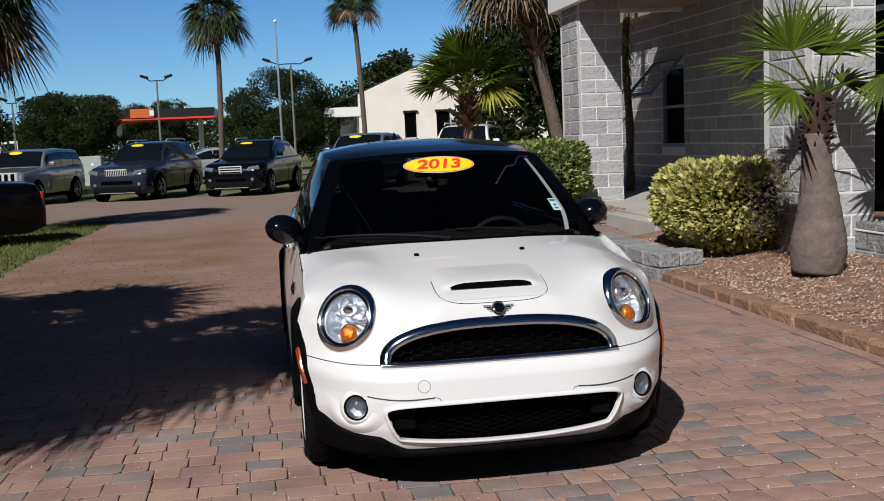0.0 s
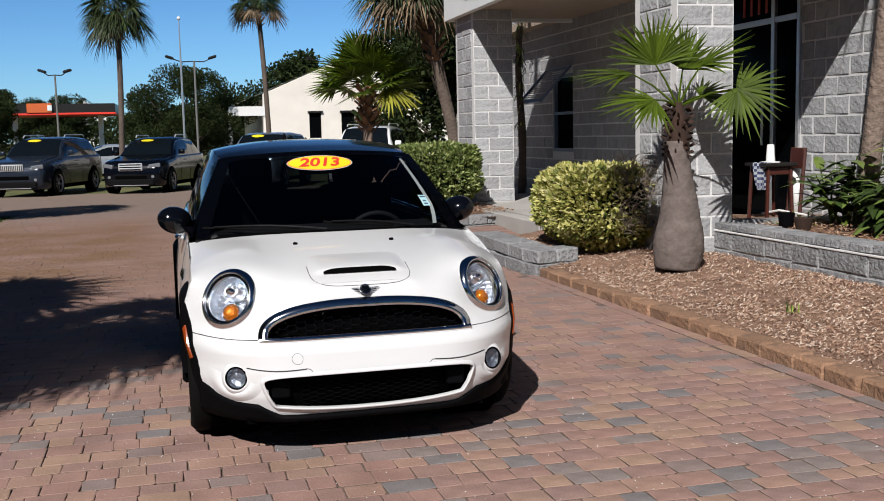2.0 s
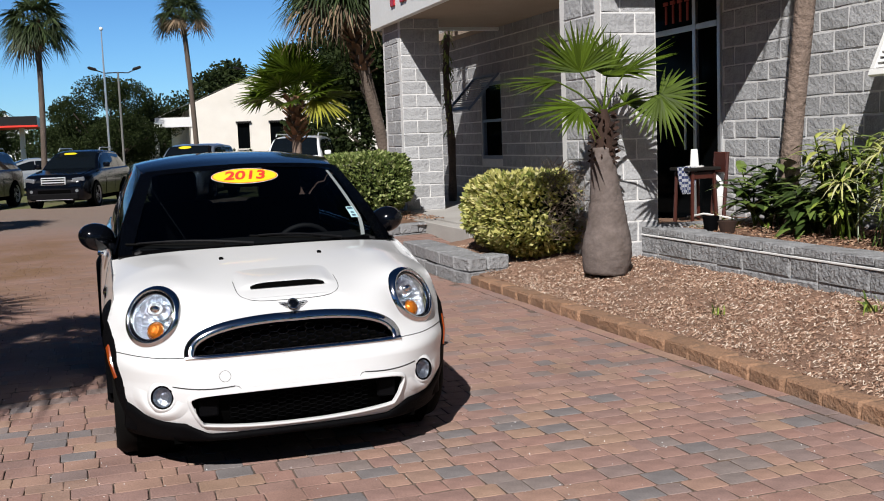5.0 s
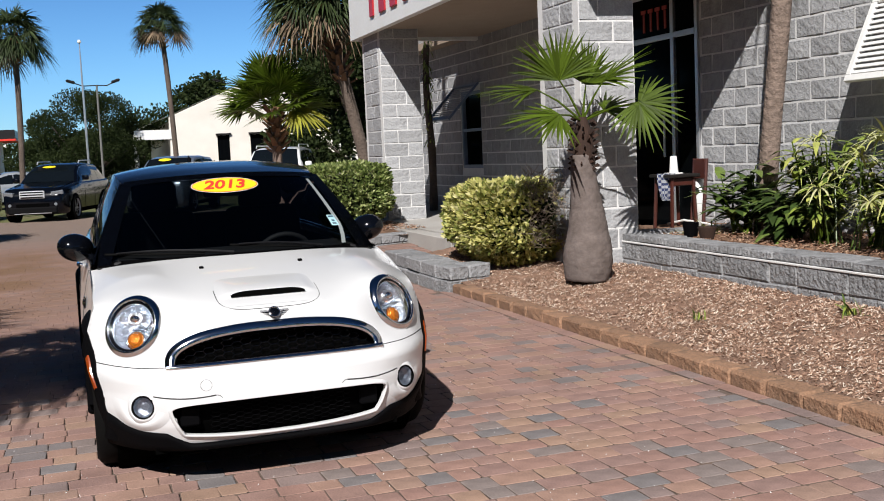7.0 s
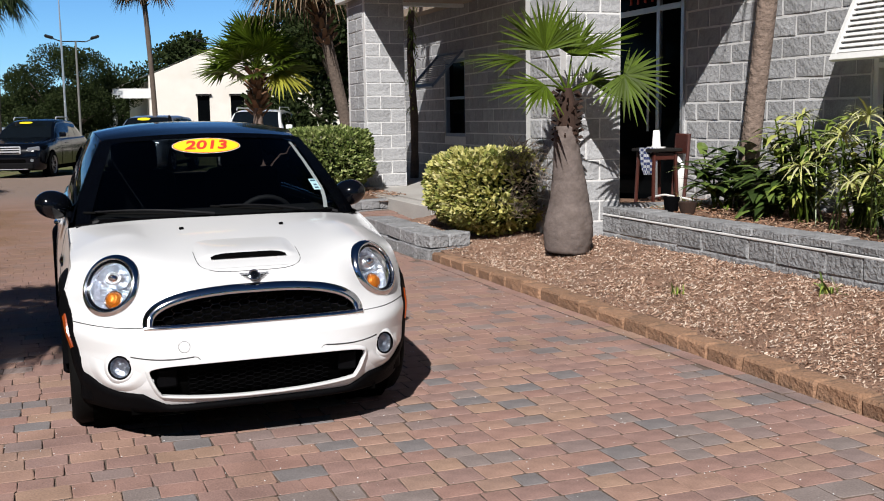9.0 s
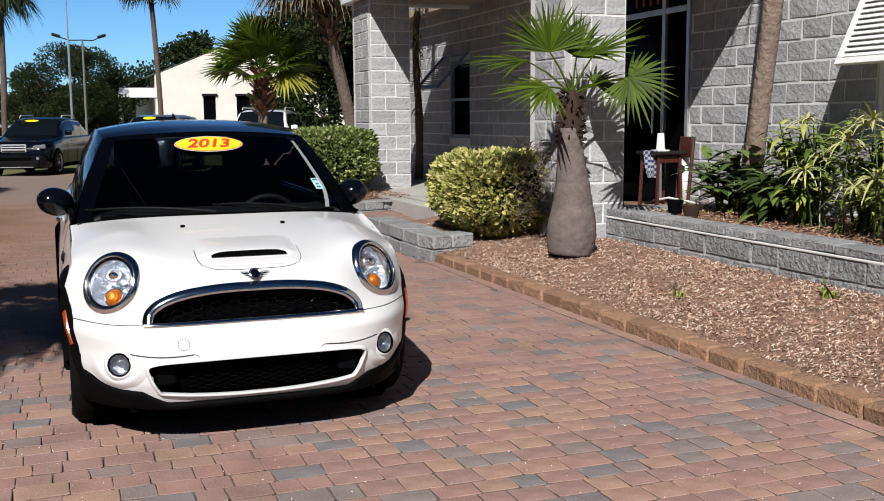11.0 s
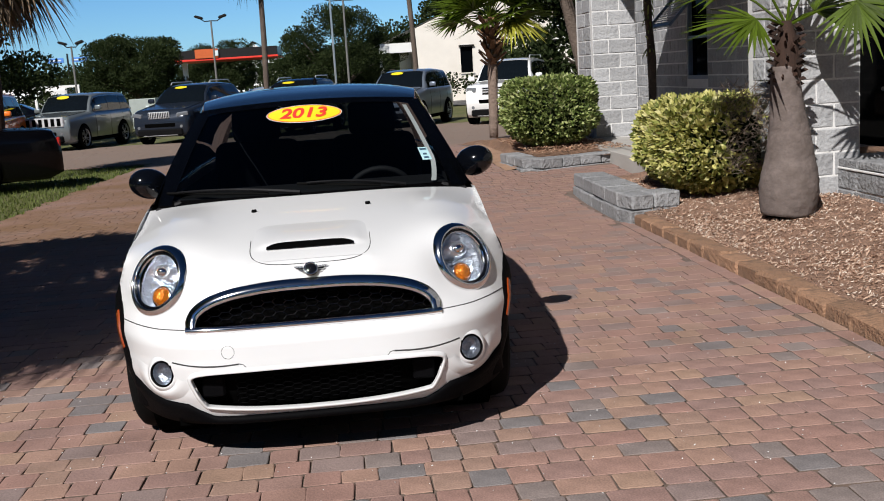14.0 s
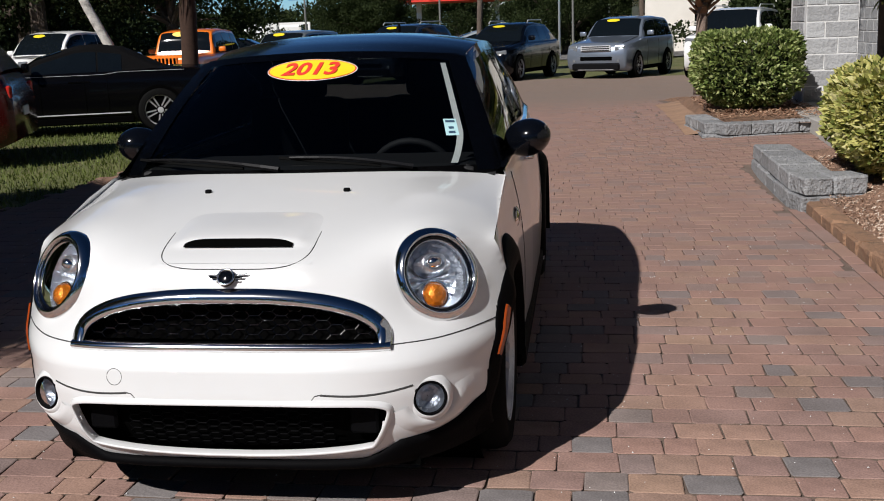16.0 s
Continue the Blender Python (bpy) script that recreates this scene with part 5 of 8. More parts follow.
grille = empty("grille", pose(0, 0, 0), "", "")
grille.parent = mini
lip_ring(grille_half, 0.536, 0.6755, 0.004, 0.042, "surround", M_CHROME, grille, "chrome arched surround", flat_bottom=True)
bm = bmesh.new()
rings = []
for i in range(41):
    x = -0.485 + 0.97 * i / 40
    p = on_nose(x, 0.532, 0.004)
    rings.append([bm.verts.new(p + Vector((0, -d, c))) for c, d in ((-0.013, -0.02), (-0.012, 0.008), (0.0, 0.016), (0.012, 0.008), (0.013, -0.02))])
grid_faces(bm, rings)
part("lower_bar", bm, M_CHROME, grille, "chrome lower bar", smooth=True, recalc=True)


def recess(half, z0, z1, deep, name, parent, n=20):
    """A near-black sheet in place of the shade behind an opening."""
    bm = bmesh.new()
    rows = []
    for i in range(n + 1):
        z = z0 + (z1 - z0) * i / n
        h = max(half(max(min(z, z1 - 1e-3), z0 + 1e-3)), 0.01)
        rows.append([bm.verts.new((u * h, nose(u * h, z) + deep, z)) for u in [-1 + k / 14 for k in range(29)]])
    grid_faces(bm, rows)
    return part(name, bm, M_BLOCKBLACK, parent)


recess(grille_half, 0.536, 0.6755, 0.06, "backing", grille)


def honeycomb(half, z0, z1, cell, inset, name, material, parent, r=0.0022, xlim=9):
    """Hexagonal wire mesh set in an opening."""
    bm = bmesh.new()
    w, h = cell * 2.1, cell
    j, z = 0, z0
    while z < z1 + h:
        x = -0.5 - (w * 0.75 if j % 2 else 0)
        while x < 0.5:
            hexa = [(x - w / 2, z), (x - w / 4, z + h / 2), (x + w / 4, z + h / 2), (x + w / 2, z)]
            segs = list(zip(hexa, hexa[1:]))
            segs.append(((x + w / 2, z), (x + w / 4, z - h / 2)))
            segs.append(((x - w / 2, z), (x - w / 4, z - h / 2)))
            for a, b in segs:
                if all(z0 <= q[1] <= z1 and abs(q[0]) < min(half(q[1]), xlim) - 0.012 for q in (a, b)):
                    tube(bm, [Vector((q[0], nose(q[0], q[1]) + inset, q[1])) for q in (a, b)], r, seg=4, cap=False)
            x += w * 1.5
        z += h / 2
        j += 1
    return part(name, bm, material, parent)


honeycomb(grille_half, 0.545, 0.668, 0.026, 0.03, "mesh_insert", M_BLACKGLOSS, grille)
lower = empty("lower_intake", pose(0, 0, 0), "", "")
lower.parent = mini
lip_ring(low_half, 0.2105, 0.3895, 0.003, 0.018, "rim", M_WHITE, lower, "white moulded rim")
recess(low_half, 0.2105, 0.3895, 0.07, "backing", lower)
honeycomb(low_half, 0.226, 0.382, 0.022, 0.045, "mesh_insert", M_BLACKPLASTIC, lower, xlim=0.33)
for side in (-1, 1):
    bm = bmesh.new()
    box(bm, (0.085, 0.02, 0.085), (side * 0.4, nose(0.4, 0.3) + 0.045, 0.315), bevel=0.008)
    part("duct_blank", bm, M_BLACKPLASTIC, lower)
# shadow gap that runs from the plate plinth to the fog lamp
for side in (-1, 1):
    bm = bmesh.new()
    tube(bm, [on_nose(side * lerp(0.29, 0.545, k / 10), 0.41 - 0.006 * math.sin(math.pi * k / 10) + 0.008 * (k / 10) ** 3, -0.001) for k in range(11)], 0.0035, seg=5)
    part("seam", bm, M_SEAM, body)
    bm = bmesh.new()
    rings = []
    for k in range(21):                # raised flare that sweeps under the fog lamp
        a, f = math.radians(lerp(-165, 18, k / 20)), math.sin(math.pi * min(1.0, 0.06 + 0.94 * k / 20)) ** 0.7
        ring = []
        for r, d in ((0.058, 0.0), (0.068, 0.014), (0.078, 0.018), (0.092, 0.012), (0.112, 0.0)):
            p = on_nose(side * (FOG.x + 1.05 * r * math.cos(a)), FOG.z + r * math.sin(a))
            ring.append(bm.verts.new(p + Vector((side * 0.4, -0.9, 0)) * d * f))
        rings.append(ring)
    grid_faces(bm, rings)
    part("flare", bm, M_WHITE, body, smooth=True, recalc=True)

# lamps
for side in (-1, 1):
    hl = empty("headlight", HLM[side], "", "")
    hl.parent = mini
    sc = Matrix.Diagonal((HL_RX, HL_RZ, 1, 1))
    bm = bmesh.new()
    lathe(bm, [(0.785, -0.02), (0.79, 0.016), (0.81, 0.0225), (0.85, 0.021), (0.9, 0.0165), (0.95, 0.0095), (0.985, 0.001), (1.0, -0.008), (1.0, -0.08)], 64, sc)
    part("trim_ring", bent(bm), M_CHROME, hl, "bright chrome trim ring", smooth=True, recalc=True)
    bm = bmesh.new()
    lathe(bm, [(0.7, -0.03), (0.725, 0.002), (0.76, 0.006), (0.79, 0.002)], 56, sc)
    part("inner_bezel", bent(bm), M_BLACKGLOSS, hl, "dark inner bezel", smooth=True, recalc=True)
    bm = bmesh.new()
    lathe(bm, [(0.695, -0.01), (0.7, 0.004), (0.715, 0.008), (0.73, 0.003)], 56, sc)
    part("lens_rim", bent(bm), M_CHROME, hl, "thin bright lens rim", smooth=True, recalc=True)
    bm = bmesh.new()
    rings = lathe(bm, [(0.72, 0.0), (0.7, -0.03), (0.6, -0.06), (0.42, -0.08), (0.2, -0.09), (0.01, -0.09)], 48, sc)
    for ring in rings[2:5]:
        for k, v in enumerate(ring):
            v.co.z += 0.005 * math.sin(k * 1.9)
    part("reflector", bent(bm), M_REFLECTOR, hl, smooth=False, recalc=True)
    bm = bmesh.new()
    lathe(bm, [(0.001, 0.026), (0.3, 0.024), (0.55, 0.017), (0.72, 0.008)], 40, sc)
    lens = part("lens", bent(bm), M_LENS, hl, "clear domed lens", smooth=True)
    lens.visible_shadow = False
    # low beam: a shroud round a bright bull's eye
    at_eye = Matrix.Translation((0.004 * side, 0.04, 0)) @ Matrix.Diagonal((1.15, 0.85, 1, 1))
    bm = bmesh.new()
    lathe(bm, [(0.024, -0.022), (0.029, -0.018), (0.036, -0.026), (0.042, -0.05), (0.044, -0.075)], 16, at_eye)
    part("low_beam_shroud", bm, M_REFLECTOR, hl, "bright low beam shroud", smooth=True, recalc=True)
    bm = bmesh.new()
    lathe(bm, [(0.001, -0.004), (0.014, -0.008), (0.022, -0.018), (0.025, -0.03)], 24, at_eye)
    part("bulb_shield", bm, M_CHROME, hl, smooth=True)
    bm = bmesh.new()
    cup = Matrix.Translation((-side * 0.012, -0.058, 0))
    lathe(bm, [(0.001, 0.001), (0.014, -0.001), (0.027, -0.008), (0.035, -0.02), (0.037, -0.032), (0.037, -0.08)], 28, cup)
    turn = part("turn_signal", bm, M_AMBER, hl, "amber turn signal", smooth=False)
    bm = bmesh.new()
    lathe(bm, [(0.0372, -0.03), (0.041, -0.024), (0.044, -0.03), (0.045, -0.07)], 28, cup)
    part("cup_rim", bm, M_CHROME, turn, "chrome rim", smooth=True)
    # fog lamp
    fy = nose(FOG.x, FOG.z)
    n = Vector((side * 0.38, -0.9, 0.1)).normalized()
    fm = n.to_track_quat('Z', 'Y').to_matrix().to_4x4()
    fm.translation = Vector((side * FOG.x, fy - 0.008, FOG.z))
    fog = empty("fog_lamp", fm, "", "")
    fog.parent = mini
    bm = bmesh.new()
    lathe(bm, [(0.043, -0.03), (0.044, 0.006), (0.049, 0.007), (0.052, 0.002), (0.052, -0.02)], 32)
    part("bezel", bm, M_BLACKPLASTIC, fog, "dark bezel", smooth=True, recalc=True)
    bm = bmesh.new()
    lathe(bm, [(0.05, -0.02), (0.0505, 0.003), (0.053, 0.004), (0.06, 0.0), (0.074, -0.016)], 32)
    part("surround", bm, M_WHITE, fog, smooth=True, recalc=True)
    bm = bmesh.new()
    lathe(bm, [(0.044, -0.002), (0.036, -0.02), (0.018, -0.03), (0.001, -0.03)], 28)
    part("reflector", bm, M_FOG_BOWL, fog, recalc=True)
    bm = bmesh.new()
    lathe(bm, [(0.001, 0.008), (0.025, 0.006), (0.044, -0.001)], 28)
    part("lens", bm, M_LENS, fog, smooth=True).visible_shadow = False
for o in (grille, lower, *[c for c in mini.children if c.name.startswith(("headlight", "fog_lamp"))]):
    for key in ("label", "category"):
        if key in o:
            del o[key]

# bonnet scoop, nozzles, badge
scoop = empty("bonnet_scoop", pose(0, 0, 0), "", "")
scoop.parent = mini
bm = bmesh.new()
rows = []
for i in range(41):
    y = 0.045 + 0.48 * i / 40
    row = []
    for k in range(41):
        x = -0.245 + 0.49 * k / 40
        e = max(0.0, 1 - (abs(x) / 0.245) ** 3)
        f = smooth01((y - 0.118) / 0.035) * (1 - smooth01((y - 0.15) / 0.24))
        p = hood_point(x, y)
        p.z += 0.0015 - 0.006 * smooth01((y - 0.3) / 0.2) - 0.004 * (abs(x) / 0.245) ** 8 + (0.017 * f) * e * (1 if abs(x) < 0.185 else max(0.0, 1 - (abs(x) - 0.185) / 0.05))
        row.append(bm.verts.new(p))
    rows.append(row)
grid_faces(bm, rows)
part("scoop_cover", bm, M_WHITE, scoop, smooth=True, recalc=True)
# near-black sheet laid on the bonnet for the shade inside the slot
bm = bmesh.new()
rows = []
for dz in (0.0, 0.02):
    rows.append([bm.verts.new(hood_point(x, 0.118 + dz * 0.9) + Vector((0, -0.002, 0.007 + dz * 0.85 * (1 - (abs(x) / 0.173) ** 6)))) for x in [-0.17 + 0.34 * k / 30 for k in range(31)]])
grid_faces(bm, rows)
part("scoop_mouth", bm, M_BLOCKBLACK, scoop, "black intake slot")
bm = bmesh.new()
loop = []
for k in range(61):
    a = math.pi * k / 60
    x = -0.235 * math.copysign(abs(math.cos(a)) ** 0.42, math.cos(a))
    y = 0.225 - 0.2 * math.sin(a) ** 0.4 if 0 < k < 60 else 0.225
    loop.append(hood_point(x, y) + Vector((0, 0, -0.0006)))
tube(bm, loop, 0.0017, seg=5)
part("seam", bm, M_SEAM, scoop)
for key in ("label", "category"):
    if key in scoop:
        del scoop[key]
for side in (-1, 1):
    bm = bmesh.new()
    p = hood_point(side * 0.243, 0.56)
    box(bm, (0.022, 0.018, 0.014), p + Vector((0, 0, 0.004)), bevel=0.005, seg=2)
    part("washer_nozzle", bm, M_BLACKPLASTIC, mini, "black washer nozzle", smooth=True)
badge = empty("winged_badge", pose(0, 0.006, 0.726, 55, 0, 0), "", "")
badge.parent = mini
bm = bmesh.new()
lathe(bm, [(0.001, 0.010), (0.018, 0.009), (0.024, 0.006), (0.027, 0.0)], 28)
part("roundel", bm, M_BLACKGLOSS, badge, "black round badge", smooth=True)
bm = bmesh.new()
lathe(bm, [(0.021, 0.010), (0.024, 0.013), (0.027, 0.010)], 28)
part("roundel_ring", bm, M_CHROME, badge, smooth=True)
for side in (-1, 1):
    for j in range(3):
        bm = bmesh.new()
        x0, x1 = 0.028, 0.066 - 0.012 * j
        z = 0.010 - 0.009 * j
        vs = [bm.verts.new((side * x, yy, zz)) for x, yy, zz in ((x0, z + 0.003, 0.004), (x1, z + 0.0035, 0.006), (x1 - 0.006, z - 0.003, 0.006), (x0, z - 0.003, 0.004))]
        bm.faces.new(vs)
        bmesh.ops.solidify(bm, geom=bm.faces[:], thickness=0.004)
        part("wing_bar", bm, M_CHROME if j != 1 else M_BLACKGLOSS, badge)
for key in ("label", "category"):
    if key in badge:
        del badge[key]

# black lower cladding: front lip, arches, sills
def lip_top(x):
    x = abs(x)
    return piecewise([(0.0, 0.192), (0.4, 0.195), (0.46, 0.225), (0.5, 0.25), (0.6, 0.258), (0.66, 0.278), (0.7, 0.31), (0.76, 0.34)], x)


bm = bmesh.new()
rings = []
for i in range(81):
    x = (-1 + i / 40) * 0.742
    zl = lip_top(x)
    ring = []
    for z, d in ((zl + 0.004, 0.012), (zl, -0.006), (lerp(zl, 0.165, 0.35), -0.013), (lerp(zl, 0.165, 0.7), -0.012), (0.165, 0.0), (0.15, 0.1)):
        zz = max(z, 0.2)
        xx = max(-nose_w(zz) + 0.004, min(nose_w(zz) - 0.004, x))
        ring.append(bm.verts.new((x, nose(xx, zz) + d, z)))
    rings.append(ring)
grid_faces(bm, rings)
part("front_lip", bm, M_BLACKPLASTIC, mini, "black plastic lower lip", smooth=True, recalc=True)
FLARE_X = [(0.15, 0.69), (0.2, 0.725), (0.26, 0.758), (0.33, 0.784), (0.42, 0.803), (0.565, 0.814), (0.95, 0.814)]


def flare_point(wy, a, q):
    """Arch flare skin: a round the wheel, q from its outer edge (0) to the opening (1)."""
    ca, sa = math.cos(a), math.sin(a)
    r_y, r_z = lerp(0.388, 0.335, q), lerp(0.43 if sa > 0 else 0.388, 0.337, q)
    y, z = wy + r_y * ca, 0.305 + r_z * sa
    if wy == WH_F and y < NOSE_YE:
        zz = max(0.2, min(z, 0.74))
        y0 = nose_y0(zz)
        skin = nose_w(zz) * max(0.0, (y - y0) / (NOSE_YE - y0)) ** (1 / nose_p(zz))
    else:
        skin = lerp(nose_w(min(z, 0.74)), side_x(y, z), smooth01((y - 0.36) / 0.3)) if wy == WH_F else side_x(y, z)
    edge = piecewise(FLARE_X, y) if wy == WH_F else 0.832
    return Vector((lerp(skin + 0.003, max(edge, skin + 0.006), min(1.0, q * 1.6) ** 0.8), y, z))


for side in (-1, 1):
    for wy in (WH_F, WH_R):
        bm = bmesh.new()
        rings = []
        for i in range(45):
            a = math.radians(-16 + 214 * i / 44)
            ring = []
            p0 = flare_point(wy, a, 0.0)
            ring.append(bm.verts.new((side * (p0.x - 0.03), p0.y, p0.z)))
            for q in (0.0, 0.12, 0.3, 0.5, 0.75, 1.0):
                p0 = flare_point(wy, a, q)
                ring.append(bm.verts.new((side * p0.x, p0.y, p0.z)))
            ring.append(bm.verts.new((side * (p0.x - 0.1), p0.y, p0.z)))
            rings.append(ring)
        grid_faces(bm, rings)
        part("wheel_arch", bm, M_BLACKPLASTIC, mini, "black plastic arch flare", smooth=True, recalc=True)
        bm = bmesh.new()
        lathe(bm, [(0.338, 0.0), (0.338, 0.22), (0.01, 0.22)], 40, Matrix.Translation((side * (0.70 if wy == WH_F else 0.78), wy, 0.305)) @ Matrix.Rotation(-side * math.pi / 2, 4, 'Y'))
        part("wheel_well", bm, M_BLOCKBLACK, mini)
    bm = bmesh.new()
    box(bm, (0.05, 1.75, 0.09), (side * 0.79, 1.8, 0.195), bevel=0.015)
    part("sill", bm, M_BLACKPLASTIC, mini)
    bm = bmesh.new()
    rings = []
    for i in range(11):
        a = math.radians(137 + 24 * i / 10)
        rings.append([bm.verts.new((side * (p0.x + d), p0.y, p0.z)) for q, d in ((0.42, -0.004), (0.46, 0.006), (0.72, 0.006), (0.76, -0.004)) for p0 in (flare_point(WH_F, a, q),)])
    grid_faces(bm, rings)
    part("side_marker", bm, M_MARKER, mini, "orange side marker", recalc=True)
bm = bmesh.new()
box(bm, (1.1, 0.4, 0.05), (0, 0.22, 0.175))
box(bm, (1.3, 3.1, 0.06), (0, 1.85, 0.2))
part("underbody", bm, M_BLOCKBLACK, mini)


def wheel_parts(parent, m, rad, width, spokes, rim_mat, seg=40):
    """Tyre, rim and spokes about local z, outer side at +z."""
    w = empty("wheel", m, "", "")
    w.parent = parent
    for key in ("label", "category"):
        if key in w:
            del w[key]
    bm = bmesh.new()
    h = width / 2
    rr = rad * 0.68
    lathe(bm, [(rr, -h * 0.9), (rad * 0.9, -h), (rad * 0.97, -h * 0.82), (rad, -h * 0.5), (rad, h * 0.5), (rad * 0.97, h * 0.82), (rad * 0.9, h), (rr, h * 0.9)], seg)
    part("tyre", bm, M_RUBBER, w, "black rubber tyre", smooth=True)
    bm = bmesh.new()
    lathe(bm, [(rr, -h * 0.9), (rr * 0.95, h * 0.2), (rr * 0.97, h * 0.75), (rr * 1.02, h * 0.95)], seg)
    for k in range(spokes):
        a = 2 * math.pi * k / spokes
        rot = Matrix.Rotation(a, 4, 'Z')
        for q in (-1, 1):
            vs = [bm.verts.new(rot @ Vector(c)) for c in ((rr * 0.15, q * rr * 0.07 - rr * 0.045, h * 0.58), (rr * 0.98, q * rr * 0.17 - rr * 0.06, h * 0.78), (rr * 0.98, q * rr * 0.17 + rr * 0.06, h * 0.78), (rr * 0.15, q * rr * 0.07 + rr * 0.045, h * 0.58))]
            f = bm.faces.new(vs)
            bmesh.ops.solidify(bm, geom=[f], thickness=0.02)
    lathe(bm, [(0.001, h * 0.72), (rr * 0.18, h * 0.7), (rr * 0.24, h * 0.5)], 16)
    part("rim", bm, rim_mat, w, "alloy rim")
    bm = bmesh.new()
    lathe(bm, [(0.001, -h * 0.1), (rr * 0.9, -h * 0.1)], 20)
    part("brake_disc", bm, M_BLACKPLASTIC, w)
    return w


for side in (-1, 1):
    for wy in (WH_F, WH_R):
        m = Matrix.Translation((side * (0.69 if wy == WH_F else 0.715), wy, WH_RAD - 0.002)) @ Matrix.Rotation(side * math.pi / 2, 4, 'Y')
        wheel_parts(mini, m, WH_RAD, 0.195, 5, M_ALLOY)

# greenhouse
WS_N = 24


def ws_base(u):
    return Vector((u * 0.715, 0.77 + 0.2 * u * u, 0.915 - 0.015 * u * u))


def ws_head(u):
    return Vector((u * 0.535, 1.255 + 0.2 * u * u, 1.332 - 0.028 * u * u))


def ws_point(u, t, out=0.0):
    p = ws_base(u).lerp(ws_head(u), t)
    bulge = 0.02 * math.sin(math.pi * t)
    n = Vector((0, -0.6, 0.8))
    return p + n * (bulge + out)


bm = bmesh.new()
grid_faces(bm, [[bm.verts.new(ws_point(-0.93 + 1.86 * k / WS_N, 0.035 + 0.93 * j / 10)) for k in range(WS_N + 1)] for j in range(11)])
ws = part("windscreen", bm, M_WS, mini, "raked clear windscreen", smooth=True, recalc=True)
ws.visible_shadow = False


def ws_band(name, u0, u1, t0, t1, nu, nt, out, material, label=""):
    bm = bmesh.new()
    grid_faces(bm, [[bm.verts.new(ws_point(lerp(u0, u1, k / nu), lerp(t0, t1, j / nt), out)) for k in range(nu + 1)] for j in range(nt + 1)])
    bmesh.ops.solidify(bm, geom=bm.faces[:], thickness=-0.012)
    return part(name, bm, material, mini, label, smooth=False, recalc=True)


ws_band("scuttle", -1.0, 1.0, -0.05, 0.04, 30, 2, 0.003, M_BLACKPLASTIC, "black scuttle panel")
ws_band("screen_header", -1.0, 1.0, 0.95, 1.02, 30, 2, 0.003, M_BLACKGLOSS)
for side in (-1, 1):
    ws_band("screen_pillar", side * 0.91, side * 1.04, 0.0, 1.0, 2, 12, 0.004, M_BLACKGLOSS, "gloss black windscreen pillar")

ROOF = [(1.25, 1.328), (1.5, 1.372), (1.75, 1.4), (2.0, 1.407), (2.4, 1.398), (2.9, 1.365), (3.25, 1.32), (3.36, 1.295)]


def roof_w(y):
    return piecewise([(1.25, 0.535), (1.7, 0.565), (2.4, 0.565), (3.36, 0.52)], y)


def roof_p(u, y):
    yy = y + 0.2 * u * u * max(0.0, 1 - (y - 1.25) / 0.8) - 0.1 * abs(u) ** 3 * max(0.0, (y - 3.0) / 0.36)
    return Vector((u * roof_w(y), yy, piecewise(ROOF, y) - 0.05 * abs(u) ** 2.6))


bm = bmesh.new()
ysr = [1.25 + (3.36 - 1.25) * j / 30 for j in range(31)]
grid_faces(bm, [[bm.verts.new(roof_p(-1 + k / 14, y)) for k in range(29)] for y in ysr])
roof = part("roof", bm, M_BLACKGLOSS, mini, "gloss black roof panel", smooth=True, recalc=True)
bm = bmesh.new()
tube(bm, [(0, 3.05, 1.36), (0, 3.09, 1.43), (0, 3.13, 1.45)], [0.02, 0.012, 0.004], seg=8)
part("aerial_base", bm, M_BLACKPLASTIC, roof)


def belt_p(y):
    return Vector((side_x(y, piecewise(BELT, y)) - 0.012, y, piecewise(BELT, y)))


def flank_p(side, y, t):
    """Between the belt and the roof edge along the cabin side."""
    ty = lerp(1.29, 3.3, smooth01((y - 0.97) / (3.42 - 0.97)) * 0.25 + (y - 0.97) / (3.42 - 0.97) * 0.75)
    a, b = belt_p(y), roof_p(1, ty)
    p = a.lerp(b, t)
    p.x += 0.018 * math.sin(math.pi * t)
    p.x *= side
    return p


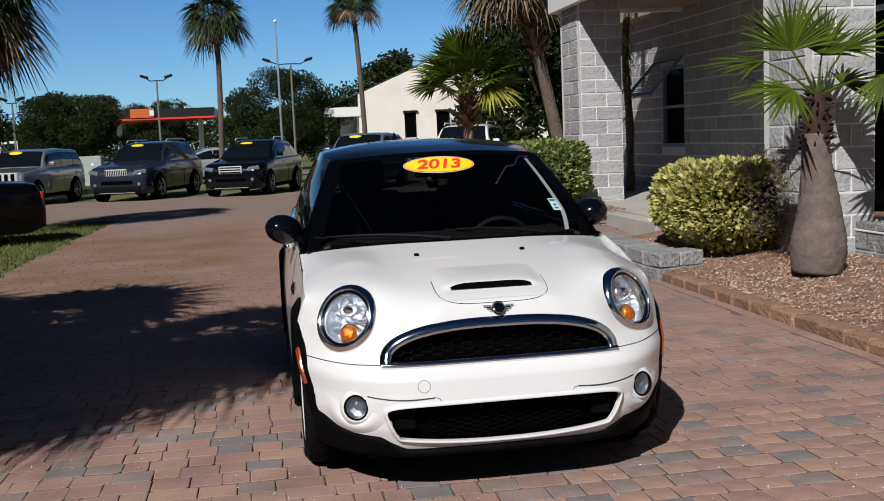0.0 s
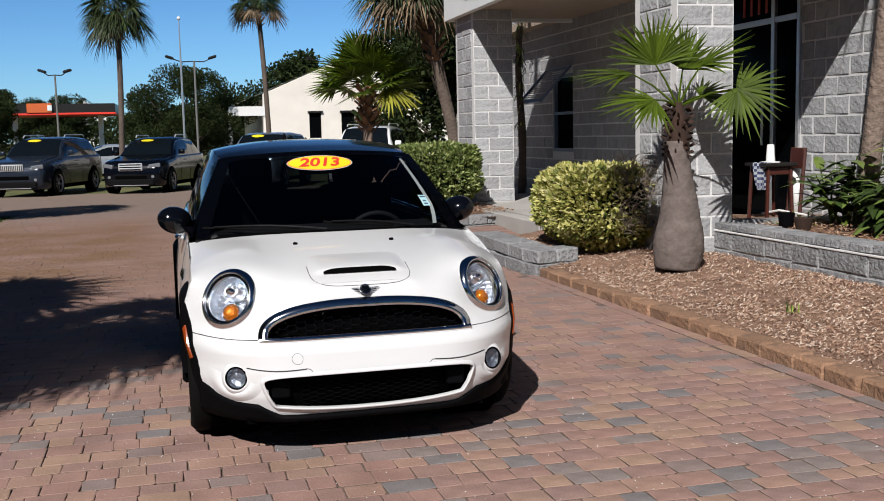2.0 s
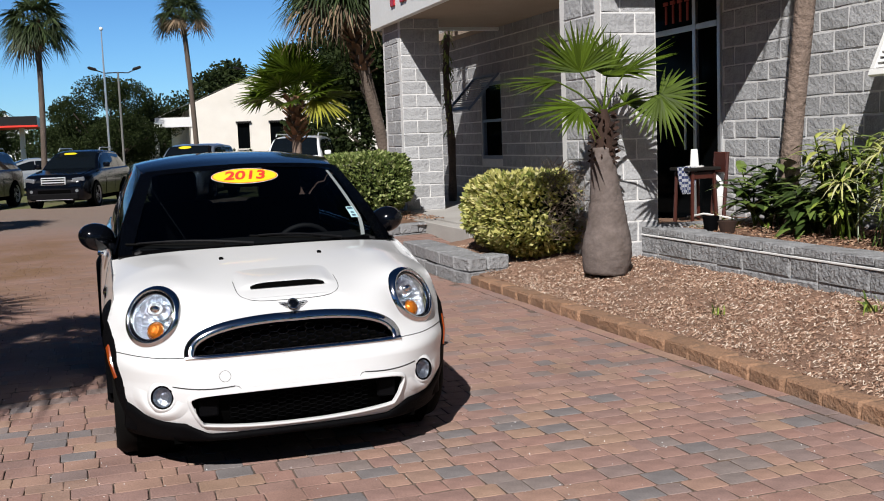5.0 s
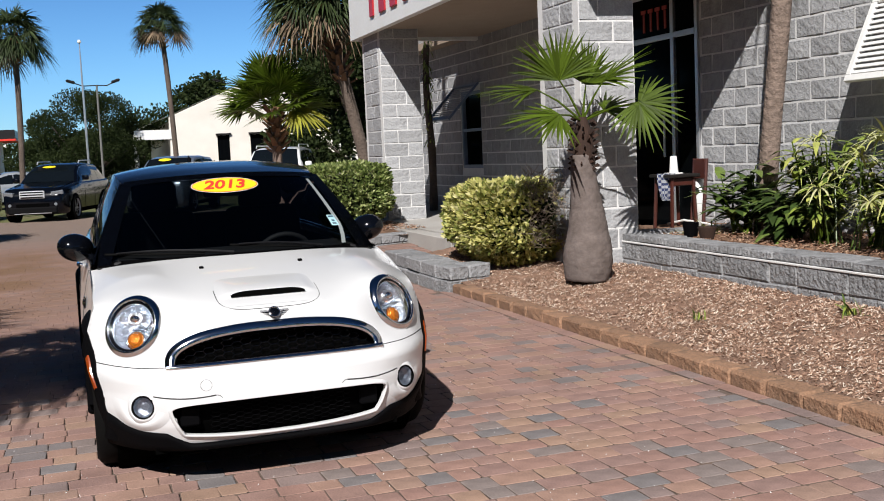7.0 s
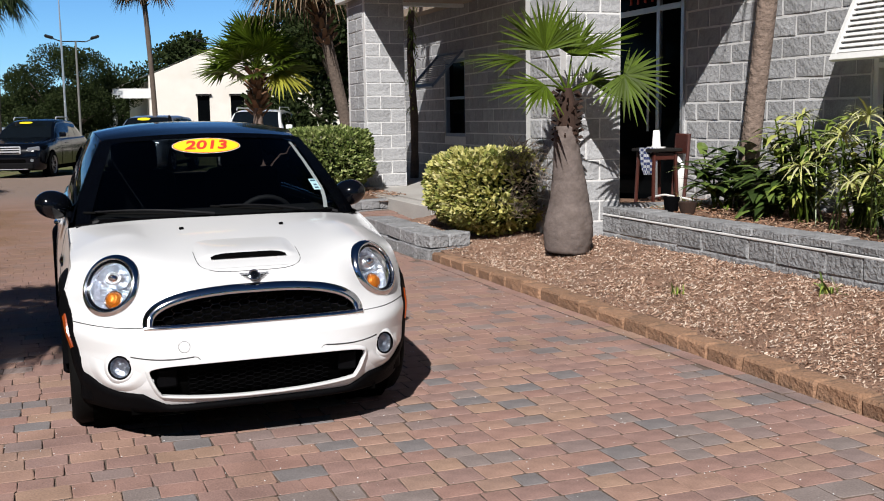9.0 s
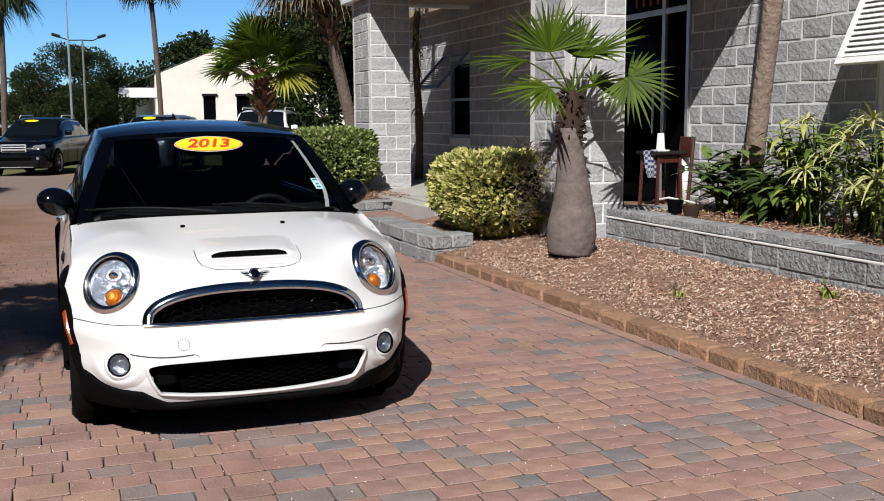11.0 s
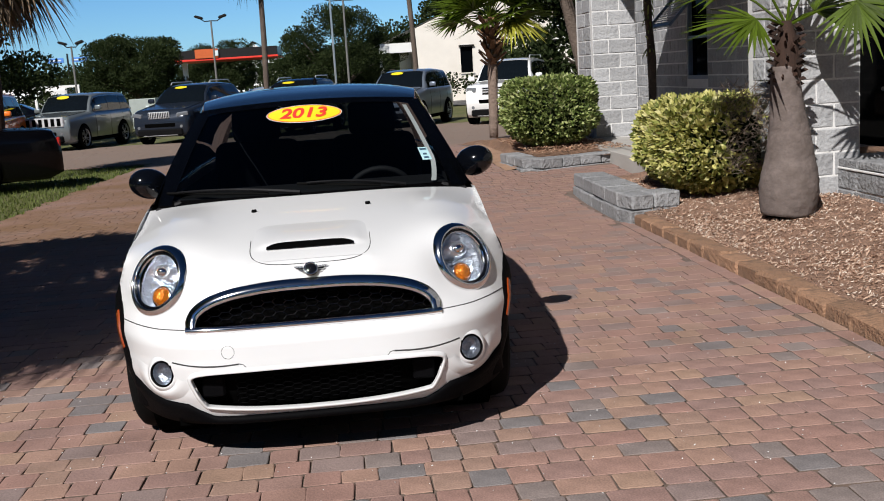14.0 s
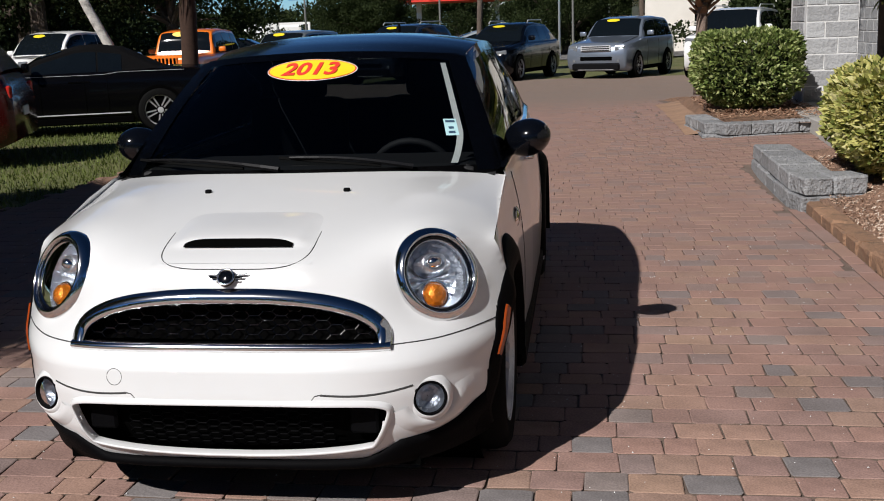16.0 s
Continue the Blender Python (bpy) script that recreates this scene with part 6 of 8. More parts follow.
for side in (-1, 1):
    for name, y0, y1, m, lab in (("door_window", 1.03, 2.06, M_SIDEGLASS, "tinted frameless door glass"), ("quarter_window", 2.06, 3.25, M_SIDEGLASS, "tinted rear quarter glass")):
        bm = bmesh.new()
        grid_faces(bm, [[bm.verts.new(flank_p(side, lerp(y0, y1, k / 10), 0.0 + 0.97 * j / 6)) for k in range(11)] for j in range(7)])
        part(name, bm, m, mini, lab, smooth=True, recalc=True)
    for name, y0, y1 in (("a_pillar", 0.925, 1.09), ("b_pillar", 2.0, 2.11), ("c_pillar", 3.19, 3.42)):
        bm = bmesh.new()
        grid_faces(bm, [[bm.verts.new(flank_p(side, lerp(y0, y1, k / 3), j / 8) + Vector((side * 0.003, 0, 0))) for k in range(4)] for j in range(9)])
        bmesh.ops.solidify(bm, geom=bm.faces[:], thickness=0.01)
        part(name, bm, M_BLACKGLOSS, mini, "gloss black pillar", recalc=True)
    bm = bmesh.new()
    rings = []
    for i in range(31):
        y = lerp(0.95, 3.45, i / 30)
        p = belt_p(y)
        rings.append([bm.verts.new((side * (p.x + dx), y, p.z + dz)) for dx, dz in ((0.014, -0.012), (0.02, 0.0), (0.012, 0.012), (-0.01, 0.014))])
    grid_faces(bm, rings)
    part("belt_trim", bm, M_CHROME, mini, "bright belt-line strip", smooth=True, recalc=True)
    bm = bmesh.new()
    grid_faces(bm, [[bm.verts.new(flank_p(side, lerp(1.0, 3.42, k / 20), t) + Vector((side * 0.003, 0, 0))) for k in range(21)] for t in (0.9, 0.96, 1.0)])
    part("roof_rail", bm, M_BLACKGLOSS, mini, recalc=True)
    # side scuttle badge with turn lamp
    sc = empty("side_scuttle", pose(0, 0, 0), "", "")
    sc.parent = mini
    for key in ("label", "category"):
        if key in sc:
            del sc[key]
    bm = bmesh.new()
    lathe(bm, [(0.001, 0.012), (0.04, 0.008), (0.055, 0.0)], 20, Matrix.Translation((side * side_x(0.99, 0.72), 0.99, 0.72)) @ Matrix.Rotation(side * math.pi / 2, 4, 'Y') @ Matrix.Diagonal((0.7, 1.3, 1, 1)))
    part("scuttle_trim", bm, M_CHROME, sc, "chrome side grille", smooth=True)
    bm = bmesh.new()
    lathe(bm, [(0.001, 0.016), (0.028, 0.012), (0.034, 0.0)], 16, Matrix.Translation((side * side_x(0.99, 0.72), 0.99, 0.72)) @ Matrix.Rotation(side * math.pi / 2, 4, 'Y') @ Matrix.Diagonal((0.6, 1.2, 1, 1)))
    part("scuttle_mesh", bm, M_BLACKGLOSS, sc)
    # door mirror
    mi = empty("door_mirror", pose(0, 0, 0), "", "")
    mi.parent = mini
    for key in ("label", "category"):
        if key in mi:
            del mi[key]
    bm = bmesh.new()
    bmesh.ops.create_uvsphere(bm, u_segments=28, v_segments=18, radius=1)
    for v in bm.verts:
        x, y, z = v.co
        y = y if y < 0 else y * 0.35
        v.co = Vector((side * (0.812 + 0.094 * x + 0.012 * z), 1.335 + 0.09 * y - 0.015 * x, 0.978 + 0.076 * z))
    part("mirror_housing", bm, M_BLACKGLOSS, mi, "gloss black mirror cap", smooth=True, recalc=True)
    bm = bmesh.new()
    lathe(bm, [(0.001, 0), (0.075, 0), (0.078, -0.004)], 24, Matrix.Translation((side * 0.812, 1.372, 0.978)) @ Matrix.Rotation(-math.pi / 2, 4, 'X') @ Matrix.Diagonal((1.1, 0.85, 1, 1)))
    part("mirror_glass", bm, M_CHROME, mi)
    bm = bmesh.new()
    tube(bm, [(side * 0.68, 1.27, 0.9), (side * 0.715, 1.29, 0.905), (side * 0.76, 1.325, 0.94)], [0.03, 0.026, 0.02], seg=10)
    part("mirror_stalk", bm, M_BLACKGLOSS, mi, smooth=True)
    # door shut line and handle
    bm = bmesh.new()
    tube(bm, [(side * (side_x(1.13, z) + 0.0005), 1.13 + 0.1 * (z - 0.5) ** 2, z) for z in [0.24 + 0.07 * i for i in range(10)]], 0.002, seg=4)
    part("seam", bm, M_SEAM, body)
    bm = bmesh.new()
    tube(bm, [(side * (side_x(1.85, 0.84) + o), y, 0.84) for y, o in ((1.8, 0.0), (1.82, 0.03), (1.97, 0.03), (1.99, 0.0))], 0.011, seg=8)
    part("door_handle", bm, M_CHROME, mini, smooth=True)
# back window and tail lamps
bm = bmesh.new()
rows = []
for j in range(7):
    t = j / 6
    rows.append([bm.verts.new(Vector((u * lerp(0.6, 0.5, t), lerp(3.5, 3.33, t) - 0.12 * u * u, lerp(0.97, 1.27, t)))) for u in [-1 + k / 8 for k in range(17)]])
grid_faces(bm, rows)
part("rear_window", bm, M_WS, mini, "tailgate glass", smooth=True, recalc=True).visible_shadow = False
for side in (-1, 1):
    bm = bmesh.new()
    box(bm, (0.1, 0.06, 0.2), (side * 0.64, 3.5, 0.78), bevel=0.02)
    part("tail_lamp", bm, M_TAIL, mini, "red tail lamp")

# cabin
bm = bmesh.new()
box(bm, (1.3, 0.42, 0.22), (0, 1.12, 0.82), bevel=0.04, seg=2)
box(bm, (1.3, 0.3, 0.4), (0, 1.2, 0.6))
box(bm, (1.36, 2.2, 0.03), (0, 2.1, 0.32))
part("dashboard", bm, M_INTERIOR, mini, "dark dashboard")
for side in (-1, 1):
    bm = bmesh.new()
    box(bm, (0.03, 2.4, 0.55), (side * 0.7, 2.1, 0.62))
    part("door_trim", bm, M_INTERIOR, mini)
    seat = empty("front_seat", pose(side * 0.33, 0, 0), "", "")
    seat.parent = mini
    for key in ("label", "category"):
        if key in seat:
            del seat[key]
    bm = bmesh.new()
    box(bm, (0.5, 0.5, 0.16), (0, 1.75, 0.52), bevel=0.05, seg=2)
    part("seat", bm, M_SEAT, seat, smooth=True)
    bm = bmesh.new()
    box(bm, (0.48, 0.14, 0.58), (0, 2.05, 0.83), rot=Matrix.Rotation(-0.25, 3, 'X'), bevel=0.06, seg=3)
    part("backrest", bm, M_SEAT, seat, smooth=True)
    bm = bmesh.new()
    box(bm, (0.27, 0.1, 0.2), (0, 2.13, 1.2), rot=Matrix.Rotation(-0.15, 3, 'X'), bevel=0.045, seg=3)
    tube(bm, [(-0.06, 2.12, 1.0), (-0.06, 2.13, 1.15)], 0.008, seg=6)
    tube(bm, [(0.06, 2.12, 1.0), (0.06, 2.13, 1.15)], 0.008, seg=6)
    part("headrest", bm, M_SEAT, seat, smooth=True)
bm = bmesh.new()
box(bm, (1.2, 0.16, 0.5), (0, 2.85, 0.8), rot=Matrix.Rotation(-0.2, 3, 'X'), bevel=0.05, seg=2)
part("rear_bench", bm, M_SEAT, mini)
bm = bmesh.new()
tube(bm, [Vector((0.33 + 0.18 * math.cos(a), 1.42 - 0.06 * math.sin(a), 0.8 + 0.17 * math.sin(a))) for a in [2 * math.pi * k / 28 for k in range(29)]], 0.015, seg=8)
box(bm, (0.3, 0.03, 0.05), (0.33, 1.42, 0.8), bevel=0.01)
part("steering_wheel", bm, M_INTERIOR, mini, smooth=True)
bm = bmesh.new()
box(bm, (0.22, 0.03, 0.07), (0, 1.42, 1.24), bevel=0.015, seg=2)
part("rear_view_mirror", bm, M_INTERIOR, mini, smooth=True)

# wipers
for x0, x1, t0, t1 in ((-0.05, -0.62, 0.02, 0.09), (0.42, -0.02, 0.02, 0.1)):
    wip = empty("wiper", pose(0, 0, 0), "", "")
    wip.parent = mini
    for key in ("label", "category"):
        if key in wip:
            del wip[key]
    bm = bmesh.new()
    tube(bm, [ws_point(lerp(x0, x1, k / 8) / 0.7, lerp(t0, t1, k / 8) + 0.025 * math.sin(math.pi * k / 8), 0.02) for k in range(9)], [0.011, 0.01, 0.009, 0.008, 0.008, 0.007, 0.007, 0.006, 0.005], seg=6)
    part("arm", bm, mat("satin_wiper_paint", (0.012, 0.012, 0.013), 0.25, 0.3, vary=0.1), wip)
    bm = bmesh.new()
    tube(bm, [ws_point(lerp(x0 + 0.0, x1 + 0.0, 0.25 + 0.85 * k / 10) / 0.7, lerp(t0, t1, 0.25 + 0.85 * k / 10) + 0.01, 0.008) for k in range(11)], 0.006, seg=5)
    part("blade", bm, M_RUBBER, wip)


# windscreen stickers
def on_screen(cu, ct, name, bm, material, lift, label=""):
    """Bends a flat mesh (metres, x across, y up the glass) on to the screen."""
    H = (ws_head(0) - ws_base(0)).length
    for v in bm.verts:
        x, y, z = v.co
        t = ct + y / H
        w = lerp(0.715, 0.535, t)
        v.co = ws_point(cu + x / w, t, lift + z)
    return part(name, bm, material, mini, label)


def oval(rx, ry, seg=48, th=0.0008):
    bm = bmesh.new()
    top = bm.verts.new((0, 0, th))
    ring = [bm.verts.new((rx * math.cos(2 * math.pi * k / seg), ry * math.sin(2 * math.pi * k / seg), 0)) for k in range(seg)]
    for k in range(seg):
        bm.faces.new((top, ring[k], ring[(k + 1) % seg]))
    return bm


ST_U, ST_T = -0.032, 0.845
on_screen(ST_U, ST_T, "year_sticker_rim", oval(0.182, 0.068), M_STICKER_W, 0.0015, "pale sticker border")
on_screen(ST_U, ST_T, "year_sticker_edge", oval(0.179, 0.065), M_STICKER_R, 0.0022)
on_screen(ST_U, ST_T, "year_sticker", oval(0.174, 0.061), M_STICKER_Y, 0.003, "yellow oval year sticker")
tm = text_mesh("2013", 0.104, 0.0004, 0.0025)
for v in tm.verts:
    v.co.x = v.co.x * 1.08 + 0.22 * v.co.y
    v.co.z += 0.0005
on_screen(ST_U, ST_T, "year_print", tm, M_STICKER_R, 0.0042, "red year numerals")
bm = bmesh.new()
grid_faces(bm, [[bm.verts.new(ws_point(u - 0.09 * max(0.0, 0.3 - t) ** 1.5 * 6, t, 0.0015)) for u in (0.85, 0.868, 0.885)] for t in [0.06 + 0.045 * k for k in range(20)]])
part("edge_strip", bm, mat("grey_edge_band", (0.25, 0.28, 0.28), 0.4), mini, "pale strip along the screen edge")
bm = bmesh.new()
grid_faces(bm, [[bm.verts.new(ws_point(u, t, 0.003)) for u in (0.79, 0.825, 0.86)] for t in (0.26, 0.32, 0.39)])
part("inspection_sticker", bm, mat("pale_cyan_sticker", (0.4, 0.62, 0.66), 0.5, vary=0.05), mini, "pale blue inspection sticker")
for t, w in ((0.36, 0.026), (0.31, 0.014), (0.275, 0.018)):
    bm = bmesh.new()
    grid_faces(bm, [[bm.verts.new(ws_point(0.825 + d, tt, 0.004)) for d in (-w, w)] for tt in (t, t + 0.018)])
    part("print_bar", bm, M_PRINT_BLUE, mini)

# ---- parked vehicles ----
M_TREADGREY = mat("dark_trim", (0.004, 0.004, 0.0045), 0.5, vary=0.1, spec=0.08)
M_CARGLASS = mat("vehicle_window_glass", (0.004, 0.006, 0.008), 0.05, vary=0.1, spec=0.35)
M_LAMPGLASS = mat("clear_head_lamp", (0.3, 0.32, 0.35), 0.12, 0.6, vary=0.2, scale=30, fine=90)


def vehicle(name, label, m, body_mat, L, W, H, nose_z, cowl, belt, roof, clear=0.22, wheel=0.36, axles=None, roof_mat=None, rim=None, sticker=True,
            grille=None, boxy=0.0, bumper=None, glass=None, soft=False, rails=False, category="car", group="parked cars"):
    """A car: front at y = 0 facing -y. cowl, roof: (y, z) of the screen's foot, and y of the roof's front and back."""
    ob = empty(name, m, label, category, group)
    roof_mat, rim, glass = roof_mat or body_mat, rim or M_ALLOY, glass or M_CARGLASS
    ax = axles or (L * 0.185, L * 0.785)
    cy, cz = cowl
    ry0, ry1, rear_y = roof
    top = [(0.0, nose_z - 0.2 + 0.1 * boxy), (0.05, nose_z - 0.07 + 0.06 * boxy), (0.22, nose_z), (cy, cz), (rear_y, belt + 0.05), (L - 0.12, belt), (L, belt - 0.25)]

    def half(y):
        e = max(0.0, 1 - y / 0.6) ** 2 * (0.16 - 0.1 * boxy) + max(0.0, 1 - (L - y) / 0.5) ** 2 * 0.1
        return W / 2 * (1 - e)
    bm = bmesh.new()
    rows = []
    n = 44
    for i in range(n + 1):
        y = L * i / n
        zt, hw = piecewise(top, y), half(y)
        low = clear + 0.1 * max(0.0, 1 - y / 0.25) + 0.1 * max(0.0, 1 - (L - y) / 0.25)
        sec = [(0, low), (hw * 0.93, low), (hw * 0.975, low + 0.08), (hw * 0.985, lerp(low, zt, 0.35)), (hw, lerp(low, zt, 0.55)), (hw * 0.99, lerp(low, zt, 0.75)), (hw * 0.97, zt - 0.07), (hw * 0.935, zt - 0.025), (hw * 0.87, zt), (hw * 0.6, zt + 0.022), (hw * 0.4, zt + 0.018), (0, zt + 0.03)]
        rows.append([bm.verts.new((-x, y, z)) for x, z in sec] + [bm.verts.new((x, y, z)) for x, z in sec[-2::-1]])
    grid_faces(bm, rows)
    bm.faces.new(rows[0])
    bm.faces.new(rows[-1][::-1])
    body = part("body", bm, body_mat, ob, smooth=True, recalc=True)
    # cabin shell with glass let into it
    tw, bw = W * (0.355 + 0.045 * boxy), W * 0.462
    zf, zr = cz - 0.02, H - 0.07
    crest = [(cy, cz - 0.01), (lerp(cy, ry0, 0.5), lerp(cz, H, 0.56)), (ry0, H - 0.07), (lerp(ry0, ry1, 0.2), H - 0.015), (lerp(ry0, ry1, 0.5), H), (ry1, H - 0.05), (rear_y + 0.06, belt + 0.04)]

    def cabin(y, f):
        """Point of the cabin skin: f from 0 at the belt over the roof's middle at 1."""
        zt = piecewise(crest, y)
        zb = lerp(cz, belt, smooth01((y - cy) / 1.0)) - 0.03
        k = min(1.0, (zt - zb) / (H - belt))
        xt = lerp(bw, tw, k)
        zs = max(zt - 0.1, zb)
        if f < 0.5:
            t = f / 0.5
            return Vector((lerp(bw, xt, t) + 0.03 * k * math.sin(math.pi * t), y, lerp(zb, zs, t)))
        a = (f - 0.5) / 0.5 * math.pi / 2
        return Vector((xt * math.cos(a) ** 0.45 if f < 1 else 0.0, y, zs + (zt - zs) * math.sin(a) ** 0.8))

    def skin(side, ys, fs, out, name, material, label=""):
        bm = bmesh.new()
        grid_faces(bm, [[bm.verts.new((side * (p.x + out * (1 if f < 0.6 else 0)), p.y - (out if f > 0.5 and y < ry0 else 0), p.z + (out if f > 0.5 else 0))) for f in fs for p in (cabin(y, f),)] for y in ys])
        return part(name, bm, material, ob, label, smooth=True, recalc=True)
    ys = [lerp(cy - 0.02, rear_y + 0.05, k / 30) for k in range(31)]
    fs = [k / 20 for k in range(21)]
    bm = bmesh.new()
    grid_faces(bm, [[bm.verts.new(cabin(y, f)) for f in fs] + [bm.verts.new(Vector((-p.x, p.y, p.z))) for f in fs[-2::-1] for p in (cabin(y, f),)] for y in ys])
    part("roof", bm, roof_mat, ob, "" if not soft else "black folding soft top", smooth=True, recalc=True)
    bm = bmesh.new()
    wy = [lerp(cy + 0.03, ry0 - 0.02, k / 8) for k in range(9)]
    wf = [0.72, 0.78, 0.86, 0.94, 1.0]
    grid_faces(bm, [[bm.verts.new(cabin(y, f) + Vector((0, -0.012, 0.012))) for f in wf] + [bm.verts.new(Vector((-p.x, p.y - 0.012, p.z + 0.012))) for f in wf[-2::-1] for p in (cabin(y, f),)] for y in wy])
    part("windscreen", bm, glass, ob, "dark reflecting windscreen", smooth=True, recalc=True)
    span = (lerp(cy, ry0, 0.45), lerp(ry0, ry1, 0.36), lerp(ry0, ry1, 0.76), lerp(ry1, rear_y, 0.45))
    if soft:
        span = (lerp(cy, ry0, 0.4), lerp(ry0, ry1, 0.6), lerp(ry0, ry1, 1.05))
    for side in (-1, 1):
        for k in range(2 if soft else 3):
            y0, y1 = span[k] + 0.014, span[k + 1] - 0.014
            skin(side, [lerp(y0, y1, j / 6) for j in range(7)], [0.04, 0.18, 0.33, 0.48], 0.008, "side_window", glass, "dark tinted side glass")
        bm = bmesh.new()
        box(bm, (0.2, 0.1, 0.14), (side * (W / 2 + 0.08), cy + 0.28, cz + 0.1), bevel=0.035, seg=2)
        part("door_mirror", bm, body_mat, ob, smooth=True)
        bm = bmesh.new()
        box(bm, (0.02, 0.34, 0.03), (side * (half(L * 0.5) * 0.985), L * 0.5, belt - 0.12), bevel=0.006)
        part("door_handle", bm, body_mat, ob)
        bm = bmesh.new()
        box(bm, (0.03, ax[1] - ax[0] - wheel * 2.4, 0.1), (side * (W / 2 - 0.01), (ax[0] + ax[1]) / 2, clear + 0.06), bevel=0.01)
        part("sill", bm, M_BLOCKBLACK, ob)
        if soft:
            bm = bmesh.new()
            box(bm, (0.012, ax[1] - ax[0] - wheel * 2.6, 0.02), (side * (W / 2 + 0.004), (ax[0] + ax[1]) / 2, clear + 0.16), bevel=0.004)
            part("rocker_strip", bm, M_ALLOY, ob, "thin bright rocker strip")
            bm = bmesh.new()
            tube(bm, [(side * (half(y) * 0.972 + 0.004), y, belt - 0.02 + 0.035 * smooth01((y - span[1]) / 0.4)) for y in [lerp(cy + 0.2, L - 0.9, k / 12) for k in range(13)]], 0.003, seg=4)
            part("belt_strip", bm, M_ALLOY, ob, "thin bright belt line")
        for wy in ax:
            bm = bmesh.new()
            lathe(bm, [(0.01, 0.0), (wheel * 1.08, 0.0), (wheel * 1.1, -0.02), (wheel * 1.1, -0.2)], 24, Matrix.Translation((side * (W / 2 + 0.002), wy, wheel + 0.02)) @ Matrix.Rotation(side * math.pi / 2, 4, 'Y'))
            part("wheel_arch", bm, M_BLOCKBLACK, ob)
            wheel_parts(ob, Matrix.Translation((side * (W / 2 - 0.065), wy, wheel)) @ Matrix.Rotation(side * math.pi / 2, 4, 'Y'), wheel, 0.22, 5, rim, seg=24)
        # head lamp cluster and fog lamp
        bm = bmesh.new()
        box(bm, (0.34 - 0.08 * boxy, 0.16, 0.125 + 0.04 * boxy), (side * (W / 2 - 0.27), 0.1 - 0.03 * boxy, nose_z - 0.13), rot=Matrix.Rotation(side * (0.32 - 0.3 * boxy), 3, 'Z') @ Matrix.Rotation(side * -0.12 * (1 - boxy), 3, 'Y'), bevel=0.03, seg=2)
        hl = part("headlight", bm, M_LAMPGLASS, ob, "bright clear headlight")
        bm = bmesh.new()
        lathe(bm, [(0.001, 0.0), (0.045, 0.0), (0.05, -0.03)], 12, Matrix.Translation((side * (W / 2 - 0.3), -0.005, clear + 0.3)) @ Matrix.Rotation(math.pi / 2, 4, 'X'))
        part("fog_lamp", bm, M_LAMPGLASS, ob)
        bm = bmesh.new()
        box(bm, (0.1, 0.06, 0.16), (side * (W / 2 - 0.16), L - 0.035, belt - 0.2), bevel=0.02)
        part("tail_lamp", bm, M_TAIL, ob, "red tail lamp")
    # bonnet shut lines, black lower cladding, door seams
    for side in (-1, 1):
        bm = bmesh.new()
        tube(bm, [(side * half(y) * 0.8, y, piecewise(top, y) + 0.016) for y in [lerp(0.2, cy - 0.05, k / 8) for k in range(9)]], 0.006, seg=4)
        part("seam", bm, M_BLOCKBLACK, body)
        for ys in (lerp(cy, ry0, 0.55), lerp(ry0, ry1, 0.36), lerp(ry0, ry1, 0.76)):
            bm = bmesh.new()
            tube(bm, [(side * (half(ys) * f + 0.002), ys, lerp(clear, belt, g)) for f, g in ((0.975, 0.12), (0.985, 0.35), (1.0, 0.55), (0.99, 0.75), (0.97, 0.93))], 0.005, seg=4)
            part("seam", bm, M_BLOCKBLACK, body)
        bm = bmesh.new()
        box(bm, (0.05, 0.5, 0.12), (side * (W / 2 - 0.14), 0.3, clear + 0.16), rot=Matrix.Rotation(-side * 0.42 * (1 - 0.6 * boxy), 3, 'Z'), bevel=0.02)
        part("bumper_corner", bm, bumper or M_TREADGREY, ob)
    # grille, bumper, plate
    gm, gw, gh, gz, slots = grille or (M_CHROME, 0.7, 0.16, nose_z - 0.14, 7)
    gr = empty("grille", pose(0, 0, 0), "", "")
    gr.parent = ob
    for key in ("label", "category"):
        if key in gr:
            del gr[key]
    bm = bmesh.new()
    box(bm, (gw, 0.06, gh), (0, -0.005, gz), bevel=0.02)
    part("surround", bm, gm, gr)
    for k in range(slots):
        bm = bmesh.new()
        if slots > 4:
            box(bm, (gw / slots * 0.55, 0.03, gh * 0.78), ((k - (slots - 1) / 2) * gw / (slots + 0.4), -0.032, gz), bevel=0.008)
        else:
            box(bm, (gw * 0.9, 0.03, gh / slots * 0.45), (0, -0.032, gz + (k - (slots - 1) / 2) * gh / (slots + 0.2)), bevel=0.005)
        part("slot", bm, M_BLOCKBLACK, gr)
    bm = bmesh.new()
    box(bm, (W * 0.74, 0.1, 0.2), (0, 0.005, clear + 0.14), bevel=0.04)
    part("lower_bumper", bm, bumper or M_TREADGREY, ob)
    bm = bmesh.new()
    box(bm, (W * 0.5, 0.05, 0.12), (0, 0.01, gz - gh / 2 - 0.19), bevel=0.02)
    part("lower_intake", bm, M_BLOCKBLACK, ob, "dark lower intake")
    bm = bmesh.new()
    box(bm, (W * 0.56, 0.05, 0.05), (0, -0.005, clear + 0.07), bevel=0.012)
    part("skid_strip", bm, M_ALLOY, ob, "bright skid strip")
    bm = bmesh.new()
    box(bm, (0.32, 0.02, 0.11), (0, L + 0.005, belt - 0.45), bevel=0.004)
    part("plate_blank", bm, M_STICKER_W, ob)
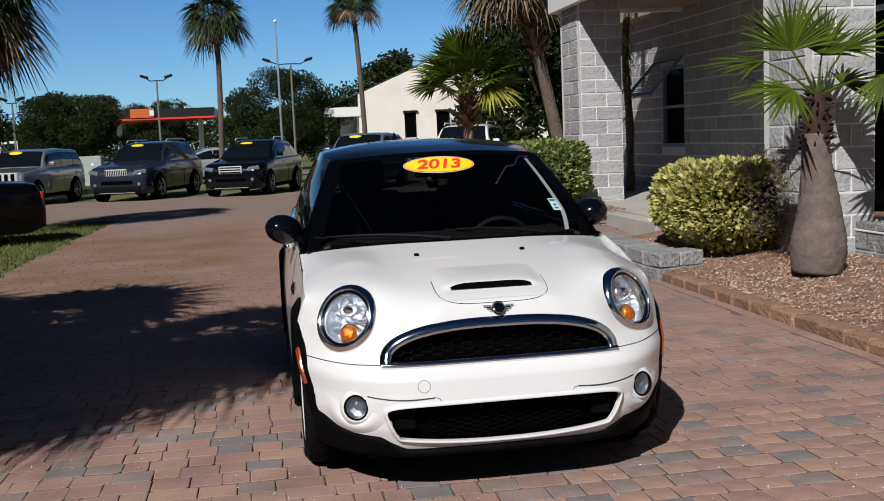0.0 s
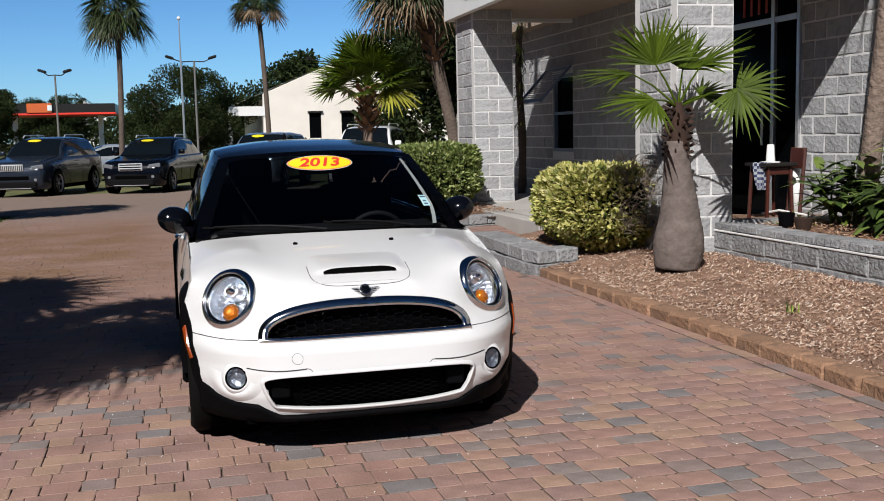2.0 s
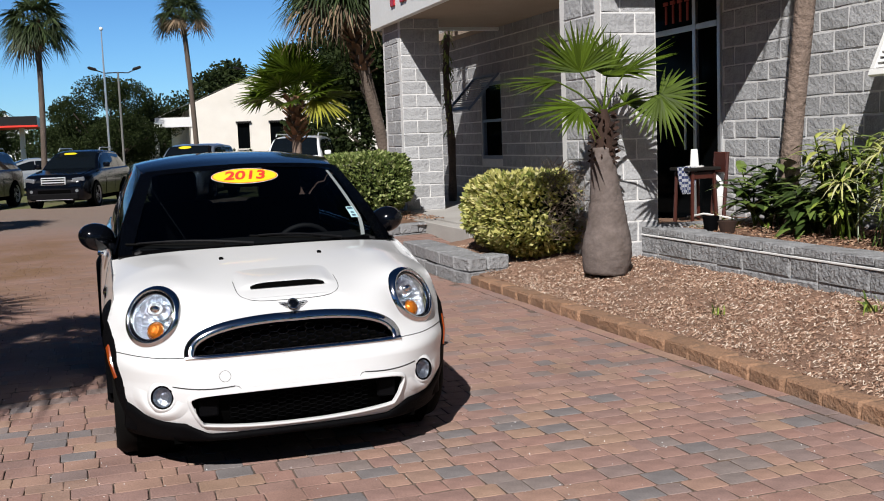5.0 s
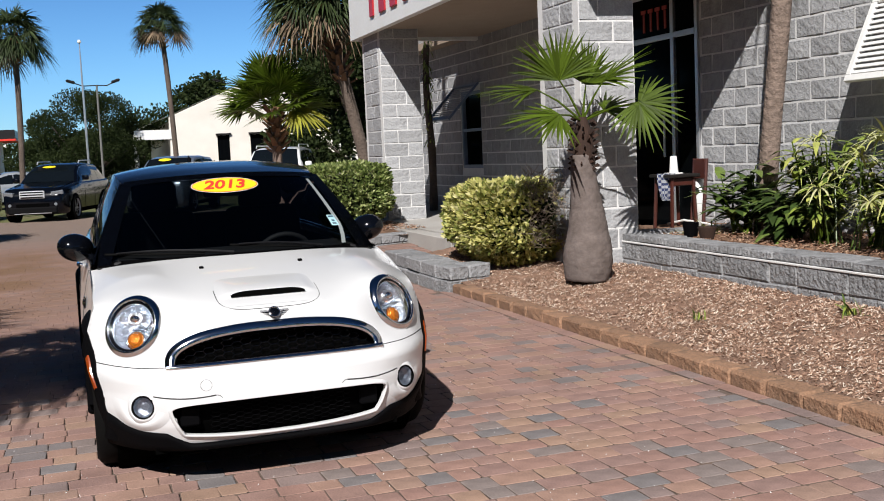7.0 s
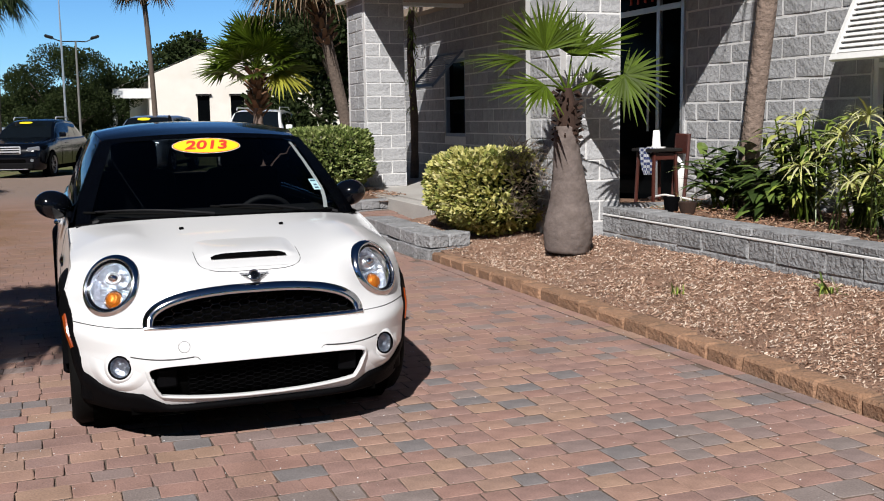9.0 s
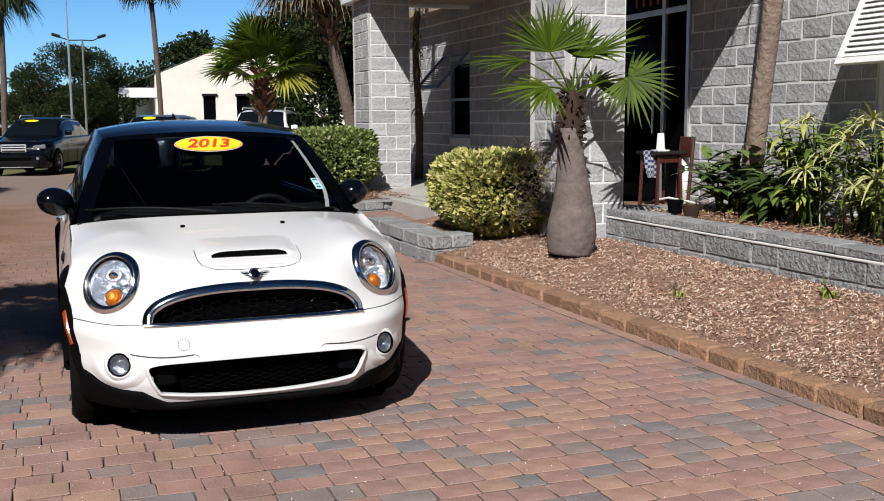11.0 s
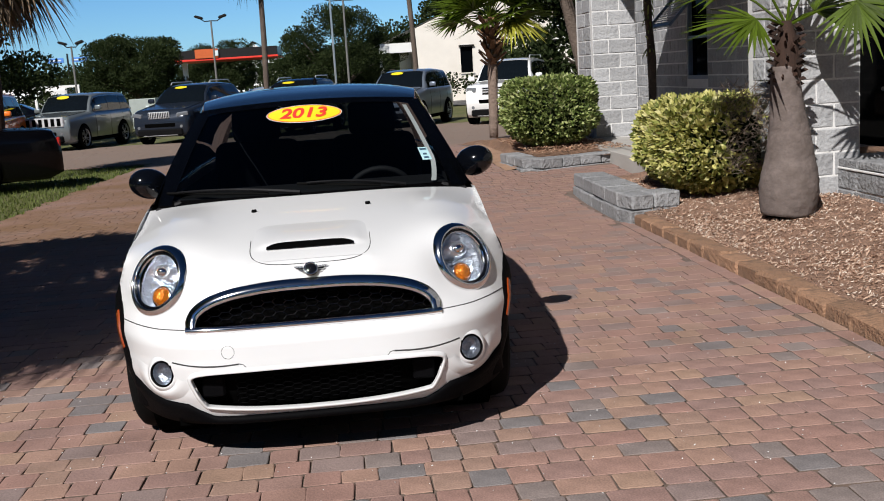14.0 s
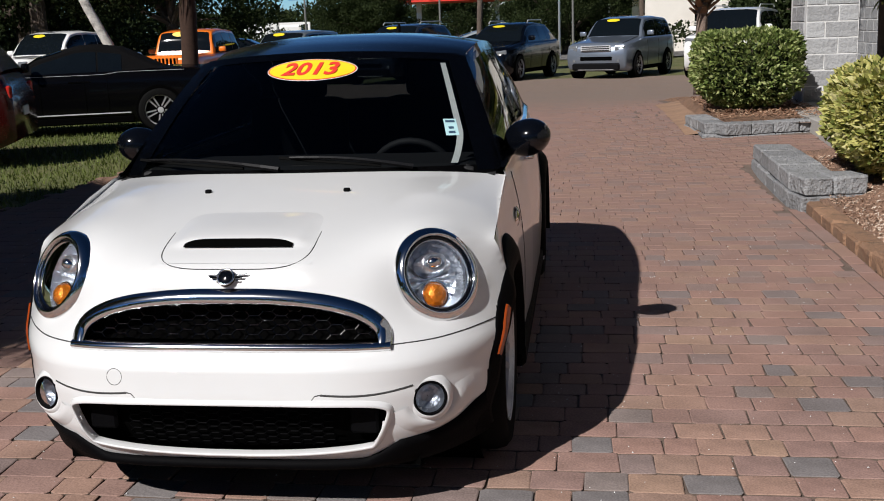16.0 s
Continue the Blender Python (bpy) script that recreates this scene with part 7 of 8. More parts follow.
    if rails:
        for side in (-1, 1):
            bm = bmesh.new()
            tube(bm, [(side * tw * 0.92, ry0 + 0.2, H - 0.02), (side * tw * 0.92, ry0 + 0.3, H + 0.05), (side * tw * 0.92, ry1 - 0.3, H + 0.05), (side * tw * 0.92, ry1 - 0.2, H - 0.02)], 0.018, seg=6)
            part("roof_rail", bm, M_ALLOY, ob)
    if sticker:
        ys = lerp(cy, ry0, 0.8)
        f = Vector((0, ry0 - lerp(cy, ry0, 0.5), piecewise(crest, ry0) - piecewise(crest, lerp(cy, ry0, 0.5))))
        nrm = Vector((0, -f.z, f.y)).normalized()
        c = Vector((-tw * 0.2, ys, piecewise(crest, ys))) + nrm * 0.035
        mm = Matrix((Vector((1, 0, 0)), f.normalized(), nrm)).transposed().to_4x4()
        mm.translation = c
        bm = oval(0.2, 0.075, 24)
        bmesh.ops.transform(bm, matrix=mm, verts=bm.verts)
        part("screen_sticker", bm, M_STICKER_Y, ob, "yellow oval screen sticker")
    return ob


def at(x, y, turn):
    """Front centre at x, y on the ground; turn: degrees by which the tail swings to +x."""
    return pose(x, y, ground_z(x, y) - 0.02, 0, 0, -turn)


P_GREY = mat("blue_grey_metallic", (0.02, 0.027, 0.041), 0.2, 0.3, vary=0.05, coat=0.3, spec=0.25)
P_BLACKBLUE = mat("blue_black_metallic", (0.0018, 0.0026, 0.005), 0.15, vary=0.05, coat=0.2, spec=0.2)
P_SILVER = paint("silver_metallic", (0.5, 0.53, 0.56), 0.6)
P_STEEL = paint("steel_blue_metallic", (0.2, 0.235, 0.29), 0.5)
P_LIGHT = paint("light_green_silver", (0.2, 0.23, 0.245), 0.45)
P_WHITE = paint("suv_white", (0.78, 0.78, 0.77), 0.0)
P_ORANGE = paint("orange_paint", (0.75, 0.17, 0.015), 0.0)
P_RED = mat("dark_red_paint", (0.035, 0.0035, 0.003), 0.25, vary=0.05, coat=0.4, spec=0.3)
P_BLACK = mat("black_paint", (0.0015, 0.0015, 0.002), 0.2, vary=0.05, coat=0.12, spec=0.15)

vehicle("suv", "blue-grey luxury SUV with a twin kidney-like chrome grille", at(-5.15, 26.98, 16.3), P_GREY, 4.85, 1.93, 1.74, 1.0, (1.45, 1.16), 1.12, (2.15, 4.2, 4.6),
        grille=(M_ALLOY, 0.66, 0.2, 0.86, 12), rails=True, wheel=0.38)
vehicle("suv", "black-blue crossover SUV with a chrome-edged grille", at(-1.9, 26.65, 17.3), P_BLACKBLUE, 4.77, 1.88, 1.67, 0.96, (1.4, 1.11), 1.08, (2.2, 3.9, 4.5),
        grille=(M_ALLOY, 0.7, 0.22, 0.8, 3), rails=True, wheel=0.37)
vehicle("suv", "silver-grey boxy SUV with a seven-slot grille", at(-8.47, 26.87, 13.3), P_LIGHT, 4.41, 1.79, 1.66, 1.0, (1.4, 1.1), 1.06, (1.85, 4.05, 4.3), boxy=1.0,
        grille=(M_ALLOY, 1.4, 0.28, 0.86, 7), wheel=0.36, bumper=M_BLACKPLASTIC)
vehicle("suv", "silver-blue compact SUV with a bright mesh grille", at(1.41, 26.85, 21.8), P_STEEL, 4.5, 1.91, 1.74, 1.0, (1.38, 1.15), 1.12, (1.95, 4.05, 4.35), boxy=0.6,
        grille=(M_ALLOY, 0.9, 0.17, 0.86, 3), wheel=0.37)
vehicle("suv", "large white SUV with a dark mesh grille", at(4.5, 25.4, 21), P_WHITE, 4.8, 1.89, 1.87, 1.14, (1.25, 1.22), 1.18, (1.9, 4.3, 4.65), boxy=0.5,
        grille=(M_ALLOY, 0.75, 0.22, 0.98, 3), rails=True, wheel=0.39, sticker=False)
vehicle("convertible_car", "black muscle convertible with a soft top on the grass", at(-9.37, 12.5, 69.5), P_BLACK, 4.97, 1.88, 1.4, 0.86, (1.45, 0.98), 0.95, (2.25, 3.1, 3.75),
        roof_mat=mat("black_canvas", (0.005, 0.005, 0.0055), 0.9, spec=0.04, bump=0.3, bump_scale=300), soft=True, glass=mat("reflecting_side_glass", (0.004, 0.006, 0.008), 0.05, spec=0.6), sticker=False, clear=0.17, wheel=0.345, axles=(0.95, 3.67))
vehicle("suv", "dark red SUV parked tail towards the drive", at(-10.1, 7.6, 69.5), P_RED, 4.6, 1.86, 1.72, 1.0, (1.2, 1.1), 1.08, (1.9, 4.1, 4.45), sticker=False, boxy=0.4)
vehicle("off_roader", "orange open-bodied off-roader with a yellow sticker", at(-9.75, 23.2, -1), P_ORANGE, 4.2, 1.85, 1.8, 1.1, (1.5, 1.12), 1.1, (1.75, 3.6, 3.9), boxy=1.0,
        grille=(P_ORANGE, 0.75, 0.25, 0.95, 7), wheel=0.4)
vehicle("pickup_truck", "white pickup truck far across the lawn", at(-14.8, 24.0, 10), P_WHITE, 5.6, 2.0, 1.88, 1.12, (1.5, 1.18), 1.15, (2.1, 3.6, 4.0), boxy=0.8,
        grille=(M_ALLOY, 1.0, 0.3, 0.9, 3), wheel=0.39)
vehicle("sedan_car", "silver sedan parked side-on far behind", at(-5.6, 39.0, 80), P_SILVER, 4.6, 1.8, 1.45, 0.85, (1.4, 0.98), 0.96, (2.2, 3.2, 4.0), sticker=False, clear=0.18, wheel=0.33)
vehicle("sedan_car", "dark sedan parked far behind", at(-16, 39.5, 84), P_BLACKBLUE, 4.6, 1.8, 1.45, 0.85, (1.4, 0.98), 0.96, (2.2, 3.2, 4.0), sticker=False, clear=0.18, wheel=0.33)

# ---- cream building across the street ----
CB_Y = 51.5
bld = empty("cream_building", pose(0, 0, -0.12), "cream stucco gabled building with dark windows and a side porch", "building")
EV, SL, XL, XR, XP = 3.1, 0.42, 4.2, 17.5, 2.4
RIDGE = 10.9


def roof_z(x):
    return EV + SL * (min(x, 2 * RIDGE - x) - XP)


bm = bmesh.new()
WINS = [(6.65, 7.3, 1.45, 2.8), (8.4, 9.15, 1.45, 2.8), (11.2, 11.9, 1.45, 2.8), (13.4, 14.1, 1.45, 2.8)]
cuts = sorted({XL, XR, RIDGE, *[w[0] for w in WINS], *[w[1] for w in WINS]})
for xa, xb in zip(cuts, cuts[1:]):
    w = next((w for w in WINS if w[0] == xa), None)
    spans = [((0, 0), (w[2], w[2])), ((w[3], w[3]), (roof_z(xa), roof_z(xb)))] if w else [((0, 0), (roof_z(xa), roof_z(xb)))]
    for (la, lb), (ha, hb) in spans:
        v = [bm.verts.new(p) for p in ((xa, CB_Y, la), (xb, CB_Y, lb), (xb, CB_Y, hb), (xa, CB_Y, ha))]
        u = [bm.verts.new((q.co.x, CB_Y + 0.25, q.co.z)) for q in v]
        bm.faces.new(v)
        bm.faces.new(u[::-1])
        for k in range(4):
            bm.faces.new((v[k], u[k], u[(k + 1) % 4], v[(k + 1) % 4]))
part("wall", bm, M_STUCCO, bld, recalc=True)
bm = bmesh.new()
box(bm, (0.25, 14, 3.6), (XL + 0.13, CB_Y + 7.3, 1.8))
part("wall", bm, M_STUCCO, bld)
for side in (0, 1):
    bm = bmesh.new()
    x0, x1 = (XP - 0.3, RIDGE) if side == 0 else (RIDGE, 2 * RIDGE - XP + 0.3)
    z0, z1 = roof_z(x0) + 0.09, roof_z(x1) + 0.09
    v = [bm.verts.new(p) for p in ((x0, CB_Y - 0.06, z0), (x1, CB_Y - 0.06, z1), (x1, CB_Y + 14.6, z1), (x0, CB_Y + 14.6, z0))]
    f = bm.faces.new(v)
    bmesh.ops.solidify(bm, geom=[f], thickness=0.08)
    part("roof", bm, M_ROOFTILE, bld, "pale metal roof", recalc=True)
for x0, x1, z0, z1 in WINS:
    win = empty("window", pose(0, 0, 0), "", "")
    win.parent = bld
    for key in ("label", "category"):
        if key in win:
            del win[key]
    bm = bmesh.new()
    box(bm, (x1 - x0, 0.05, z1 - z0), ((x0 + x1) / 2, CB_Y + 0.14, (z0 + z1) / 2))
    part("pane", bm, M_DARKGLASS, win)
    bm = bmesh.new()
    box(bm, (x1 - x0 + 0.16, 0.12, 0.1), ((x0 + x1) / 2, CB_Y - 0.05, z1 + 0.05))
    part("hood_trim", bm, M_DARKMETAL, win)
    bm = bmesh.new()
    box(bm, (x1 - x0 + 0.1, 0.1, 0.06), ((x0 + x1) / 2, CB_Y - 0.04, z0 - 0.03))
    part("sill", bm, M_STUCCO, win)
for i, yy in enumerate((CB_Y, CB_Y + 3, CB_Y + 6)):
    bm = bmesh.new()
    box(bm, (0.22, 0.22, 3.0), (XP + 0.05, yy, 1.5))
    part("porch_post", bm, M_WHITE_TRIM, bld)
bm = bmesh.new()
box(bm, (XL - XP + 0.1, 0.12, 0.5), ((XL + XP) / 2 + 0.05, CB_Y, 2.95))
part("porch_beam", bm, M_WHITE_TRIM, bld)

# ---- filling station canopy, posts, lamps, signs ----
gas = empty("station_canopy", pose(0, 0, -0.12), "dark filling station canopy with a red edge and an orange panel", "canopy")
for nm, size, c, m in (("roof", (9.5, 8, 0.75), (-9.6, 89, 4.25), M_DARKMETAL), ("edge_band", (9.6, 8.1, 0.16), (-9.6, 89, 3.82), M_STICKER_R),
                       ("logo_panel", (1.9, 0.1, 0.75), (-10.7, 84.9, 4.3), mat("orange_panel", (0.5, 0.1, 0.02), 0.5)), ("logo_shape", (0.35, 0.08, 0.45), (-9.9, 84.82, 4.3), M_STICKER_W)):
    bm = bmesh.new()
    box(bm, size, c, bevel=0.02)
    part(nm, bm, m, gas)
for x in (-13, -6.2):
    bm = bmesh.new()
    box(bm, (0.4, 0.4, 3.8), (x, 88, 1.9))
    part("post", bm, M_STICKER_W, gas)
bm = bmesh.new()
tube(bm, [(0, 0, 0), (0, 0, 5), (0, 0, 7.2)], [0.055, 0.045, 0.025], seg=10)
mast = empty("flagpole", pose(-0.02, 46.7, -0.12), "pale grey metal flagpole on the far lawn", "flagpole")
part("pole", bm, M_ALU, mast)
bm = bmesh.new()
bmesh.ops.create_uvsphere(bm, u_segments=10, v_segments=8, radius=0.09)
bmesh.ops.translate(bm, vec=(0, 0, 7.25), verts=bm.verts)
part("finial", bm, M_WHITE_TRIM, mast)


M_LAMPPOST = mat("weathered_grey_post", (0.14, 0.14, 0.13), 0.6, vary=0.2)


def area_lamp(x, y, h, heads, label):
    lamp = empty("street_lamp", pose(x, y, -0.12), label, "street lamp", "parking lamps")
    bm = bmesh.new()
    tube(bm, [(0, 0, 0), (0, 0, h)], [0.06, 0.045], seg=8)
    part("pole", bm, M_LAMPPOST, lamp)
    for dx in heads:
        bm = bmesh.new()
        tube(bm, [(0, 0, h), (dx * 0.6, 0, h - 0.02), (dx, 0, h + 0.12)], 0.028, seg=6)
        part("arm", bm, M_DARKMETAL, lamp)
        bm = bmesh.new()
        box(bm, (0.42, 0.32, 0.13), (dx * 1.15, 0, h + 0.19), rot=Matrix.Rotation(0.3 if dx < 0 else -0.3, 3, 'Y'), bevel=0.05)
        part("lamp_head", bm, M_DARKMETAL, lamp)
    return lamp


area_lamp(-5.9, 48.7, 4.75, (-0.5, 0.5), "dark double-headed parking lot lamp")
area_lamp(0.61, 47.0, 5.25, (-1.0, 0.75), "grey double-headed parking lot lamp")
area_lamp(-12.7, 48.7, 3.9, (-0.35, 0.35), "dark double-headed parking lot lamp")
area_lamp(9.6, 62, 6.3, (-1.2, 0.6), "dark lamp on a pole behind the cream building")
for x, y, w, h, z, label, m in ((-18.9, 62, 2.2, 1.75, 0.4, "white box truck body far off", M_WHITE_TRIM),):
    bm = bmesh.new()
    box(bm, (w, 2.2, h), (0, 0, h / 2 + z), bevel=0.04)
    truck = empty("box_truck", pose(x, y, -0.12), label, "truck")
    part("cargo_box", bm, m, truck)
    bm = bmesh.new()
    box(bm, (1.5, 2.0, 1.7), (w / 2 + 0.8, 0, 1.25), bevel=0.15, seg=2)
    part("cab", bm, m, truck)
    for dx in (-1.2, 2.4):
        bm = bmesh.new()
        lathe(bm, [(0.001, 0.1), (0.45, 0.1), (0.45, -0.1), (0.001, -0.1)], 16, Matrix.Translation((dx, -1.05, 0.45)) @ Matrix.Rotation(math.pi / 2, 4, 'X'))
        part("wheel", bm, M_RUBBER, truck)
frame_gate = empty("white_frame", pose(-14.5, 52, -0.12), "white pipe frame standing beyond the lawn", "frame")
for size, c in (((0.12, 0.12, 2.0), (-1.1, 0, 1.0)), ((0.12, 0.12, 2.0), (1.1, 0, 1.0)), ((2.32, 0.12, 0.12), (0, 0, 2.06))):
    bm = bmesh.new()
    box(bm, size, c)
    part("bar", bm, M_WHITE_TRIM, frame_gate)
util = empty("utility_box", pose(-8.2, 41.5, -0.12), "grey-green metal utility cabinet", "utility box")
bm = bmesh.new()
box(bm, (1.1, 0.9, 1.25), (0, 0, 0.62), bevel=0.02)
part("cabinet", bm, mat("utility_grey", (0.32, 0.36, 0.34), 0.6), util)
bm = bmesh.new()
box(bm, (0.14, 0.02, 0.1), (0.2, -0.46, 0.9))
part("label_plate", bm, M_STICKER_W, util)
sign = empty("street_sign", pose(-19.5, 75, -0.12), "blue and white roadside name signs on a post", "sign")
bm = bmesh.new()
tube(bm, [(0, 0, 0), (0, 0, 4.6)], 0.07, seg=6)
part("post", bm, M_DARKMETAL, sign)
for dx in (-0.85, 0.85):
    bm = bmesh.new()
    box(bm, (1.15, 0.06, 0.34), (dx, -0.06, 4.15), bevel=0.02)
    part("sign_panel", bm, mat("sign_blue", (0.08, 0.25, 0.7), 0.5), sign)
    bm = bmesh.new()
    box(bm, (0.8, 0.02, 0.1), (dx, -0.1, 4.15))
    part("print_bar", bm, M_STICKER_W, sign)
cott = empty("gabled_house", pose(-13.1, 165, -0.2), "white gabled house far behind the trees", "house")
bm = bmesh.new()
box(bm, (7, 8, 5.5), (0, 4, 2.75))
part("wall", bm, M_WHITE_TRIM, cott)
for s in (-1, 1):
    bm = bmesh.new()
    v = [bm.verts.new(p) for p in ((0, -0.5, 8.4), (s * 4.4, -0.5, 5.0), (s * 4.4, 8.6, 5.0), (0, 8.6, 8.4))]
    bmesh.ops.solidify(bm, geom=[bm.faces.new(v)], thickness=0.25)
    part("roof", bm, M_DARKMETAL, cott, recalc=True)
bm = bmesh.new()
bm.faces.new([bm.verts.new(p) for p in ((-3.6, 0, 5.4), (3.6, 0, 5.4), (0, 0, 8.1))])
part("gable", bm, M_WHITE_TRIM, cott)

# ---- trees behind ----
oak("oak_tree", (0.2, 52.5, -0.2), 5.5, 3.5, 62000, 0.1, "broad dark live oak across the street", 71, trunk_h=1.0)
oak("oak_tree", (-11.9, 60, -0.2), 5.9, 3.3, 42000, 0.11, "broad dark live oak across the street", 72, trunk_h=1.2)
oak("oak_tree", (-11.2, 100, -0.2), 6.6, 3.9, 30000, 0.15, "dark oak behind the filling station", 73, trunk_h=1.5)
oak("oak_tree", (6.0, 75, -0.2), 5.6, 5, 14000, 0.22, "dark oak behind the cream building", 74, trunk_h=1.5)
oak("pine_tree", (9.3, 74, -0.2), 9.0, 2.6, 5000, 0.25, "round-headed pine above the cream building roof", 75, trunk_h=6.0)
oak("oak_tree", (9.3, 31.5, -0.2), 8.2, 3.6, 32000, 0.16, "dark glossy oak behind the white SUV", 76, trunk_h=1.0)
oak("oak_tree", (12.5, 38, -0.2), 7.2, 4.0, 18000, 0.16, "dark oak beside the cream building", 77, trunk_h=1.2)
oak("oak_tree", (-16.5, 29.5, -0.15), 8.0, 4.2, 30000, 0.11, "dark spreading oak over the parked cars", 79, trunk_h=4.0)
oak("oak_tree", (-12.5, 30.8, -0.15), 8.0, 3.5, 34000, 0.12, "dark dense oak behind the parked off-roader", 83, trunk_h=2.0)
oak("oak_tree", (-19, 33, -0.15), 8, 5.0, 20000, 0.17, "dark spreading oak far across the lawn", 80, trunk_h=2.4)
oak("oak_tree", (-25, 45, -0.15), 8, 5.5, 16000, 0.21, "dark spreading oak far across the lawn", 81, trunk_h=1.8)
bm = bmesh.new()
tube(bm, [(0.3, 0, 0), (0.1, 0, 1.4), (-0.4, 0, 2.4), (-1.1, 0, 4.0)], [0.15, 0.13, 0.12, 0.11], seg=12)
pale = empty("leaning_palm_trunk", pose(-11.2, 23.0, -0.15), "pale leaning palm trunk under dark oaks", "palm tree")
part("trunk", bm, M_BARK_WHITE, pale, smooth=True)
bm = bmesh.new()
boots(bm, lambda z: Vector((-1.1 - 0.3 * (z - 4.0), 0, z)), 3.5, 4.3, 0.11, 30, random.Random(3), size=0.3)
part("boot_skirt", bm, M_BOOT, pale)


def far_woods(name, x0, x1, y, h, n, leaf, label, seed, turn=False):
    """A belt of distant trees as one mass of leaf clumps."""
    rnd = random.Random(seed)
    heads = []
    x = x0
    while x < x1:
        r = rnd.uniform(0.35, 0.6) * h
        heads.append((Vector((x, y + rnd.uniform(-4, 4), h * rnd.uniform(0.35, 0.62))), r))
        x += r * 0.75
    if turn:
        heads = [(Vector((c.y, c.x, c.z)), r) for c, r in heads]

    def inside():
        c, r = heads[rnd.randrange(len(heads))]
        u = Vector((rnd.gauss(0, 1), rnd.gauss(0, 1), rnd.gauss(0, 1))).normalized()
        p = c + Vector((u.x, u.y, u.z * 0.8)) * r * (0.6 + 0.45 * rnd.random())
        p.z = max(p.z, rnd.uniform(-0.1, 1.0))
        return p, u
    bm = bmesh.new()
    leaf_cloud(bm, rnd, n, leaf, inside, aspect=0.85)
    ob = part(name, bm, M_OAK)
    return tagged(ob, label, "trees", kind="stuff")


far_woods("far_trees", -95, 70, 125, 5.0, 60000, 0.36, "belt of dark distant trees", 91)
# added out of view to keep western sky light off the porch
far_woods("unseen_west_woods", -26, 50, -33, 15, 60000, 0.6, "unseen tree belt added to block low western sky light", 96, turn=True)
# added out of view behind the camera to cut fill and darken reflections
far_woods("unseen_near_woods", -26, 26, -21, 9.5, 26000, 0.42, "unseen tree belt added to dim fill and reflections", 95)
far_woods("far_trees", -70, -14, 72, 3.8, 44000, 0.2, "belt of dark trees behind the far lot", 92)
far_woods("far_shrubs", 3.2, 17, 46, 1.3, 3500, 0.16, "dark clipped shrubs before the cream building", 93)
far_woods("far_shrubs", -34, -14, 56, 1.7, 6000, 0.2, "dark shrubs along the street", 94)

# stool with cups beside the door
tab = empty("bar_stool_table", pose(5.3, 5.08, 0.3), "red-brown wooden stand with a dark top by the door", "table")
bm = bmesh.new()
box(bm, (0.38, 0.42, 0.04), (0, 0, 0.72), bevel=0.01)
part("tabletop", bm, M_DARKMETAL, tab, "dark round-edged top")
M_REDWOOD = mat("red_brown_wood", (0.055, 0.013, 0.008), 0.45, vary=0.25, scale=12, fine=80)
for sx in (-1, 1):
    for sy in (-1, 1):
        bm = bmesh.new()
        tube(bm, [(sx * 0.155, sy * 0.18, 0), (sx * 0.13, sy * 0.155, 0.7)], 0.02, seg=6)
        part("leg", bm, M_REDWOOD, tab)
bm = bmesh.new()
box(bm, (0.27, 0.32, 0.08), (0, 0, 0.655), bevel=0.006)
part("apron", bm, M_REDWOOD, tab)
chair = empty("wooden_chair", pose(5.52, 5.0, 0.45), "red-brown wooden chair against the block wall", "chair")
for dy in (-0.11, 0.11):
    bm = bmesh.new()
    tube(bm, [(0, dy, 0), (0.06, dy, 0.74)], 0.02, seg=6)
    part("back_post", bm, M_REDWOOD, chair)
bm = bmesh.new()
box(bm, (0.03, 0.22, 0.22), (0.05, 0, 0.63), bevel=0.01)
part("backrest", bm, M_REDWOOD, chair)
cup = empty("foam_cup_stack", pose(5.28, 5.06, 1.04), "stack of white foam cups on a tray", "cups")
bm = bmesh.new()
lathe(bm, [(0.001, 0.0), (0.1, 0.0), (0.1, 0.012), (0.001, 0.014)], 20)
part("tray", bm, M_WHITE_TRIM, cup)
bm = bmesh.new()
lathe(bm, [(0.001, 0.19), (0.034, 0.19), (0.048, 0.014)], 20)
part("cup", bm, M_WHITE_TRIM, cup, smooth=True)
towel = empty("checked_cloth", pose(5.15, 5.0, 1.04), "blue and white checked cloth hung over the stand", "cloth")
M_CLOTH = mat("checked_cloth", (0.5, 0.52, 0.56), 0.9, vary=0.15, scale=30, fine=60)
CN, CL = M_CLOTH.node_tree.nodes, M_CLOTH.node_tree.links
check = CN.new("ShaderNodeTexChecker")
check.inputs["Scale"].default_value = 34
check.inputs["Color1"].default_value, check.inputs["Color2"].default_value = (0.6, 0.62, 0.66, 1), (0.06, 0.08, 0.2, 1)
CL.new(CN["Texture Coordinate"].outputs["Object"], check.inputs["Vector"])
CL.new(check.outputs["Color"], CN["Principled BSDF"].inputs["Base Color"])
bm = bmesh.new()
grid_faces(bm, [[bm.verts.new(RV * ((k / 8 - 0.5) * 0.2 * (1 - 0.45 * (j / 8) ** 2)) + TV * (0.015 * math.sin(k * 1.9) * (0.3 + j / 8) + 0.02) + Vector((0, 0, 0.01 - 0.036 * j))) for k in range(9)] for j in range(9)])
bmesh.ops.solidify(bm, geom=bm.faces[:], thickness=0.006)
part("drape", bm, M_CLOTH, towel, recalc=True)
pipe = empty("downpipe", pose(5.62, 5.1, 0.4), "white plastic standpipe beside the stand", "pipe")
bm = bmesh.new()
tube(bm, [(0, 0, 0), (0, 0, 0.62)], 0.045, seg=14)
part("pipe", bm, M_WHITE_TRIM, pipe, smooth=True)
bm = bmesh.new()
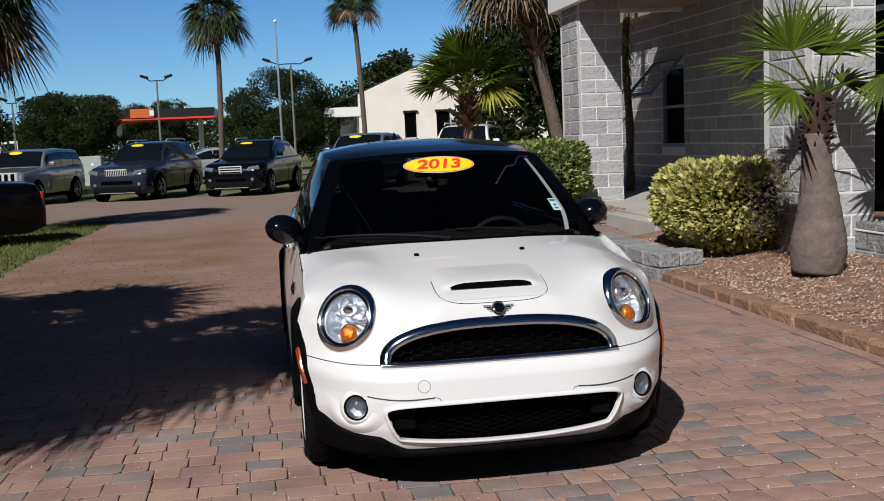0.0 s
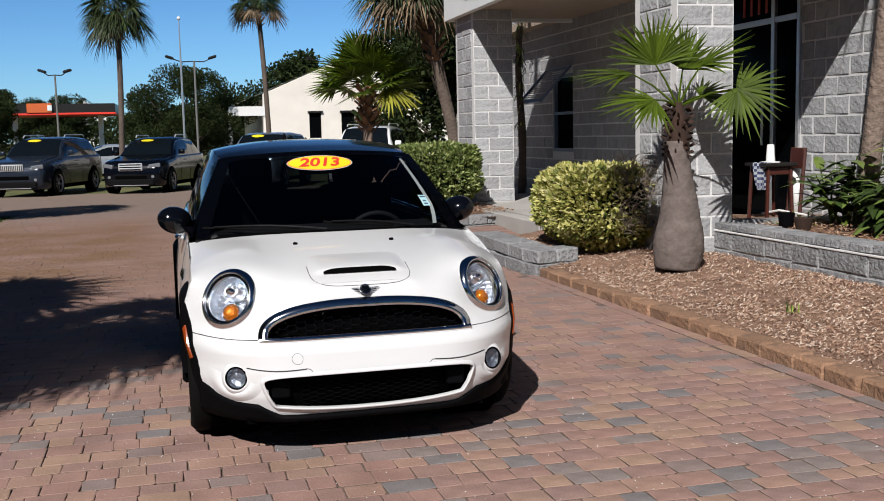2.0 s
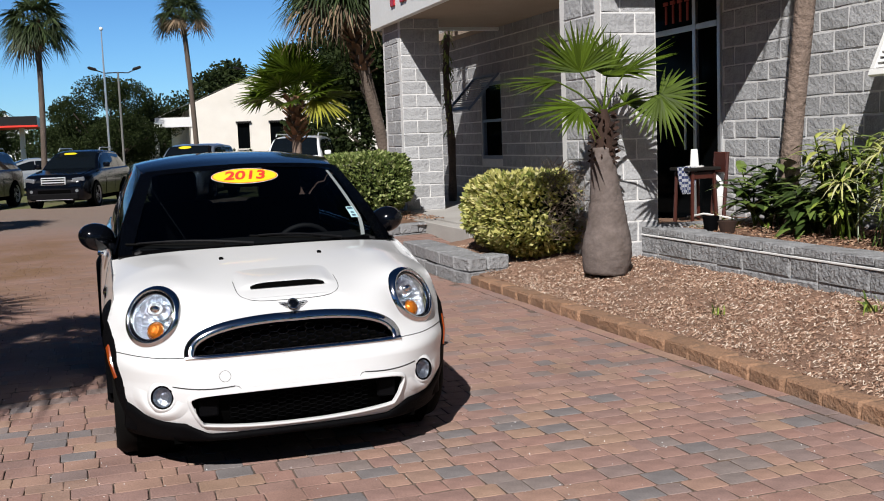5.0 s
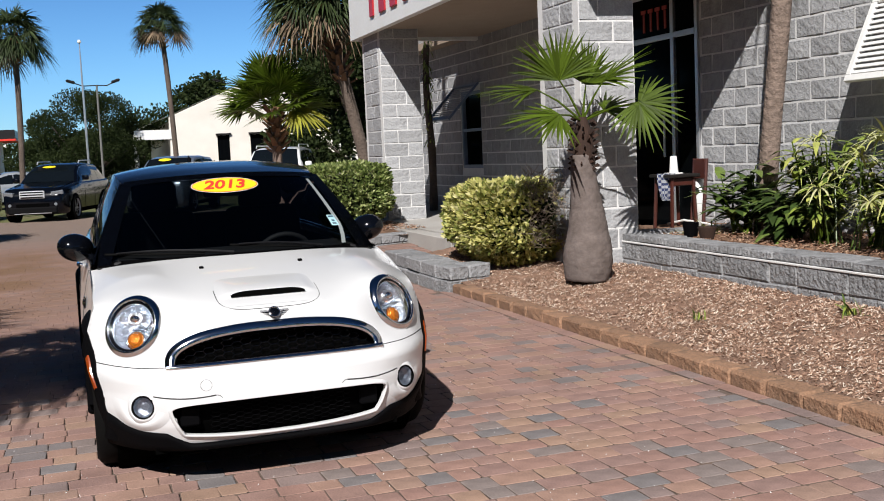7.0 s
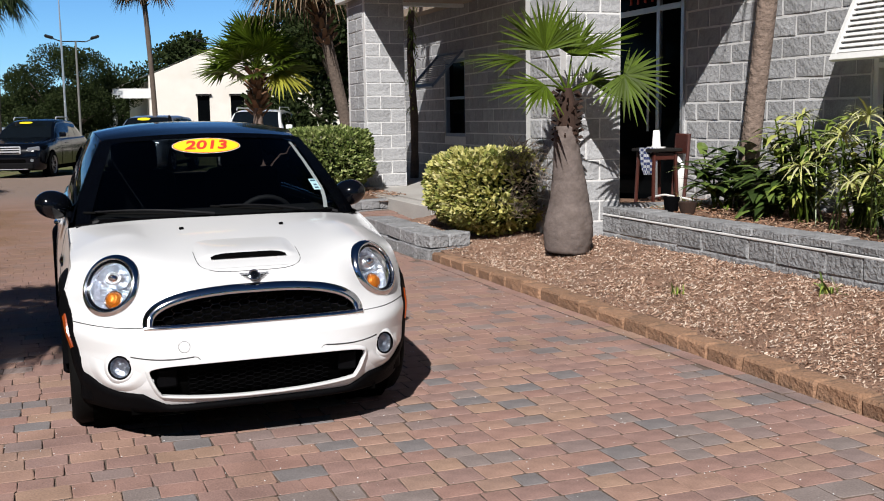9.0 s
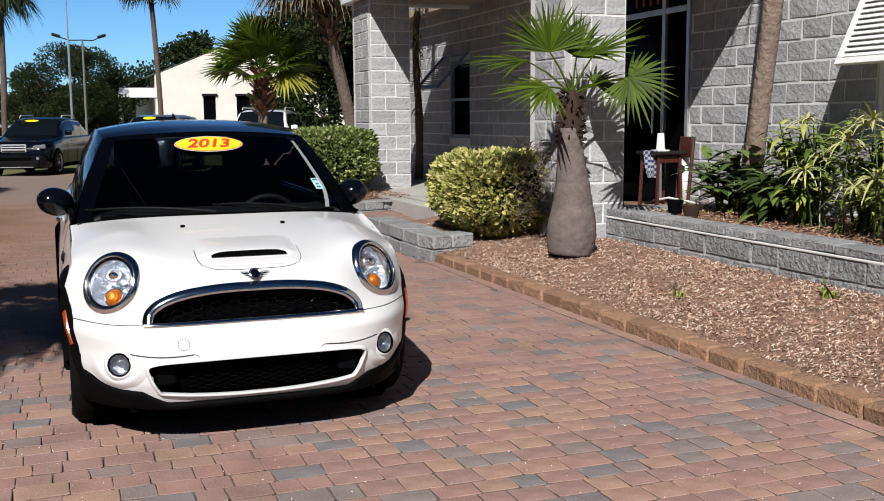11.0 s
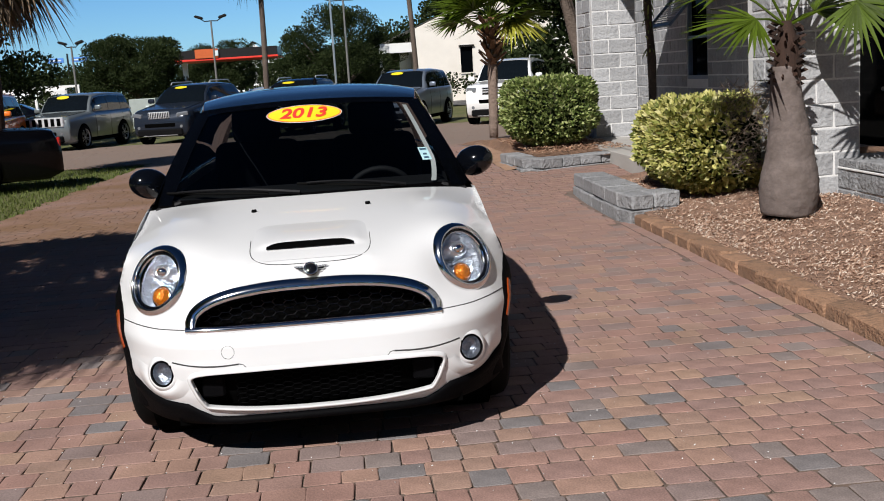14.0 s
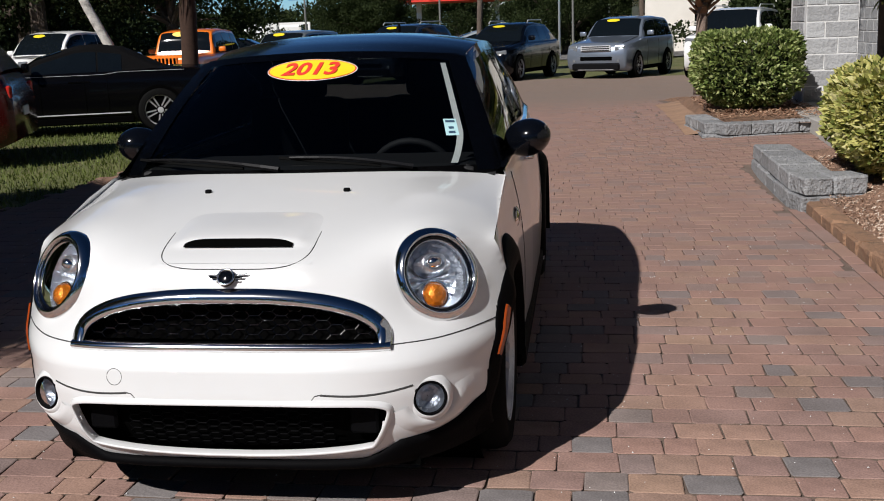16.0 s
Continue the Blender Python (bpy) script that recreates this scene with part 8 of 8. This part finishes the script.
tube(bm, [(-0.25, 0.25, 0.08), (-0.2, 0.0, 0.13), (-0.1, -0.3, 0.1), (0.0, -0.5, 0.03)], 0.012, seg=6)
part("hose", bm, M_WHITE_TRIM, pipe)
pot = empty("plant_pot", pose(4.75, 3.68, 0.46), "brown clay pot in planter soil", "pot")
bm = bmesh.new()
lathe(bm, [(0.001, 0.0), (0.06, 0.0), (0.09, 0.12), (0.08, 0.12), (0.055, 0.02)], 18)
part("pot", bm, M_RUST, pot)
pot = empty("plant_pot", pose(4.75, 3.95, 0.46), "small black plastic pot in planter soil", "pot")
bm = bmesh.new()
lathe(bm, [(0.001, 0.0), (0.06, 0.0), (0.08, 0.15), (0.07, 0.15), (0.06, 0.02)], 18)
part("pot", bm, M_BLACKPLASTIC, pot)

# ---- pavers ----
def outline(lx, ly, rnd):
    """Eight corners of a tumbled paver with chipped, rounded corners."""
    pts = []
    for sx, sy, flip in ((-1, -1, 0), (1, -1, 1), (1, 1, 0), (-1, 1, 1)):
        cx, cy = rnd.uniform(0.004, 0.014), rnd.uniform(0.004, 0.014)
        two = [(sx * lx / 2, sy * (ly / 2 - cy)), (sx * (lx / 2 - cx), sy * ly / 2)]
        for px, py in (two[::-1] if flip else two):
            pts.append((px + rnd.uniform(-0.004, 0.003), py + rnd.uniform(-0.004, 0.003)))
    return pts


def paver_mesh(lx, ly, seed, top=0.0, chamfer=0.004):
    """A tumbled paver: a slab with softened, uneven edges, top at 0."""
    rnd = random.Random(seed)
    bm = bmesh.new()

    base = outline(lx, ly, rnd)
    a, b, c = [[bm.verts.new((px * (1 - 2 * inset / lx), py * (1 - 2 * inset / ly), z)) for px, py in base] for inset, z in ((0.0, -0.02), (0.0, -0.002), (0.004, 0.0))]
    for r0, r1, slot in ((a, b, 1), (b, c, 0)):
        for k in range(8):
            bm.faces.new((r0[k], r0[(k + 1) % 8], r1[(k + 1) % 8], r1[k])).material_index = slot
    bm.faces.new(c)
    return bm


LENGTHS = (0.115, 0.138, 0.16, 0.172, 0.204)
rnd = random.Random(77)
shared = {}
verts, faces, slots = [], [], []
singles = 0


def joined(x, y, z, lx, ly, yaw, rnd):
    """Adds one paver to the joined rest."""
    i = len(verts)
    ca, sa = math.cos(yaw), math.sin(yaw)
    base = outline(lx, ly, rnd)
    for inset, dz in ((0.0, -0.02), (0.0, -0.002), (0.004, 0.0)):
        for bx, by in base:
            px, py = bx * (1 - 2 * inset / lx), by * (1 - 2 * inset / ly)
            verts.append((x + px * ca - py * sa, y + px * sa + py * ca, z + dz))
    for r in (0, 8):
        for k in range(8):
            faces.append((i + r + k, i + r + (k + 1) % 8, i + r + 8 + (k + 1) % 8, i + r + 8 + k))
            slots.append(0 if r else (2 if y > 2.2 else 1))
    faces.append(tuple(range(i + 16, i + 24)))
    slots.append(0)


def drive_right(y):
    return KERB_X if y < 5.0 else (2.55 if y < 7.3 else (3.55 if y < 8.9 else (2.35 if y < 10.4 else (2.4 if y < 17.0 else 4.5))))


y, row = -7.9, 0
while y < 27.4:
    right, left = drive_right(y + 0.07), DRIVE_LEFT
    if y > 18.8:
        left = -14.0
    grow = 1.0 if y < 12 else (1.6 if y < 19 else 2.2)
    ly = rnd.choice((0.125, 0.14, 0.14, 0.155)) * grow
    x = left + rnd.uniform(-0.15, 0)
    lim = right - 0.11 if y < 5.0 else right
    while x < lim - 0.04:
        lx = rnd.choice(LENGTHS) * grow
        if x + lx > lim:
            lx = lim - x
        cx, cy = x + lx / 2, y + ly / 2 + rnd.uniform(-0.003, 0.003)
        x += lx
        if lx < 0.05:
            continue
        z = ground_z(cx, cy) + rnd.uniform(-0.0015, 0.0015)
        yaw = rnd.uniform(-0.03, 0.03)
        if singles < 300 and 0.2 < cx < 2.6 and -1.5 < cy < 0.75 and lx in LENGTHS:
            key = (lx, ly, rnd.randrange(4))
            if key not in shared:
                b = paver_mesh(lx - 0.004, ly - 0.004, int(lx * 1000 + ly * 7000) + key[2])
                me = bpy.data.meshes.new("paver")
                b.to_mesh(me)
                b.free()
                me.materials.append(M_PAVER)
                me.materials.append(M_SAND)
                shared[key] = me
            ob = new("paver", shared[key])
            ob.parent = drive
            ob.matrix_local = Matrix.Translation((cx, cy, z)) @ Matrix.Rotation(yaw, 4, 'Z')
            singles += 1
        else:
            gap = 0.004 if cy < 2.2 else 0.002
            joined(cx, cy, z, lx - gap, ly - gap, yaw if cy < 3.0 else yaw * 0.4, rnd)
    y += ly
    row += 1
y = -7.9
while y < 5.0:                        # soldier course along the kerb
    joined(KERB_X - 0.053, y + 0.1, ground_z(2.6, y) + rnd.uniform(0, 0.003), 0.098, 0.197, rnd.uniform(-0.01, 0.01), rnd)
    y += 0.203
me = bpy.data.meshes.new("pavers_beyond")
me.from_pydata(verts, [], faces)
me.materials.append(M_PAVER_J)
me.materials.append(M_SAND)
me.materials.append(M_SAND_RED)
me.polygons.foreach_set("material_index", slots)
rest = new("pavers_beyond", me)
rest.parent = drive
tagged(rest, kind="stuff")

# pale grit swept over the pavers
rnd = random.Random(79)
verts, faces = [], []
for _ in range(1500):
    x, y, r, a = rnd.uniform(DRIVE_LEFT + 0.1, KERB_X - 0.05), rnd.uniform(-2.5, 4.5), rnd.uniform(0.0015, 0.0042), rnd.uniform(0, 6.28)
    i, z = len(verts), ground_z(x, y) + 0.0012
    verts += [(x + r * math.cos(a + k * 2.094) * rnd.uniform(0.7, 1.3), y + r * math.sin(a + k * 2.094), z) for k in range(3)] + [(x, y, z + r)]
    faces += [(i, i + 1, i + 3), (i + 1, i + 2, i + 3), (i + 2, i, i + 3)]
me = bpy.data.meshes.new("grit")
me.from_pydata(verts, [], faces)
me.materials.append(M_MORTAR)
tagged(new("grit", me), "pale sand grit scattered over brick pavers", "grit", kind="stuff")

# ---- bark chips, lawn blades, fallen leaves ----
rnd = random.Random(78)
verts, faces = [], []


def chip(x, y, z, L, w, yaw, tilt, rnd):
    i = len(verts)
    ca, sa = math.cos(yaw), math.sin(yaw)
    for px, py, pz in ((-L, -w, 0), (L, -w * 0.6, tilt), (L * 0.9, w, tilt + 0.003), (-L * 0.8, w * 0.8, 0.004)):
        verts.append((x + px * ca - py * sa, y + px * sa + py * ca, z + pz + 0.004))
    faces.append((i, i + 1, i + 2, i + 3))


for _ in range(60000):
    x, y = rnd.uniform(KERB_X + 0.17, 4.3), rnd.uniform(-3.2, 6.6)
    if noise.noise(Vector((x * 1.3, y * 1.3, 5))) + 0.5 * noise.noise(Vector((x * 5, y * 5, 9))) < -0.12 and rnd.random() < 0.65:
        continue
    chip(x, y, mulch_z(x, y), rnd.uniform(0.004, 0.016), rnd.uniform(0.0015, 0.0045), rnd.uniform(0, 6.28), rnd.uniform(-0.004, 0.016), rnd)
me = bpy.data.meshes.new("bark_chips")
me.from_pydata(verts, [], faces)
me.materials.append(M_CHIP)
tagged(new("bark_chips", me), "loose pale and brown bark chips over the bed", "bark mulch", kind="stuff")
verts, faces = [], []
for _ in range(5000):
    x, y = rnd.uniform(4.6, 5.98), rnd.uniform(-2, 4.5)
    chip(x, y, 0.465, rnd.uniform(0.01, 0.035), rnd.uniform(0.004, 0.01), rnd.uniform(0, 6.28), rnd.uniform(-0.004, 0.02), rnd)
for _ in range(2500):
    x, y = rnd.uniform(2.55, 3.85), rnd.uniform(9.2, 12.5)
    chip(x, y, 0.3 + 0.02, rnd.uniform(0.01, 0.035), rnd.uniform(0.004, 0.01), rnd.uniform(0, 6.28), rnd.uniform(-0.004, 0.02), rnd)
me = bpy.data.meshes.new("planter_chips")
me.from_pydata(verts, [], faces)
me.materials.append(palette_mat("red_bark_chip", [(0.3, 0.17, 0.105), (0.21, 0.105, 0.06), (0.38, 0.25, 0.165), (0.135, 0.07, 0.04)], rough=0.9, bump=0))
tagged(new("planter_chips", me), "red-brown bark chips in the planters", "bark mulch", kind="stuff")
verts, faces = [], []
for _ in range(42000):
    x, y = rnd.uniform(-12, DRIVE_LEFT - 0.02), rnd.uniform(4.5, 18.5)
    a, h = rnd.uniform(0, 6.28), rnd.uniform(0.03, 0.075)
    w = 0.008
    i = len(verts)
    z = ground_z(x, y) - 0.035
    verts += [(x - w * math.cos(a), y - w * math.sin(a), z), (x + w * math.cos(a), y + w * math.sin(a), z), (x + rnd.uniform(-0.03, 0.03), y + rnd.uniform(-0.03, 0.03), z + h)]
    faces.append((i, i + 1, i + 2))
me = bpy.data.meshes.new("grass")
me.from_pydata(verts, [], faces)
me.materials.append(M_GRASS)
tagged(new("grass", me), "short green lawn grass beside the drive", "grass", kind="stuff")
